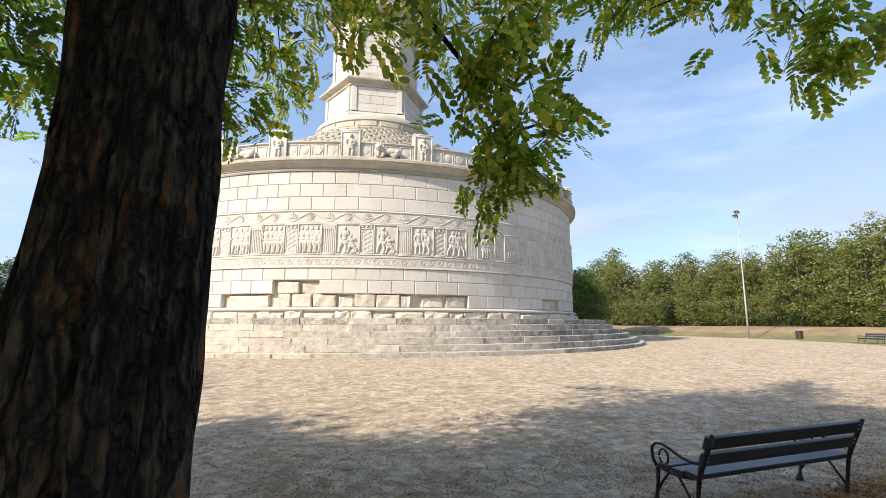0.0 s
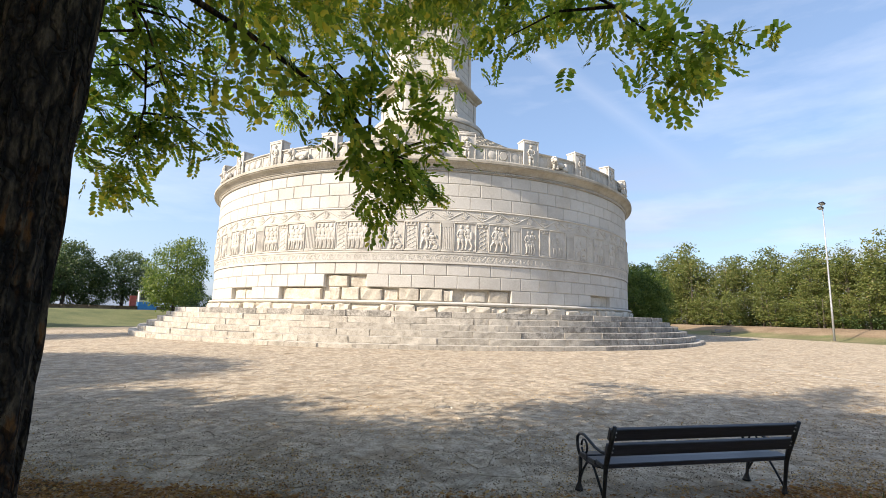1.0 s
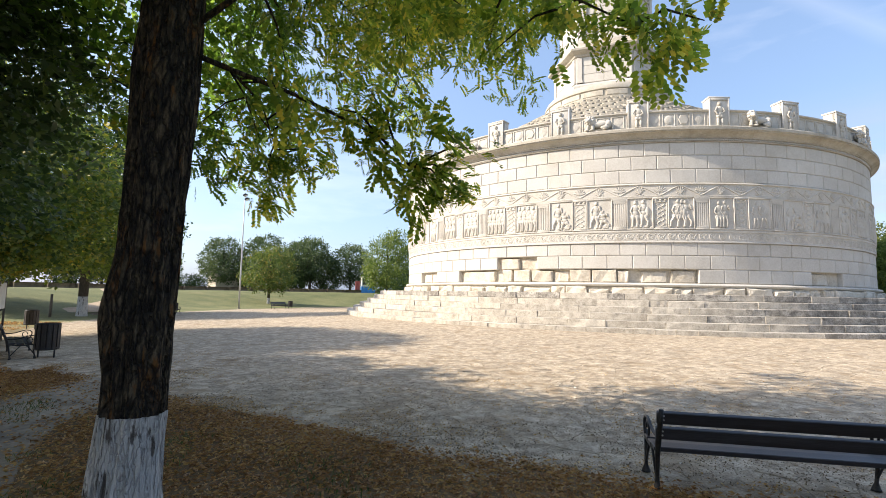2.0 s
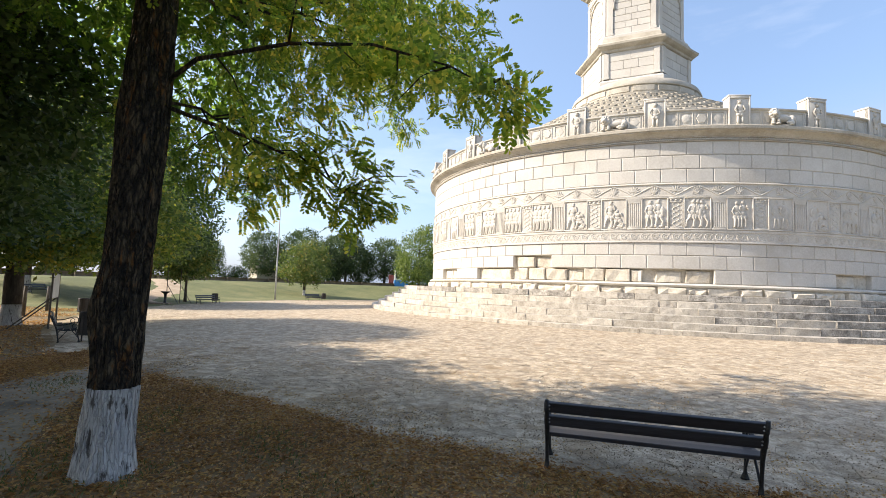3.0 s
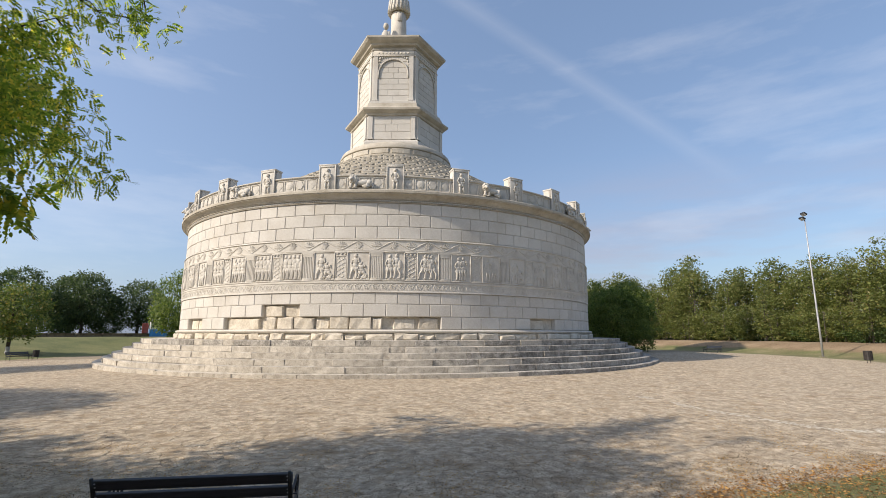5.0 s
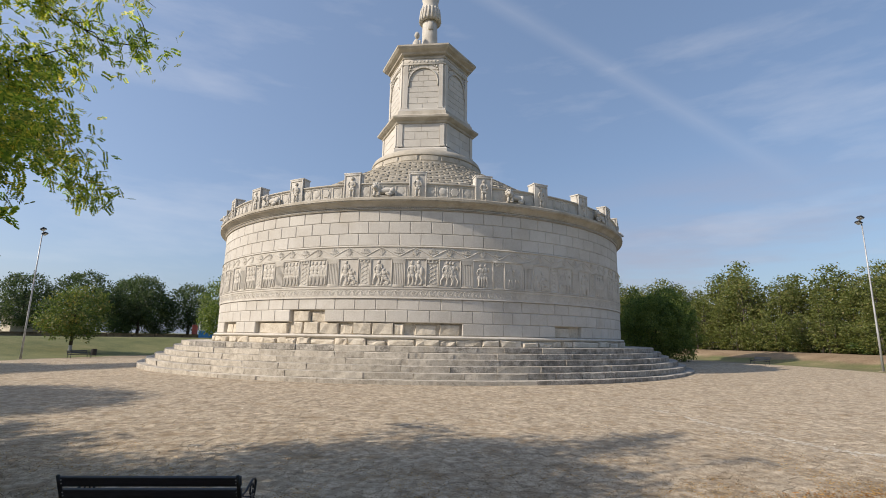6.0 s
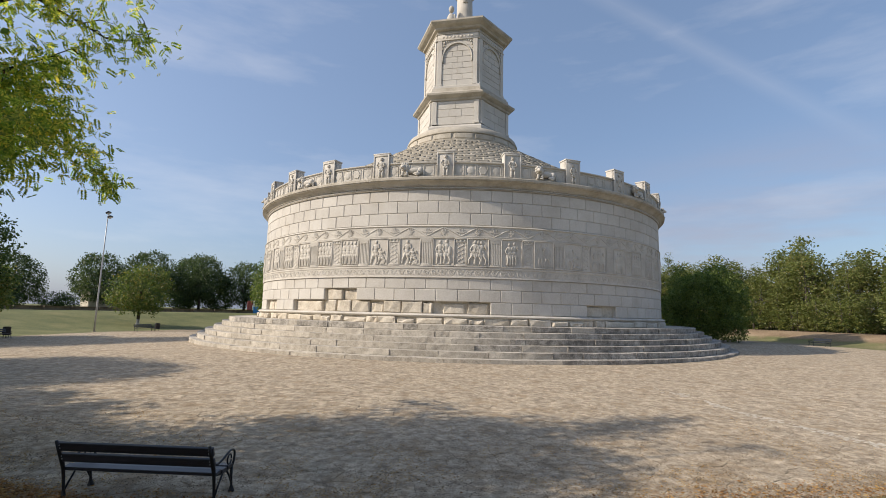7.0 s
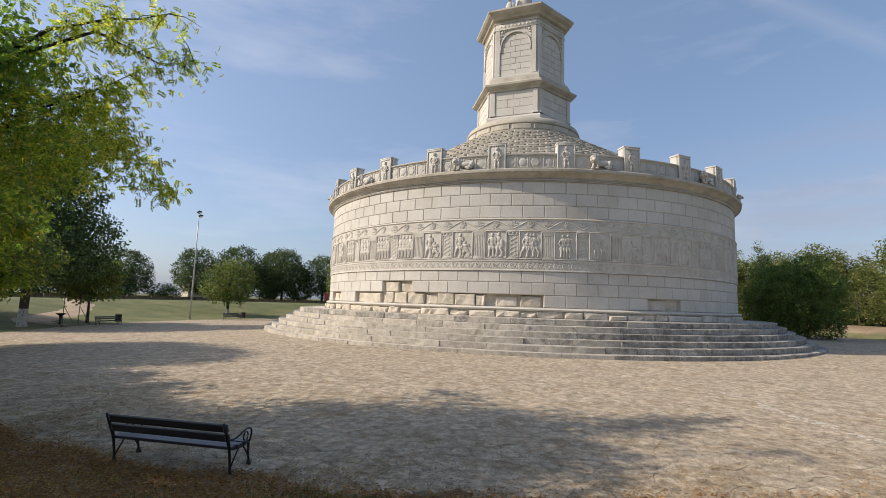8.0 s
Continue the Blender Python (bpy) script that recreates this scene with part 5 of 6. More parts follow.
def crown_points(rng, lobes, clumps, per, spread, hollow=0.55):
    """Leaf places in clumps over the shells of the lobes (x, y, z, rx, ry, rz)."""
    vol = np.array([l[3] * l[4] * l[5] for l in lobes]) ** 0.67
    pick = rng.choice(len(lobes), size=clumps, p=vol / vol.sum())
    lob = np.array(lobes)[pick]
    d = rng.normal(size=(clumps, 3))
    d /= np.linalg.norm(d, axis=1, keepdims=True)
    rad = hollow + (1.06 - hollow) * rng.random(clumps) ** 0.6
    c = lob[:, :3] + d * lob[:, 3:] * rad[:, None]
    pts = np.repeat(c, per, axis=0) + np.clip(rng.normal(size=(clumps * per, 3)), -1.9, 1.9) * spread * np.array([1, 1, 0.75])
    out = np.repeat(d, per, axis=0)
    return pts, out, c


def build_tree(name, label, seed, height, trunk_h, trunk_r, lobes, clumps, per, spread, leaf, material, group="", white=0.0, bark=None, lean=(0, 0), category="tree", limb_n=9, stems=1):
    """A tree at the origin: tapered trunk, limbs and a crown of small leaves in clumps."""
    rng, rnd = np.random.default_rng(seed), random.Random(seed)
    t = thing(name, pose(0, 0, 0), label, category, group)
    bark = bark or BARK_PLAIN
    pts, out, c = crown_points(rng, lobes, clumps, per, spread)
    bm = bmesh.new()
    for s in range(stems):
        ox, oy = (0, 0) if stems == 1 else (rnd.uniform(-0.5, 0.5), rnd.uniform(-0.5, 0.5))
        top = (lean[0] + ox * 1.5, lean[1] + oy * 1.5, height * 0.82)
        z0 = white if white else -0.15
        path = [(ox + (top[0] - ox) * k, oy + (top[1] - oy) * k, z0 + (top[2] - z0) * k) for k in (0, 0.12, 0.25, 0.5, 0.75, 1)]
        tube(bm, path, [trunk_r * (1.0 if white else 1.35), trunk_r, trunk_r * 0.9, trunk_r * 0.62, trunk_r * 0.34, 0.03], 10, True, 0.12, seed)
    for k in range(limb_n):
        tgt = Vector(c[rnd.randrange(len(c))])
        z = trunk_h + (height * 0.72 - trunk_h) * rnd.random()
        f = z / (height * 0.82)
        start = Vector((lean[0] * f, lean[1] * f, z))
        if tgt.z < z:
            tgt.z = z + 0.3
        mid = start.lerp(tgt, 0.5) + Vector((0, 0, 0.25))
        r0 = trunk_r * 0.36 * (1 - 0.5 * f)
        tube(bm, [start, start.lerp(mid, 0.5) + Vector((0, 0, 0.08)), mid, tgt], [r0, r0 * 0.75, r0 * 0.5, 0.012], 6)
    part("trunk", bm, bark, t, "", True)
    if white:
        bm = bmesh.new()
        tube(bm, [(0, 0, -0.15), (0, 0, 0.10), (0, 0, white * 0.5), (0, 0, white)], [trunk_r * 1.4, trunk_r * 1.2, trunk_r * 1.07, trunk_r * 1.01], 12, True, 0.1, seed)
        part("whitewash", bm, WHITEWASH, t, "whitewashed foot of the trunk", True)
    sizes = leaf * rng.uniform(0.6, 1.25, len(pts))
    dirs = out * 0.5 + rng.normal(size=pts.shape) * 0.8 + np.array([0, 0, -0.35])
    tagged(mesh_of_quads("crown", leaf_cloud(rng, pts, sizes, dirs), material, t), kind="stuff")
    return t


def pinnate(rng, centres, dirs, length, pairs=6, oval=False):
    """Compound leaves: pairs of small leaflets along a stalk; oval leaflets have six corners."""
    n = len(centres)
    d = dirs / np.linalg.norm(dirs, axis=1, keepdims=True)
    ref = rng.normal(size=(n, 3)) * 0.6 + np.array([0, 0, 1.0])
    side = np.cross(d, ref)
    side /= np.linalg.norm(side, axis=1, keepdims=True)
    up = np.cross(side, d)
    L = (length * rng.uniform(0.7, 1.2, n))[:, None]
    out = []

    def leaflet(q, dd, e, w):
        lift = up * w * 0.04
        if oval:
            e = e * 0.92
            out.append(np.stack([q - dd * w * 0.5, q - dd * w * 0.24 + e * 0.85 + lift, q + dd * w * 0.2 + e + lift, q + dd * w * 0.5, q + dd * w * 0.2 - e + lift, q - dd * w * 0.24 - e * 0.85 + lift], axis=1))
        else:
            out.append(np.stack([q - dd * w * 0.5, q + e + lift, q + dd * w * 0.5, q - e + lift], axis=1))
    for k in range(pairs):
        f = 0.12 + 0.80 * k / (pairs - 1)
        p = centres + d * L * f - np.array([0, 0, 1.0]) * L * 0.22 * f * f
        for s in (-1, 1):
            dd = side * s * 0.90 + d * 0.40 - up * rng.uniform(-0.15, 0.3, (n, 1))
            w = L * (0.36 - 0.10 * abs(f - 0.5)) * rng.uniform(0.85, 1.15, (n, 1))
            leaflet(p + dd * w * 0.55, dd, d * w * (0.36 if oval else 0.40), w)
    p = centres + d * L * 0.98 - np.array([0, 0, 1.0]) * L * 0.22
    leaflet(p + d * L * 0.1, d, side * L * 0.06, L * 0.2)
    return np.concatenate(out).reshape(-1, 3)


# the old locust by the path
def build_locust():
    rng, rnd = np.random.default_rng(5), random.Random(5)
    x0, y0 = -8.20, -34.95
    t = thing("locust_tree", pose(0.36, 0.34, -0.20), "old locust tree with furrowed bark, whitewashed foot and feathery yellow-green leaves", "tree")

    def stem(levels, foot):
        """A furrowed stem of (z, dx, radius) levels."""
        bm = bmesh.new()
        sides, rings = 110, []
        for z, dx, r in levels:
            ring = []
            for k in range(sides):
                a = 2 * math.pi * k / sides
                groove = noise.noise((math.cos(a) * 6.5, math.sin(a) * 6.5, z * 1.1)) + 0.8 * noise.noise((math.cos(a) * 15, math.sin(a) * 15, z * 3.0 + 7))
                lump = noise.noise((math.cos(a) * 1.2 + 3, math.sin(a) * 1.2, z * 1.1))
                ell = math.sqrt((1.13 * math.cos(a + 0.26)) ** 2 + (0.92 * math.sin(a + 0.26)) ** 2)
                rr = r * ell * (1 + 0.06 * lump) + 0.024 * groove
                rr += 0.055 * max(0.0, math.cos(a - 3.9)) ** 2 * math.exp(-((z - 1.42) / 0.28) ** 2)
                if foot:
                    rr += 0.03 * max(0.0, 1 - z / 0.22) * (0.6 + noise.noise((math.cos(a) * 2, math.sin(a) * 2, 4)))
                ring.append(bm.verts.new((x0 + dx + rr * math.cos(a), y0 + dx * 0.6 + rr * math.sin(a), z)))
            rings.append(ring)
        for p, q in zip(rings, rings[1:]):
            for k in range(sides):
                bm.faces.new((p[k], p[(k + 1) % sides], q[(k + 1) % sides], q[k]))
        return bm

    def radius(z):
        pts = [(0, 0.225), (0.3, 0.203), (0.8, 0.186), (1.5, 0.178), (2.2, 0.184), (3.0, 0.20), (3.6, 0.19), (5.0, 0.13), (7.0, 0.07)]
        for (a, ra), (b2, rb) in zip(pts, pts[1:]):
            if z <= b2:
                return ra + (rb - ra) * (z - a) / (b2 - a)
        return 0.06
    part("whitewash", stem([(-0.1 + 0.05 * i, 0.02 * (0.05 * i - 0.1), radius(max(0, -0.1 + 0.05 * i)) + 0.004) for i in range(18)], True), WHITEWASH, t, "cracked whitewash on the foot of the trunk", True)
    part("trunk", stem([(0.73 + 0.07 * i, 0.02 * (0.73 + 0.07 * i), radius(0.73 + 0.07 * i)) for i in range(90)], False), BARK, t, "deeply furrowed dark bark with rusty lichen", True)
    # limbs: way points from the fork outwards
    base = Vector((x0 + 0.05, y0 + 0.05, 3.35))
    limbs = [
        [(-7.81, -34.76, 3.22), (-7.34, -34.56, 3.06), (-6.77, -34.23, 2.82), (-6.56, -34.02, 2.62), (-6.36, -33.84, 2.4)],
        [(-7.66, -34.84, 3.7), (-6.76, -34.74, 3.8), (-5.96, -34.74, 3.7), (-5.26, -34.84, 3.4), (-4.86, -34.84, 3.15)],
        [(-7.9, -34.2, 4.75), (-7.5, -33.2, 5.0), (-7.2, -32.4, 5.1), (-7.1, -31.8, 5.3), (-7.05, -31.4, 5.4)],
        [(-7.9, -34.4, 4.6), (-7.5, -33.3, 6.2), (-7.05, -32.3, 7.2), (-6.75, -31.95, 7.1), (-6.3, -31.55, 6.9), (-5.7, -31.25, 7.0)],
        [(-7.7, -33.8, 5.6), (-7.35, -32.9, 6.9), (-6.9, -32.2, 7.5), (-6.5, -31.9, 7.65), (-6.1, -31.5, 8.0)],
        [(-7.4, -33.2, 5.2), (-7.1, -32.5, 5.8), (-6.9, -32.1, 6.2), (-6.45, -31.7, 6.75)],
        [(-8.3, -34.2, 4.8), (-8.6, -33.2, 5.1), (-8.9, -32.2, 5.3), (-9.0, -31.4, 5.2)],
        [(-8.6, -34.8, 4.7), (-9.6, -34.8, 4.8), (-10.6, -34.6, 4.5), (-11.3, -34.3, 4.0)],
        [(-8.2, -35.3, 4.8), (-7.8, -36.3, 5.3), (-7.2, -37.2, 5.6)],
        [(-8.1, -34.6, 5.5), (-7.8, -34.4, 7.0), (-7.3, -34.0, 8.2), (-6.8, -33.7, 8.9)],
        [(-8.16, -34.24, 3.5), (-8.26, -33.54, 3.45), (-8.46, -32.94, 3.2), (-8.76, -32.54, 2.8)],
        [(-8.56, -34.54, 3.7), (-9.16, -34.04, 3.8), (-9.66, -33.54, 3.5)],
        [(-7.9, -33.6, 4.9), (-7.9, -32.2, 5.2), (-7.9, -30.8, 5.5), (-7.8, -29.9, 5.2), (-7.7, -29.3, 4.75)],
    ]
    twigs = []
    for li, way in enumerate(limbs):
        pts = [base if li in (0, 1, 10, 11) else Vector((x0 + 0.08, y0 + 0.06, max(4.4, way[0][2] - 0.3)))] + [Vector(p) for p in way]
        r0 = (0.024, 0.026, 0.022, 0.044, 0.040, 0.030, 0.026, 0.030, 0.045, 0.055, 0.018, 0.018, 0.020)[li]
        bm = bmesh.new()
        tube(bm, pts, [r0 * (1 - 0.86 * i / (len(pts) - 1)) for i in range(len(pts))], 8)
        for i in range(3 if li == 0 else 1, len(pts) - 1):
            for k in range((3, 2, 5, 4, 4, 4, 3, 3, 3, 3, 4, 3, 3)[li]):
                p = pts[i].lerp(pts[i + 1], rnd.random())
                d = Vector((rnd.gauss(0, 1), rnd.gauss(0, 1), rnd.gauss(-0.25, 0.7))).normalized()
                q = p + d * rnd.uniform(0.3, 0.7)
                m2 = p.lerp(q, 0.5) + Vector((0, 0, 0.08))
                tube(bm, [p, m2, q], [0.012, 0.008, 0.003], 5)
                twigs.append((p, m2, q))
        twigs.append((pts[-2], pts[-2].lerp(pts[-1], 0.5), pts[-1]))
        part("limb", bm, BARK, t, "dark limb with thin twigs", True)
    # sprays of leaves: centre, spread, number of leaves
    near = [(-7.21, -34.54, 3, 0.16, 60), (-6.91, -34.34, 2.88, 0.17, 90), (-6.71, -34.19, 2.72, 0.17, 110), (-6.56, -33.99, 2.55, 0.13, 90), (-6.6, -33.84, 2.34, 0.07, 45), (-6.36, -34.19, 2.85, 0.14, 80), (-6.21, -34.19, 2.92, 0.07, 26), 
              (-6.31, -33.89, 2.48, 0.09, 45), (-6.76, -34.34, 3.15, 0.2, 70), (-4.81, -34.79, 3, 0.08, 36), (-4.86, -34.94, 3.15, 0.11, 46), (-5.06, -34.94, 3.3, 0.14, 56), (-4.74, -34.64, 3.18, 0.07, 30), (-5.46, -34.74, 3.55, 0.18, 70), 
              (-5.96, -34.64, 3.6, 0.2, 80), (-6.36, -34.54, 3.55, 0.2, 80), (-5.26, -34.64, 3.4, 0.14, 50), (-8.76, -32.54, 2.65, 0.094, 55), (-8.96, -32.24, 2.8, 0.133, 80), (-8.66, -32.74, 3, 0.172, 105), (-8.16, -32.74, 3.08, 0.14, 80), 
              (-7.96, -32.74, 3, 0.055, 22), (-8.36, -32.94, 3.3, 0.195, 63), (-9.06, -32.94, 3.2, 0.156, 80), (-7.76, -33.04, 3.4, 0.156, 44), (-7.56, -33.34, 3.6, 0.172, 44), (-9.66, -33.54, 3.2, 0.18, 80), (-9.56, -33.64, 3.6, 0.22, 100), 
              (-9.96, -33.14, 3.8, 0.25, 110)]
    sprays = [(-7.7, -29.3, 4.85, 0.173, 75), (-8.0, -29.7, 5.25, 0.245, 117), (-8.7, -30.3, 5.1, 0.288, 134), (-7.9, -30.6, 5.5, 0.288, 126), (-7.1, -31.7, 5.3, 0.34, 220), (-8.95, -33.45, 2.95, 0.16, 110), (-9.1, -33.5, 3.3, 0.22, 120), 
              (-6.3, -33.5, 4.6, 0.34, 240), (-6.9, -33.5, 4.5, 0.4, 260), (-5.55, -31.2, 6.95, 0.2, 49), (-5.9, -31.6, 6.85, 0.32, 90), (-6.3, -31.7, 7.6, 0.38, 99), (-6.5, -32.0, 6.8, 0.42, 108), (-6.75, -32.1, 5.9, 0.28, 256), 
              (-7.05, -31.8, 5.5, 0.28, 272), (-7.2, -32.1, 6.0, 0.55, 420), (-6.1, -32.9, 4.8, 0.32, 240), (-5.85, -33.3, 4.25, 0.2, 90), (-7.3, -32.6, 5.1, 0.5, 420), (-7.3, -32.3, 7.4, 0.6, 204), (-7.9, -32.4, 5.3, 0.6, 460), 
              (-7.41, -35.44, 4.65, 0.34, 300), (-7.16, -35.19, 4.25, 0.2, 110), (-7.86, -35.94, 4.9, 0.4, 300), (-6.86, -34.84, 4.7, 0.34, 240), (-8.76, -36.24, 4.7, 0.45, 320), (-8.26, -35.64, 4.4, 0.3, 200), (-7.56, -35.34, 5.2, 0.45, 340), 
              (-9.56, -31.64, 4.4, 0.42, 300), (-9.86, -31.34, 3.6, 0.36, 220), (-9.36, -31.94, 5.1, 0.42, 260), (-10.16, -32.54, 4.6, 0.5, 300), (-9.26, -31.34, 4.0, 0.3, 160), (-5.31, -33.84, 4.15, 0.18, 110), (-5.66, -33.84, 4.2, 0.26, 170), 
              (-6.06, -33.74, 4.1, 0.28, 200), (-5.76, -33.64, 4.6, 0.34, 200), (-6.56, -33.74, 4.2, 0.3, 200), (-6.36, -33.54, 4.7, 0.4, 220), (-7.06, -33.84, 4.3, 0.34, 200), (-5.66, -34.24, 3.8, 0.18, 90), (-5.76, -31.84, 4.25, 0.16, 90), 
              (-6.06, -31.94, 4.5, 0.24, 150), (-6.36, -31.94, 5, 0.3, 200), (-7.36, -33.34, 4.1, 0.3, 180)]
    nc, nd = [], []
    for x, y, z, s, n in near:
        n = int(n * 0.31)
        nc.append(np.array([x, y, z]) + np.clip(rng.normal(size=(n, 3)), -1.7, 1.7) * s)
        nd.append(rng.normal(size=(n, 3)) * 0.7 + np.array([0.2, 0.0, -0.45]))
    cs, ds = [], []
    for x, y, z, s, n in sprays:
        n = int(n * 0.37)
        cs.append(np.array([x, y, z]) + np.clip(rng.normal(size=(n, 3)), -1.7, 1.7) * s)
        ds.append(rng.normal(size=(n, 3)) * 0.7 + np.array([0.2, 0.0, -0.45]))
    for p, m2, q in twigs:
        n = 14
        f = rng.random((n, 1)) * 0.85 + 0.2
        c = np.array(p) * (1 - f) + np.array(q) * f + rng.normal(size=(n, 3)) * 0.06
        cs.append(c)
        ds.append(rng.normal(size=(n, 3)) * 0.7 + np.array(q - p) + np.array([0, 0, -0.4]))
    # the mass of the crown; the last lobes hang unseen, added to cast shade
    lobes = [(-7.9, -33.0, 5.6, 1.6, 2.0, 1.3), (-9.0, -32.6, 5.8, 2.0, 2.2, 1.4), (-9.8, -34.4, 5.3, 1.9, 1.8, 1.2), (-8.2, -33.0, 6.8, 1.7, 1.9, 1.2), (-8.2, -35.8, 6.0, 1.8, 1.6, 1.1), (-9.6, -37.2, 5.8, 2.2, 1.8, 1.2), (-11.2, -35.8, 5.7, 2.0, 2.0, 1.3), (-7.4, -37.4, 6.0, 1.6, 1.4, 0.9)]
    pts, out, _ = crown_points(rng, lobes, 380, 18, 0.165, 0.2)
    cs.append(pts)
    ds.append(out * 0.5 + rng.normal(size=pts.shape) * 0.7 + np.array([0, 0, -0.4]))
    c, d = np.concatenate(cs), np.concatenate(ds)
    # greener inside, turning outside; the green's darker tone also stands in for inner shade
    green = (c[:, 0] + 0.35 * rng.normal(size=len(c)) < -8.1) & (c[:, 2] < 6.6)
    tagged(mesh_of_quads("crown", pinnate(rng, c[~green], d[~green], 0.14), LOCUST, t, "feathery compound leaves beginning to yellow"), kind="stuff")
    tagged(mesh_of_quads("shaded_green_crown", pinnate(rng, c[green], d[green], 0.14), LOCUST_SHADED, t, "feathery compound green leaves, darkened for shade inside the crown"), kind="stuff")
    # dense leaves added, partly out of view, so the crown casts deeper shade
    dense = [(-8.4, -34.4, 6.2, 1.9, 1.8, 1.3), (-9.7, -31.9, 4.6, 0.9, 0.8, 1.1), (-10.4, -33.4, 5.2, 1.3, 1.1, 1.2), (-8.0, -35.6, 5.3, 1.0, 0.9, 0.7), (-10.4, -35.4, 5.9, 2.2, 1.9, 1.3), (-9.4, -37.2, 6.1, 2.2, 1.8, 1.3), (-12.2, -36.8, 5.9, 2.2, 2.0, 1.3), (-9.6, -33.0, 6.4, 1.9, 1.8, 1.3)]
    pts, out, _ = crown_points(rng, dense, 1500, 14, 0.24, 0.1)
    dirs = out * 0.3 + rng.normal(size=pts.shape)
    tagged(mesh_of_quads("inner_shade_leaves", leaf_cloud(rng, pts, 0.15 * rng.uniform(0.6, 1.25, len(pts)), dirs), LOCUST_SHADED, t, "dense leaves added inside the crown to deepen its shade"), kind="stuff")
    tagged(mesh_of_quads("hanging_leaves", pinnate(rng, np.concatenate(nc), np.concatenate(nd), 0.17, 6, True), LOCUST, t, "hanging sprays of oval leaflets", 6), kind="stuff")
    return t


build_locust()

# dark spreading trees with whitewashed trunks along the plaza's edge
tree_d = build_tree("linden_tree", "broad olive-green tree with a whitewashed trunk foot", 11, 10.0, 2.2, 0.26,
                    [(0, 0, 5.6, 4.6, 4.6, 3.2), (2.2, 1.2, 4.2, 3.0, 3.0, 1.9), (-1.5, -1.0, 4.0, 3.0, 2.8, 1.9), (0.4, -2.0, 3.6, 2.6, 2.4, 1.4), (0, 0, 8.0, 2.6, 2.6, 2.0)],
                    2500, 19, 0.28, 0.19, OLIVE_LEAF, "plaza trees", 0.80, limb_n=12)
tree_d.matrix_basis = pose(-21.9, -26.6, on_ground(-21.9, -26.6), 0, 0, 40) @ Matrix.Diagonal((1, 1, 0.86, 1))
near_maple = build_tree("maple_tree", "broad dark green maple with small dense leaves by the path", 19, 9.6, 2.2, 0.19,
                        [(0, 0, 5.2, 3.9, 3.9, 2.8), (1.7, 1.0, 4.0, 2.4, 2.4, 1.6), (1.8, -0.6, 5.0, 2.2, 2.2, 1.6), (-1.5, -1.0, 4.0, 2.6, 2.4, 1.6), (0, 0, 6.9, 2.6, 2.6, 1.6),
                         (3.6, 0.2, 5.2, 2.0, 1.8, 2.2), (3.4, -1.4, 6.4, 1.9, 1.7, 1.9), (5.3, -0.3, 5.2, 0.8, 0.9, 1.2), (4.6, 0.0, 5.9, 1.1, 1.0, 1.2), (5.0, -1.2, 6.2, 1.0, 1.0, 1.1)],
                        3400, 22, 0.22, 0.14, MAPLE, "plaza trees", 0.6, limb_n=22)
near_maple.matrix_basis = pose(-15.7, -34.2, on_ground(-15.7, -34.2), 0, 0, 10) @ Matrix.Diagonal((0.95, 0.95, 0.77, 1))
copy_thing(tree_d, pose(-26.5, -33.0, on_ground(-26.5, -33.0), 0, 0, 250))
tree_b = build_tree("maple_tree", "dark green conical tree with a whitewashed trunk foot", 12, 11.5, 2.1, 0.24,
                    [(0, 0, 4.6, 4.6, 4.6, 2.4), (0, 0, 6.8, 3.4, 3.4, 2.4), (0.2, 0, 9.0, 2.0, 2.0, 2.2), (2.4, -1.0, 3.8, 2.4, 2.4, 1.4), (-2.4, 0.6, 3.8, 2.4, 2.4, 1.4)],
                    1750, 20, 0.26, 0.225, MAPLE, "plaza trees", 0.95)
tree_b.matrix_basis = pose(-33.4, -12.2, on_ground(-33.4, -12.2), 0, 0, 0) @ Matrix.Diagonal((1.12, 1.12, 1.30, 1))
copy_thing(tree_b, pose(-45.5, -12.0, on_ground(-45.5, -12.0), 0, 0, 80) @ Matrix.Diagonal((0.9, 0.9, 0.85, 1)))
copy_thing(tree_b, pose(-40.0, -14.5, on_ground(-40.0, -14.5), 0, 0, 160) @ Matrix.Diagonal((0.9, 0.9, 0.9, 1)))
small = build_tree("young_tree", "young light green tree beginning to turn yellow", 13, 5.6, 1.6, 0.11,
                   [(0, 0, 3.4, 2.3, 2.3, 1.7), (0.8, 0.3, 4.4, 1.4, 1.4, 1.2), (-0.9, -0.4, 2.9, 1.5, 1.5, 1.0)], 520, 15, 0.24, 0.24, LIGHT_LEAF, "plaza trees")
small.matrix_basis = pose(-34.9, -6.0, on_ground(-34.9, -6.0))
round_tree = build_tree("round_tree", "small round-headed green tree with pale trunk on the grass edge", 14, 5.4, 0.9, 0.12,
                        [(0, 0, 2.9, 2.45, 2.45, 2.0), (0.3, 0.2, 4.0, 1.7, 1.7, 1.3), (-0.8, 0, 2.3, 1.7, 1.7, 1.0), (0.9, -0.3, 2.3, 1.6, 1.6, 1.0)], 620, 16, 0.20, 0.19, LIGHT_LEAF, "plaza trees", 0.5)
round_tree.matrix_basis = pose(-36.8, 14.6, on_ground(-36.8, 14.6)) @ Matrix.Diagonal((1.34, 1.34, 1.30, 1))

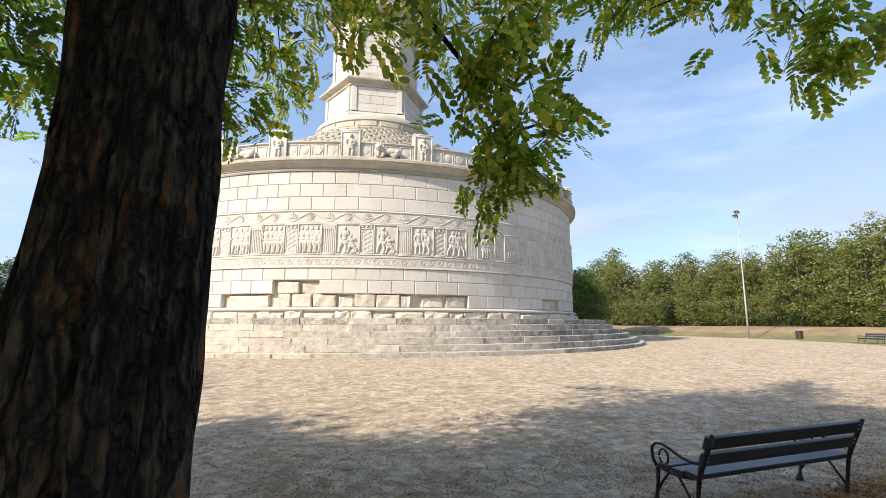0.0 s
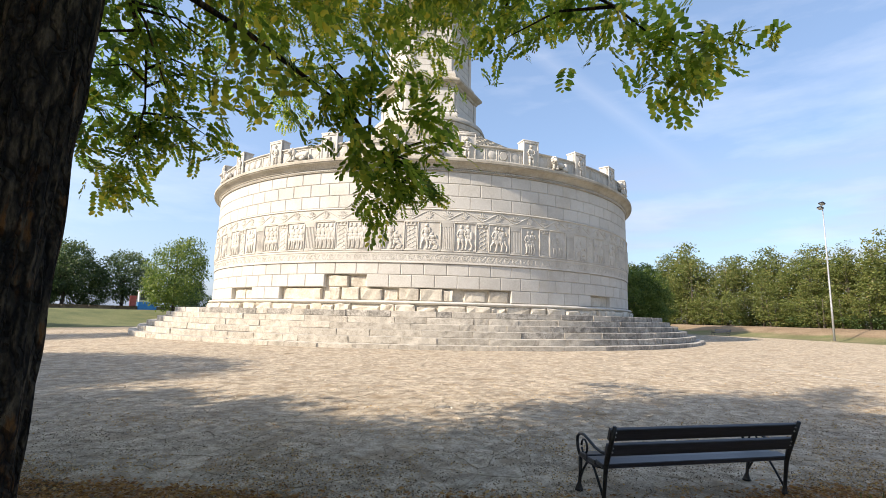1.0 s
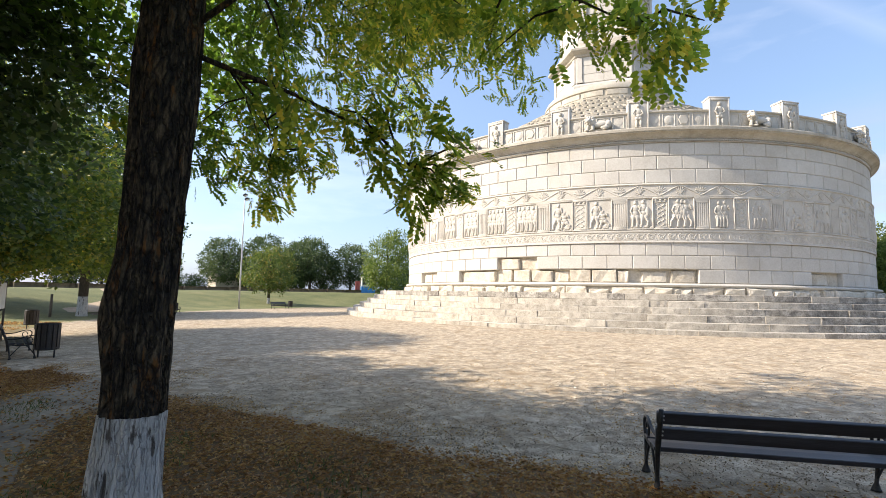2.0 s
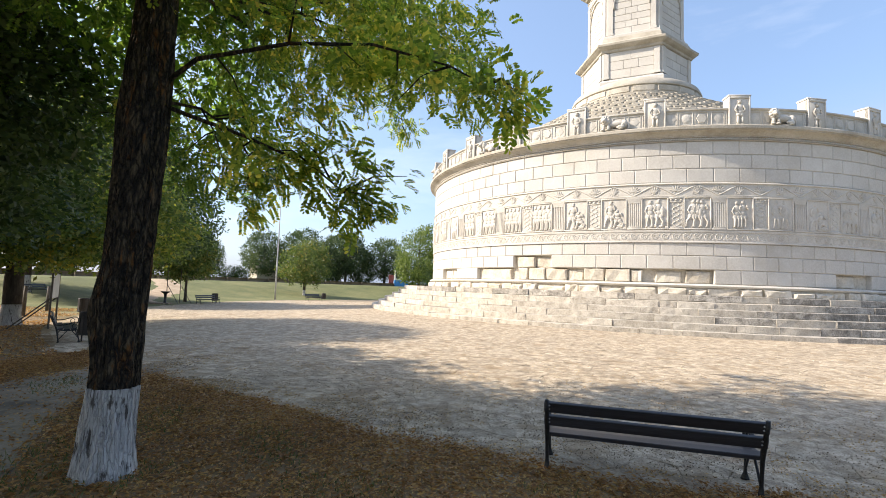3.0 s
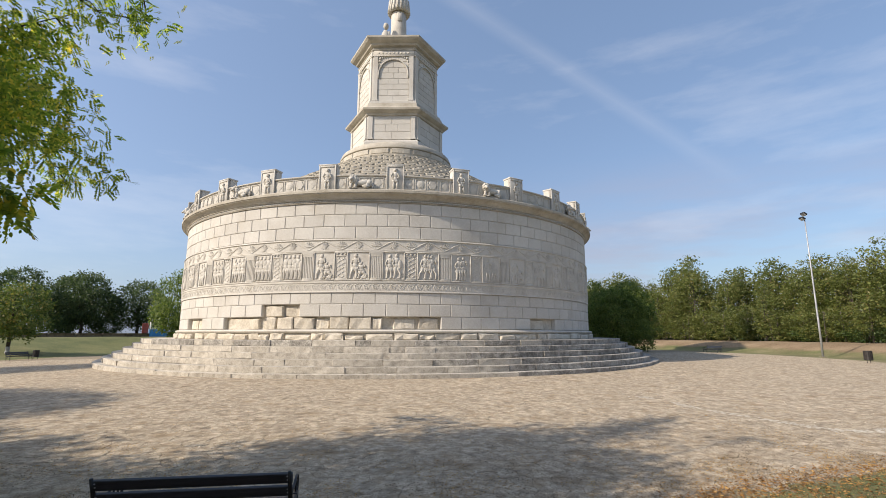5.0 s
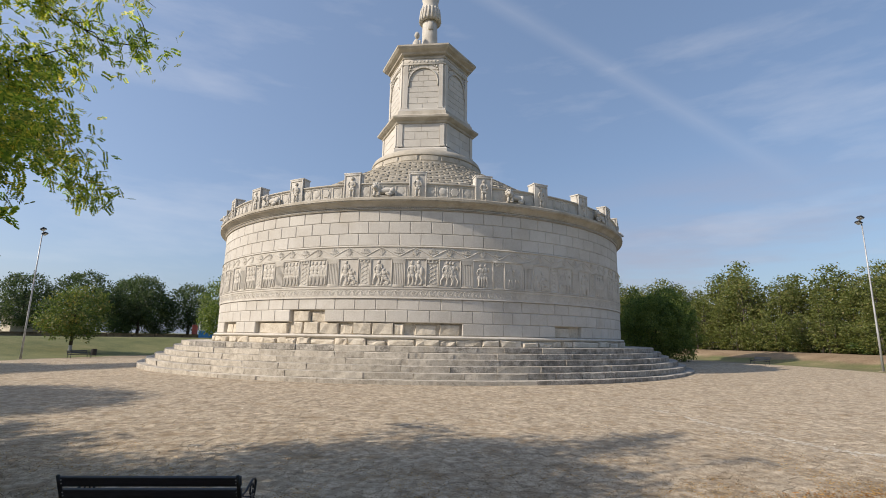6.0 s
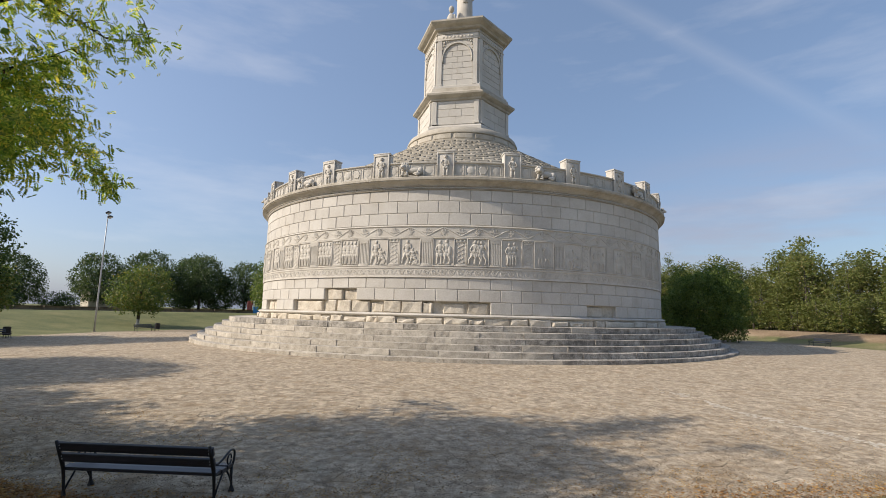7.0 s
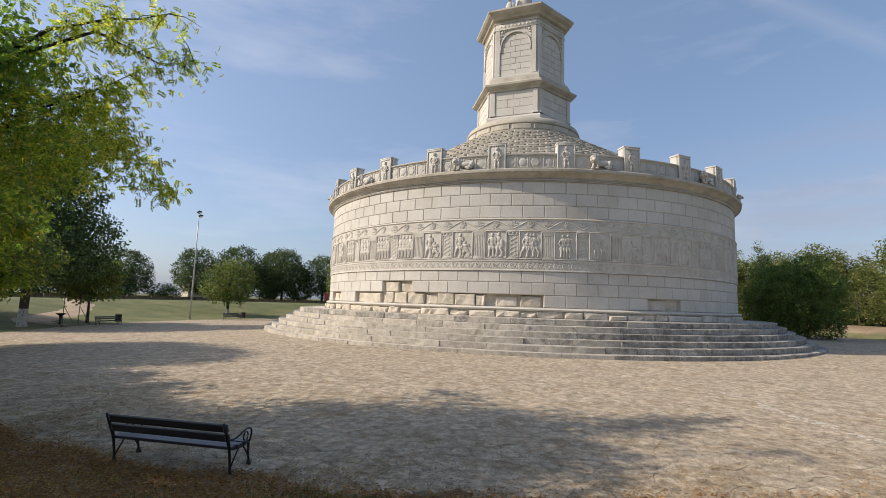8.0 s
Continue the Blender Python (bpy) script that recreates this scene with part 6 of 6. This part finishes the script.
# unseen tree, added to cast the shade that lies on path and paving
unseen_shade_tree = build_tree("linden_tree", "unseen olive-green tree added for shade and to hold back sky light", 25, 9.0, 2.4, 0.22,
                        [(0, 0, 5.6, 3.2, 2.6, 1.7), (1.0, 0.8, 6.6, 2.2, 2.0, 1.3), (-1.6, -0.8, 5.4, 2.4, 2.2, 1.5), (2.2, -1.2, 6.2, 1.8, 1.6, 1.2)],
                        640, 18, 0.30, 0.32, OLIVE_LEAF, "plaza trees")
unseen_shade_tree.matrix_basis = pose(-13.0, -40.2, on_ground(-13.0, -40.2), 0, 0, 0)

# more unseen trees, added behind the camera to cut sky light on the ground
for x, y, turn, s in ((-13.5, -48.5, 20, 1.0), (-4.0, -49.0, 140, 1.2), (6.0, -48.0, 260, 1.2), (-20.0, -46.0, 40, 1.3), (-9.0, -45.5, 310, 1.1), (1.0, -46.5, 70, 1.15), (12.0, -46.0, 190, 1.2)):
    copy_thing(unseen_shade_tree, pose(x, y, on_ground(x, y), 0, 0, turn) @ Matrix.Diagonal((s, s, s, 1)))
# unseen trees added at the left to fill out the shade on the paving
copy_thing(unseen_shade_tree, pose(-27.5, -31.0, on_ground(-27.5, -31.0), 0, 0, 110) @ Matrix.Diagonal((1.35, 1.35, 1.35, 1)))
copy_thing(unseen_shade_tree, pose(-22.2, -32.4, on_ground(-22.2, -32.4), 0, 0, 300) @ Matrix.Diagonal((1.15, 1.15, 1.15, 1)))
copy_thing(unseen_shade_tree, pose(-18.0, -38.0, on_ground(-18.0, -38.0), 0, 0, 70))
copy_thing(unseen_shade_tree, pose(-22.5, -36.5, on_ground(-22.5, -36.5), 0, 0, 200) @ Matrix.Diagonal((1.1, 1.1, 1.05, 1)))

# dark trees on top of the far bank
far = build_tree("far_tree", "large dark green broad-crowned tree on the far bank", 15, 10.0, 1.6, 0.24,
                 [(0, 0, 5.4, 4.4, 4.4, 4.0), (2.0, 1.0, 4.2, 3.0, 3.0, 2.6), (-2.2, -0.8, 4.0, 3.0, 3.0, 2.6), (0.5, 0, 8.0, 2.8, 2.8, 1.9)], 900, 14, 0.32, 0.34, FAR_LEAF, "far bank trees")
far.matrix_basis = pose(-46.0, 43.0, on_ground(-46, 43))
for i, (x, y, s) in enumerate(((-40.0, 47.5, 0.98), (-52.5, 38.5, 1.0), (-57.0, 33.5, 0.85), (-66.0, 19.5, 0.80), (-63.0, 25.5, 0.78), (-72.0, 12.0, 0.9), (-34.0, 57.0, 0.75), (-50.0, 47.0, 1.0), (-78.0, 2.0, 0.95))):
    copy_thing(far, pose(x, y, on_ground(x, y) - 0.1, 0, 0, 63 * i) @ Matrix.Diagonal((s, s, s * (0.95 + 0.06 * (i % 3)), 1)))
side_tree = build_tree("round_tree", "broad fresh green tree beside the monument", 16, 8.6, 1.2, 0.2,
                       [(0, 0, 4.2, 3.6, 3.6, 3.4), (1.2, 0.8, 6.2, 2.2, 2.2, 2.0), (-1.2, 0, 3.0, 2.6, 2.6, 2.0)], 700, 15, 0.32, 0.28, BUSH_LEAF, "far bank trees")
side_tree.matrix_basis = pose(-28.0, 32.8, on_ground(-28.0, 32.8)) @ Matrix.Diagonal((1.0, 1.0, 1.32, 1))
hedge = build_tree("shrub", "low dark shrub on the far bank", 17, 2.6, 0.3, 0.06, [(0, 0, 1.3, 2.4, 1.6, 1.2), (1.6, 0.2, 1.0, 1.6, 1.4, 0.9)], 200, 14, 0.25, 0.24, MAPLE, "far shrubs", limb_n=5, stems=3)
hedge.matrix_basis = pose(-54.0, 36.0, on_ground(-54, 36))
for i, (x, y) in enumerate(((-59.5, 28.5), (-62.0, 22.0), (-48.0, 41.0), (-43.5, 45.0), (-30.5, 53.0), (-66.5, 16.0), (-70, 8.5))):
    copy_thing(hedge, pose(x, y, on_ground(x, y) - 0.05, 0, 0, 50 * i) @ Matrix.Diagonal((1.1, 1.1, 1 + 0.15 * (i % 3), 1)))

# broad bush at the foot of the steps
rnd = random.Random(64)
bush_lobes = [(0, 0, 2.9, 3.0, 2.9, 2.9)]
for k in range(80):
    a, up = k * 2.39996, -0.75 + 1.7 * k / 79
    side, reach = math.sqrt(max(0.0, 1 - up * up)), rnd.uniform(0.84, 1.2)
    f = rnd.uniform(0.55, 1.15)
    bush_lobes.append((3.25 * side * math.cos(a) * reach, 3.1 * side * math.sin(a) * reach, 3.15 + 3.3 * up * reach, 0.78 * f, 0.78 * f, 0.72 * f))
bush = build_tree("broad_bush", "broad dense dark green bush reaching down to the ground", 18, 7.2, 0.5, 0.14, bush_lobes,
                  2600, 17, 0.17, 0.19, BUSH_LEAF, "", category="bush", stems=4)
bush.matrix_basis = pose(22.0, 5.4, on_ground(22.0, 5.4)) @ Matrix.Diagonal((0.9, 0.9, 0.96, 1))

# the wood behind the dry bank
wood = [build_tree("woodland_tree", "slender green woodland tree in a dense row", 21, 8.6, 1.4, 0.13,
                   [(0, 0, 4.4, 2.2, 2.2, 3.2), (0.4, 0.3, 6.6, 1.4, 1.4, 1.8), (-0.6, 0.4, 2.8, 1.8, 1.8, 1.6)], 270, 14, 0.21, 0.225, WOOD_LEAF, "wood behind the bank", limb_n=7),
        build_tree("woodland_tree", "slender green woodland tree in a dense row", 22, 9.6, 1.8, 0.13,
                   [(0, 0, 4.6, 1.9, 1.9, 3.0), (0.2, 0, 7.4, 1.1, 1.1, 2.0), (0.5, -0.4, 3.0, 1.8, 1.8, 1.6)], 260, 14, 0.20, 0.225, WOOD_LEAF, "wood behind the bank", limb_n=7),
        build_tree("poplar_tree", "tall open-crowned poplar rising over the wood", 23, 11.8, 2.4, 0.14,
                   [(0, 0, 5.4, 1.6, 1.6, 3.2), (0.1, 0, 9.6, 0.60, 0.60, 2.0), (0.0, 0.1, 8.4, 1.0, 1.0, 1.9), (0.3, 0.3, 7.6, 1.3, 1.3, 1.6)], 290, 14, 0.18, 0.20, WOOD_LEAF, "wood behind the bank", limb_n=8),
        build_tree("woodland_tree", "low bushy tree at the edge of the wood", 24, 5.4, 0.5, 0.10,
                   [(0, 0, 2.6, 2.0, 2.0, 2.3), (0.7, 0.2, 1.6, 1.6, 1.6, 1.3)], 210, 14, 0.20, 0.22, WOOD_LEAF, "wood behind the bank", limb_n=6, stems=2)]
wood.append(build_tree("woodland_tree", "slender green woodland tree deep in the wood", 26, 10.4, 2.0, 0.13,
                       [(0, 0, 5.4, 2.0, 2.0, 3.6), (0.2, 0, 8.2, 1.2, 1.2, 2.2)], 190, 12, 0.34, 0.34, WOOD_LEAF, "wood behind the bank", limb_n=6))
wood.append(build_tree("woodland_shrub", "dark leafy shrub under the edge of the wood", 27, 3.0, 0.3, 0.06,
                       [(0, 0, 1.3, 2.1, 2.1, 1.2), (0.9, 0.2, 1.0, 1.4, 1.4, 0.9)], 110, 13, 0.24, 0.24, MAPLE, "wood behind the bank", limb_n=4, stems=2))
rnd = random.Random(31)
for row, (r, mix) in enumerate(((45.6, (3, 3, 0, 1)), (46.6, (5, 5, 5)), (47.4, (0, 1, 3, 3)), (49.4, (0, 1, 2, 4)), (52.2, (2, 4, 4, 1)), (55.5, (4, 2, 4, 4)))):
    a = -32.0 + row * 1.1
    while a < 62.0:
        kind = wood[rnd.choice(mix)]
        rr = r + rnd.uniform(-0.7, 0.7)
        x, y = rr * math.cos(radians(a)), rr * math.sin(radians(a))
        s = rnd.uniform(0.78, 1.06) * (0.76 + 0.11 * smooth01((a + 30) / 25))
        m = pose(x, y, on_ground(x, y) - 0.1, 0, 0, rnd.uniform(0, 360)) @ Matrix.Diagonal((s * 1.3, s * 1.3, s * rnd.uniform(1.0, 1.3), 1))
        if kind.location.length < 0.001:
            kind.matrix_basis = m
        else:
            copy_thing(kind, m)
        a += rnd.uniform(2.2, 3.6) * (1.0 if row < 2 else 1.04)
# ---- paving slabs, path, fallen leaves and grass ----
def clip_cell(poly, p, q):
    """Keeps the part of poly that lies nearer to p than to q."""
    mx, my, nx, ny = (p[0] + q[0]) / 2, (p[1] + q[1]) / 2, q[0] - p[0], q[1] - p[1]
    out = []
    for i in range(len(poly)):
        a, b2 = poly[i], poly[(i + 1) % len(poly)]
        da, db = (a[0] - mx) * nx + (a[1] - my) * ny, (b2[0] - mx) * nx + (b2[1] - my) * ny
        if da <= 0:
            out.append(a)
        if (da < 0) != (db < 0) and da != db:
            t = da / (da - db)
            out.append((a[0] + (b2[0] - a[0]) * t, a[1] + (b2[1] - a[1]) * t))
    return out


def ragged(x, y):
    """Moves a corner a little, the same for all the slabs that meet there."""
    d = noise.noise_vector((x * 6.0, y * 6.0, 3.0))
    return x + 0.05 * d[0], y + 0.05 * d[1]


def paving():
    rnd = random.Random(77)
    step = 0.34
    seeds = {}
    for i in range(-101, 102):
        for j in range(-101, 15):
            x, y = (i + 0.5 * (j % 2) + rnd.uniform(-0.47, 0.47)) * step, (j + rnd.uniform(-0.47, 0.47)) * step
            seeds[(i, j)] = (x, y)
    near, far_v, far_f = [], [], []
    for (i, j), p in seeds.items():
        r = math.hypot(*p)
        if r < 18.9 or r > edge_r(*p) + 0.1 + 0.5 * noise.noise((p[0] * 0.8, p[1] * 0.8, 9)) or p[1] > 5:
            continue
        if noise.noise((p[0] * 1.3, p[1] * 1.3, 21)) + rnd.uniform(-0.3, 0.3) > 0.25 + (edge_r(*p) + 0.1 - r) * 0.8:
            continue
        poly = [(p[0] - 0.7, p[1] - 0.7), (p[0] + 0.7, p[1] - 0.7), (p[0] + 0.7, p[1] + 0.7), (p[0] - 0.7, p[1] + 0.7)]
        for di in range(-2, 3):
            for dj in range(-2, 3):
                if (di or dj) and (i + di, j + dj) in seeds:
                    poly = clip_cell(poly, p, seeds[(i + di, j + dj)])
        if len(poly) < 3:
            continue
        cx, cy = sum(a for a, _ in poly) / len(poly), sum(b2 for _, b2 in poly) / len(poly)
        if cy < -26.5 and -10.5 < cx < 11.0:
            poly = [ragged(a[0] + (b2[0] - a[0]) * k / 3, a[1] + (b2[1] - a[1]) * k / 3) for a, b2 in zip(poly, poly[1:] + poly[:1]) for k in range(3)]
        gz = rnd.uniform(-0.003, 0.003)
        tx, ty = rnd.uniform(-0.011, 0.011), rnd.uniform(-0.011, 0.011)
        top, rim, low = [], [], []
        for x, y in poly:
            d = math.hypot(x - cx, y - cy) + 1e-6
            for ring, cut, dz in ((top, 0.011, 0.0), (rim, 0.003, -0.005), (low, 0.003, -0.012)):
                f = max(0.2, 1 - cut / d)
                xx, yy = cx + (x - cx) * f, cy + (y - cy) * f
                ring.append((xx, yy, ground_z(xx, yy) + gz + dz + (xx - cx) * tx + (yy - cy) * ty))
        n = len(top)
        verts = top + rim + low
        faces = [tuple(range(n))] + [(n + k, n + (k + 1) % n, (k + 1) % n, k) for k in range(n)] + [(2 * n + k, 2 * n + (k + 1) % n, n + (k + 1) % n, n + k) for k in range(n)]
        if -8.0 < cx < 3.5 and cy < -28.2 and len(near) < 300:
            near.append((verts, faces, (cx, cy)))
        else:
            o = len(far_v)
            far_v += verts[:2 * n]
            far_f += [tuple(o + k for k in f) for f in faces[:n + 1]]
    for verts, faces, (cx, cy) in near:
        quads_object("paving_slab", verts, faces, PAVE, pavement)
    tagged(quads_object("paving_slabs", far_v, far_f, PAVE_FAR, pavement), kind="stuff")


def island_paving():
    """The same stone with a tone for each slab of one mesh."""
    m = PAVE.copy()
    m.name = "worn_paving_stone_wide"
    nodes, links = m.node_tree.nodes, m.node_tree.links
    for n in list(nodes):
        if n.bl_idname == "ShaderNodeObjectInfo":
            target = n.outputs["Random"].links[0].to_socket
            geo = nodes.new("ShaderNodeNewGeometry")
            links.new(geo.outputs["Random Per Island"], target)
            nodes.remove(n)
    return m


PAVE_FAR = island_paving()
paving()

# worn chalk-pale line across the paving: broken dabs along a bend
bm = bmesh.new()
arc = [(6.3, -23.6), (6.7, -25.2), (6.9, -26.3), (7.3, -27.6), (7.7, -28.6), (8.1, -29.3), (8.8, -29.5), (10.0, -29.2), (11.3, -28.6)]
rnd = random.Random(64)
for p, q in zip(arc, arc[1:]):
    n = int(math.hypot(q[0] - p[0], q[1] - p[1]) / 0.014)
    for i in range(n):
        f = (i + rnd.random()) / n
        x, y = p[0] + (q[0] - p[0]) * f + rnd.gauss(0, 0.09), p[1] + (q[1] - p[1]) * f + rnd.gauss(0, 0.09)
        if noise.noise((x * 1.6, y * 1.6, 2)) < -0.22:
            continue
        a0, size = rnd.uniform(0, 6.28), rnd.uniform(0.02, 0.06)
        bm.faces.new([bm.verts.new((x + size * rnd.uniform(0.6, 1.1) * math.cos(a0 + k * 1.257), y + size * rnd.uniform(0.6, 1.1) * math.sin(a0 + k * 1.257), ground_z(x, y) + 0.004 + 0.002 * rnd.random())) for k in range(5)])
tagged(finish("pale_line", bm, CHALK), "worn broken pale line on the paving", "marking", kind="structure")

# concrete path past the locust
bm = bmesh.new()
line = [(-8.5, -34.9), (-9.7, -33.8), (-10.45, -32.9), (-11.0, -31.6), (-11.3, -30.7)]
edge = [(-12.4, -37.9), (-12.6, -35.2), (-12.4, -33.0), (-12.6, -31.2), (-12.9, -30.2)]
first = [(-6.9, -37.9)] + line
second = [(-11.4, -40.2)] + edge
tops = []
for (ax, ay), (bx, by) in zip(first, second):
    row = []
    for k in range(5):
        f = k / 4
        x, y = ax + (bx - ax) * f, ay + (by - ay) * f
        row.append(bm.verts.new((x, y, ground_z(x, y) + 0.012)))
    tops.append(row)
for p, q in zip(tops, tops[1:]):
    for k in range(4):
        bm.faces.new((p[k], q[k], q[k + 1], p[k + 1]))
ext = bmesh.ops.extrude_face_region(bm, geom=bm.faces[:])
bmesh.ops.translate(bm, verts=[v for v in ext["geom"] if isinstance(v, bmesh.types.BMVert)], vec=(0, 0, -0.12))
bmesh.ops.recalc_face_normals(bm, faces=bm.faces[:])
path_ob = finish("path", bm, CONCRETE)
tagged(path_ob, "old grey concrete path strewn with leaves", "path", kind="structure")


def scatter(name, label, category, seed, n, place, size, flat, material, aspect=0.55, lift=0.006):
    rng = np.random.default_rng(seed)
    pts = place(rng, n)
    z = np.array([ground_z(x, y) for x, y in pts])
    c = np.column_stack([pts, z + lift + rng.random(len(pts)) * 0.012])
    d = rng.normal(size=c.shape) * np.array([1, 1, flat])
    ob = mesh_of_quads(name, leaf_cloud(rng, c, size * rng.uniform(0.5, 1.4, len(c)), d, 0.5, aspect), material, None)
    return tagged(ob, label, category, kind="stuff")


def on_path(x, y):
    """True where a place lies on the concrete path."""
    lo = np.interp(-y, [-q for _, q in second[::-1]], [p for p, _ in second[::-1]])
    hi = np.interp(-y, [-q for _, q in first[::-1]], [p for p, _ in first[::-1]])
    return (x > lo) & (x < hi)


def litter_place(rng, n):
    """Thick along the grass edge by the locust, thinning out over the paving."""
    x = rng.uniform(-14.5, 9.0, n * 3)
    depth = rng.random(n * 3) ** 1.25
    edge_y = np.array([-math.sqrt(max(0.0, edge_r(a, -31.0) ** 2 - a * a)) for a in x])
    wave = np.array([noise.noise((a * 0.7, 3, 1)) + 0.5 * noise.noise((a * 2.6, 1, 7)) for a in x])
    y = edge_y + 0.18 - depth * 4.1 + rng.normal(size=n * 3) * 0.09 + 0.30 * wave + rng.exponential(0.07, n * 3)
    keep = rng.random(n * 3) < np.where(x > -1.5, np.exp(-(x + 1.5) / 4.5), 1.0) * np.where(on_path(x + rng.normal(size=n * 3) * 0.22, y), 0.10, 1.0)
    return np.column_stack([x, y])[keep][:n]


def litter_thin(rng, n):
    x = rng.uniform(-15, 9, n)
    y = -np.sqrt(np.maximum(0, PLAZA_R ** 2 - x ** 2)) + 0.2 + rng.exponential(1.9, n)
    c = np.array([noise.noise((a * 0.9, b2 * 0.9, 5)) + 0.5 * noise.noise((a * 3, b2 * 3, 8)) for a, b2 in zip(x, y)])
    return np.column_stack([x, y])[c + rng.normal(size=n) * 0.10 > 0.12]


def shade_mould_place(rng, n):
    """Crumbled leaves and soil trodden in from the edge, in clumps; they also paint the shade darker."""
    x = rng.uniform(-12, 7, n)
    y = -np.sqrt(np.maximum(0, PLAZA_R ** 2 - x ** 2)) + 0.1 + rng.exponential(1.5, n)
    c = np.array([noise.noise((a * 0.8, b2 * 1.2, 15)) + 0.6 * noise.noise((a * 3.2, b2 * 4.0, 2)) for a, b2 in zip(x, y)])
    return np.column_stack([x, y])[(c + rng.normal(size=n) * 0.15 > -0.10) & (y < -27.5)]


def litter_left(rng, n):
    a, r = np.radians(rng.uniform(-149, -110, n)), rng.uniform(33.5, 38.5, n)
    x, y = r * np.cos(a), r * np.sin(a)
    return np.column_stack([x, y])[(rng.random(n) < 0.10) | ~on_path(x + rng.normal(size=n) * 0.22, y)]


# bare trodden track up the grass bank
bm = bmesh.new()
track, prev = [(-35.6, -9.6), (-37.5, -8.4), (-39.3, -5.6), (-41.5, -1.6), (-45.0, 2.2), (-49.5, 5.4)], None
for i in range(41):
    f = i / 40 * (len(track) - 1.001)
    k = int(f)
    (ax, ay), (bx, by) = track[k], track[k + 1]
    x, y, d = ax + (bx - ax) * (f - k), ay + (by - ay) * (f - k), math.hypot(bx - ax, by - ay)
    nx, ny = (by - ay) / d, -(bx - ax) / d
    row = []
    for j in range(4):
        w = (j - 1.5) * 0.8 * (1 + 0.3 * noise.noise((i * 0.4, j, 3)))
        row.append(bm.verts.new((x + nx * w, y + ny * w, ground_z(x + nx * w, y + ny * w) + (0.06 if j in (1, 2) else 0.0))))
    if prev:
        for j in range(3):
            bm.faces.new((prev[j], prev[j + 1], row[j + 1], row[j]))
    prev = row
tagged(finish("dirt_path", bm, TRACK, None, "", True), "bare pale trodden track up the grass bank", "path", kind="structure")

scatter("fallen_leaves", "thick brown and rusty fallen leaves under the locust", "fallen leaves", 91, 100000, litter_place, 0.046, 0.14, LITTER, 0.36, 0.016)
scatter("fallen_leaves", "scattered yellow-brown leaves on the paving", "fallen leaves", 92, 52000, litter_thin, 0.022, 0.12, DRY_LEAF)
# the crumbs also darken the paving where the locust shades it
scatter("shade_leaf_mould", "crumbled leaves and soil on the paving, spread to deepen the shade too", "leaf mould", 97, 70000, shade_mould_place, 0.015, 0.08, SHADE_MOULD, 0.8, 0.001)
scatter("fallen_leaves", "brown fallen leaves on earth by the plaza's edge", "fallen leaves", 93, 22000, litter_left, 0.060, 0.15, LITTER)


def chip_place(rng, n):
    a, r = np.radians(rng.uniform(-112, -66, n)), rng.uniform(22.0, 33.6, n)
    return np.column_stack([r * np.cos(a), r * np.sin(a)])


scatter("stone_chips", "small pale stone chips strewn on the paving", "stone chips", 94, 700, chip_place, 0.032, 0.15, CHALK, 0.7, 0.012)


def grass_place(rng, n):
    x = rng.uniform(-2.0, 9.5, n * 2)
    y = -np.sqrt(np.maximum(0, PLAZA_R ** 2 - x ** 2)) - 0.05 - rng.random(n * 2) ** 1.3 * 3.0
    keep = rng.random(n * 2) < np.clip((x + 2.2) / 3.0, 0.05, 1)
    return np.column_stack([x, y])[keep][:n]


def blades(name, label, seed, n, place, h):
    rng = np.random.default_rng(seed)
    p = place(rng, n)
    z = np.array([ground_z(x, y) for x, y in p]) - 0.003
    base = np.column_stack([p, z])
    hh = h * rng.uniform(0.4, 1.4, len(p))
    lean = rng.normal(size=(len(p), 2)) * 0.5
    tip = base + np.column_stack([lean * hh[:, None], hh])
    a = rng.uniform(0, np.pi, len(p))
    w = np.column_stack([np.cos(a), np.sin(a), np.zeros(len(p))]) * 0.004
    mid = base * 0.5 + tip * 0.5 + np.column_stack([np.zeros((len(p), 2)), hh * 0.12])
    v = np.stack([base - w, mid + w * 1.1, tip, mid - w * 1.1], axis=1).reshape(-1, 3)
    return tagged(mesh_of_quads(name, v, GRASS, None), label, "grass", kind="stuff")


blades("grass", "short dry green grass beside the plaza", 95, 36000, grass_place, 0.085)


def tuft_place(rng, n):
    x = rng.uniform(-12, 0, n)
    y = -np.sqrt(np.maximum(0, PLAZA_R ** 2 - x ** 2)) - 0.5 - rng.random(n) * 2.6
    c = np.array([noise.noise((a * 1.1, b2 * 1.1, 3)) for a, b2 in zip(x, y)])
    return np.column_stack([x, y])[c > 0.08]


blades("grass", "sparse grass among the fallen leaves", 96, 14000, tuft_place, 0.05)
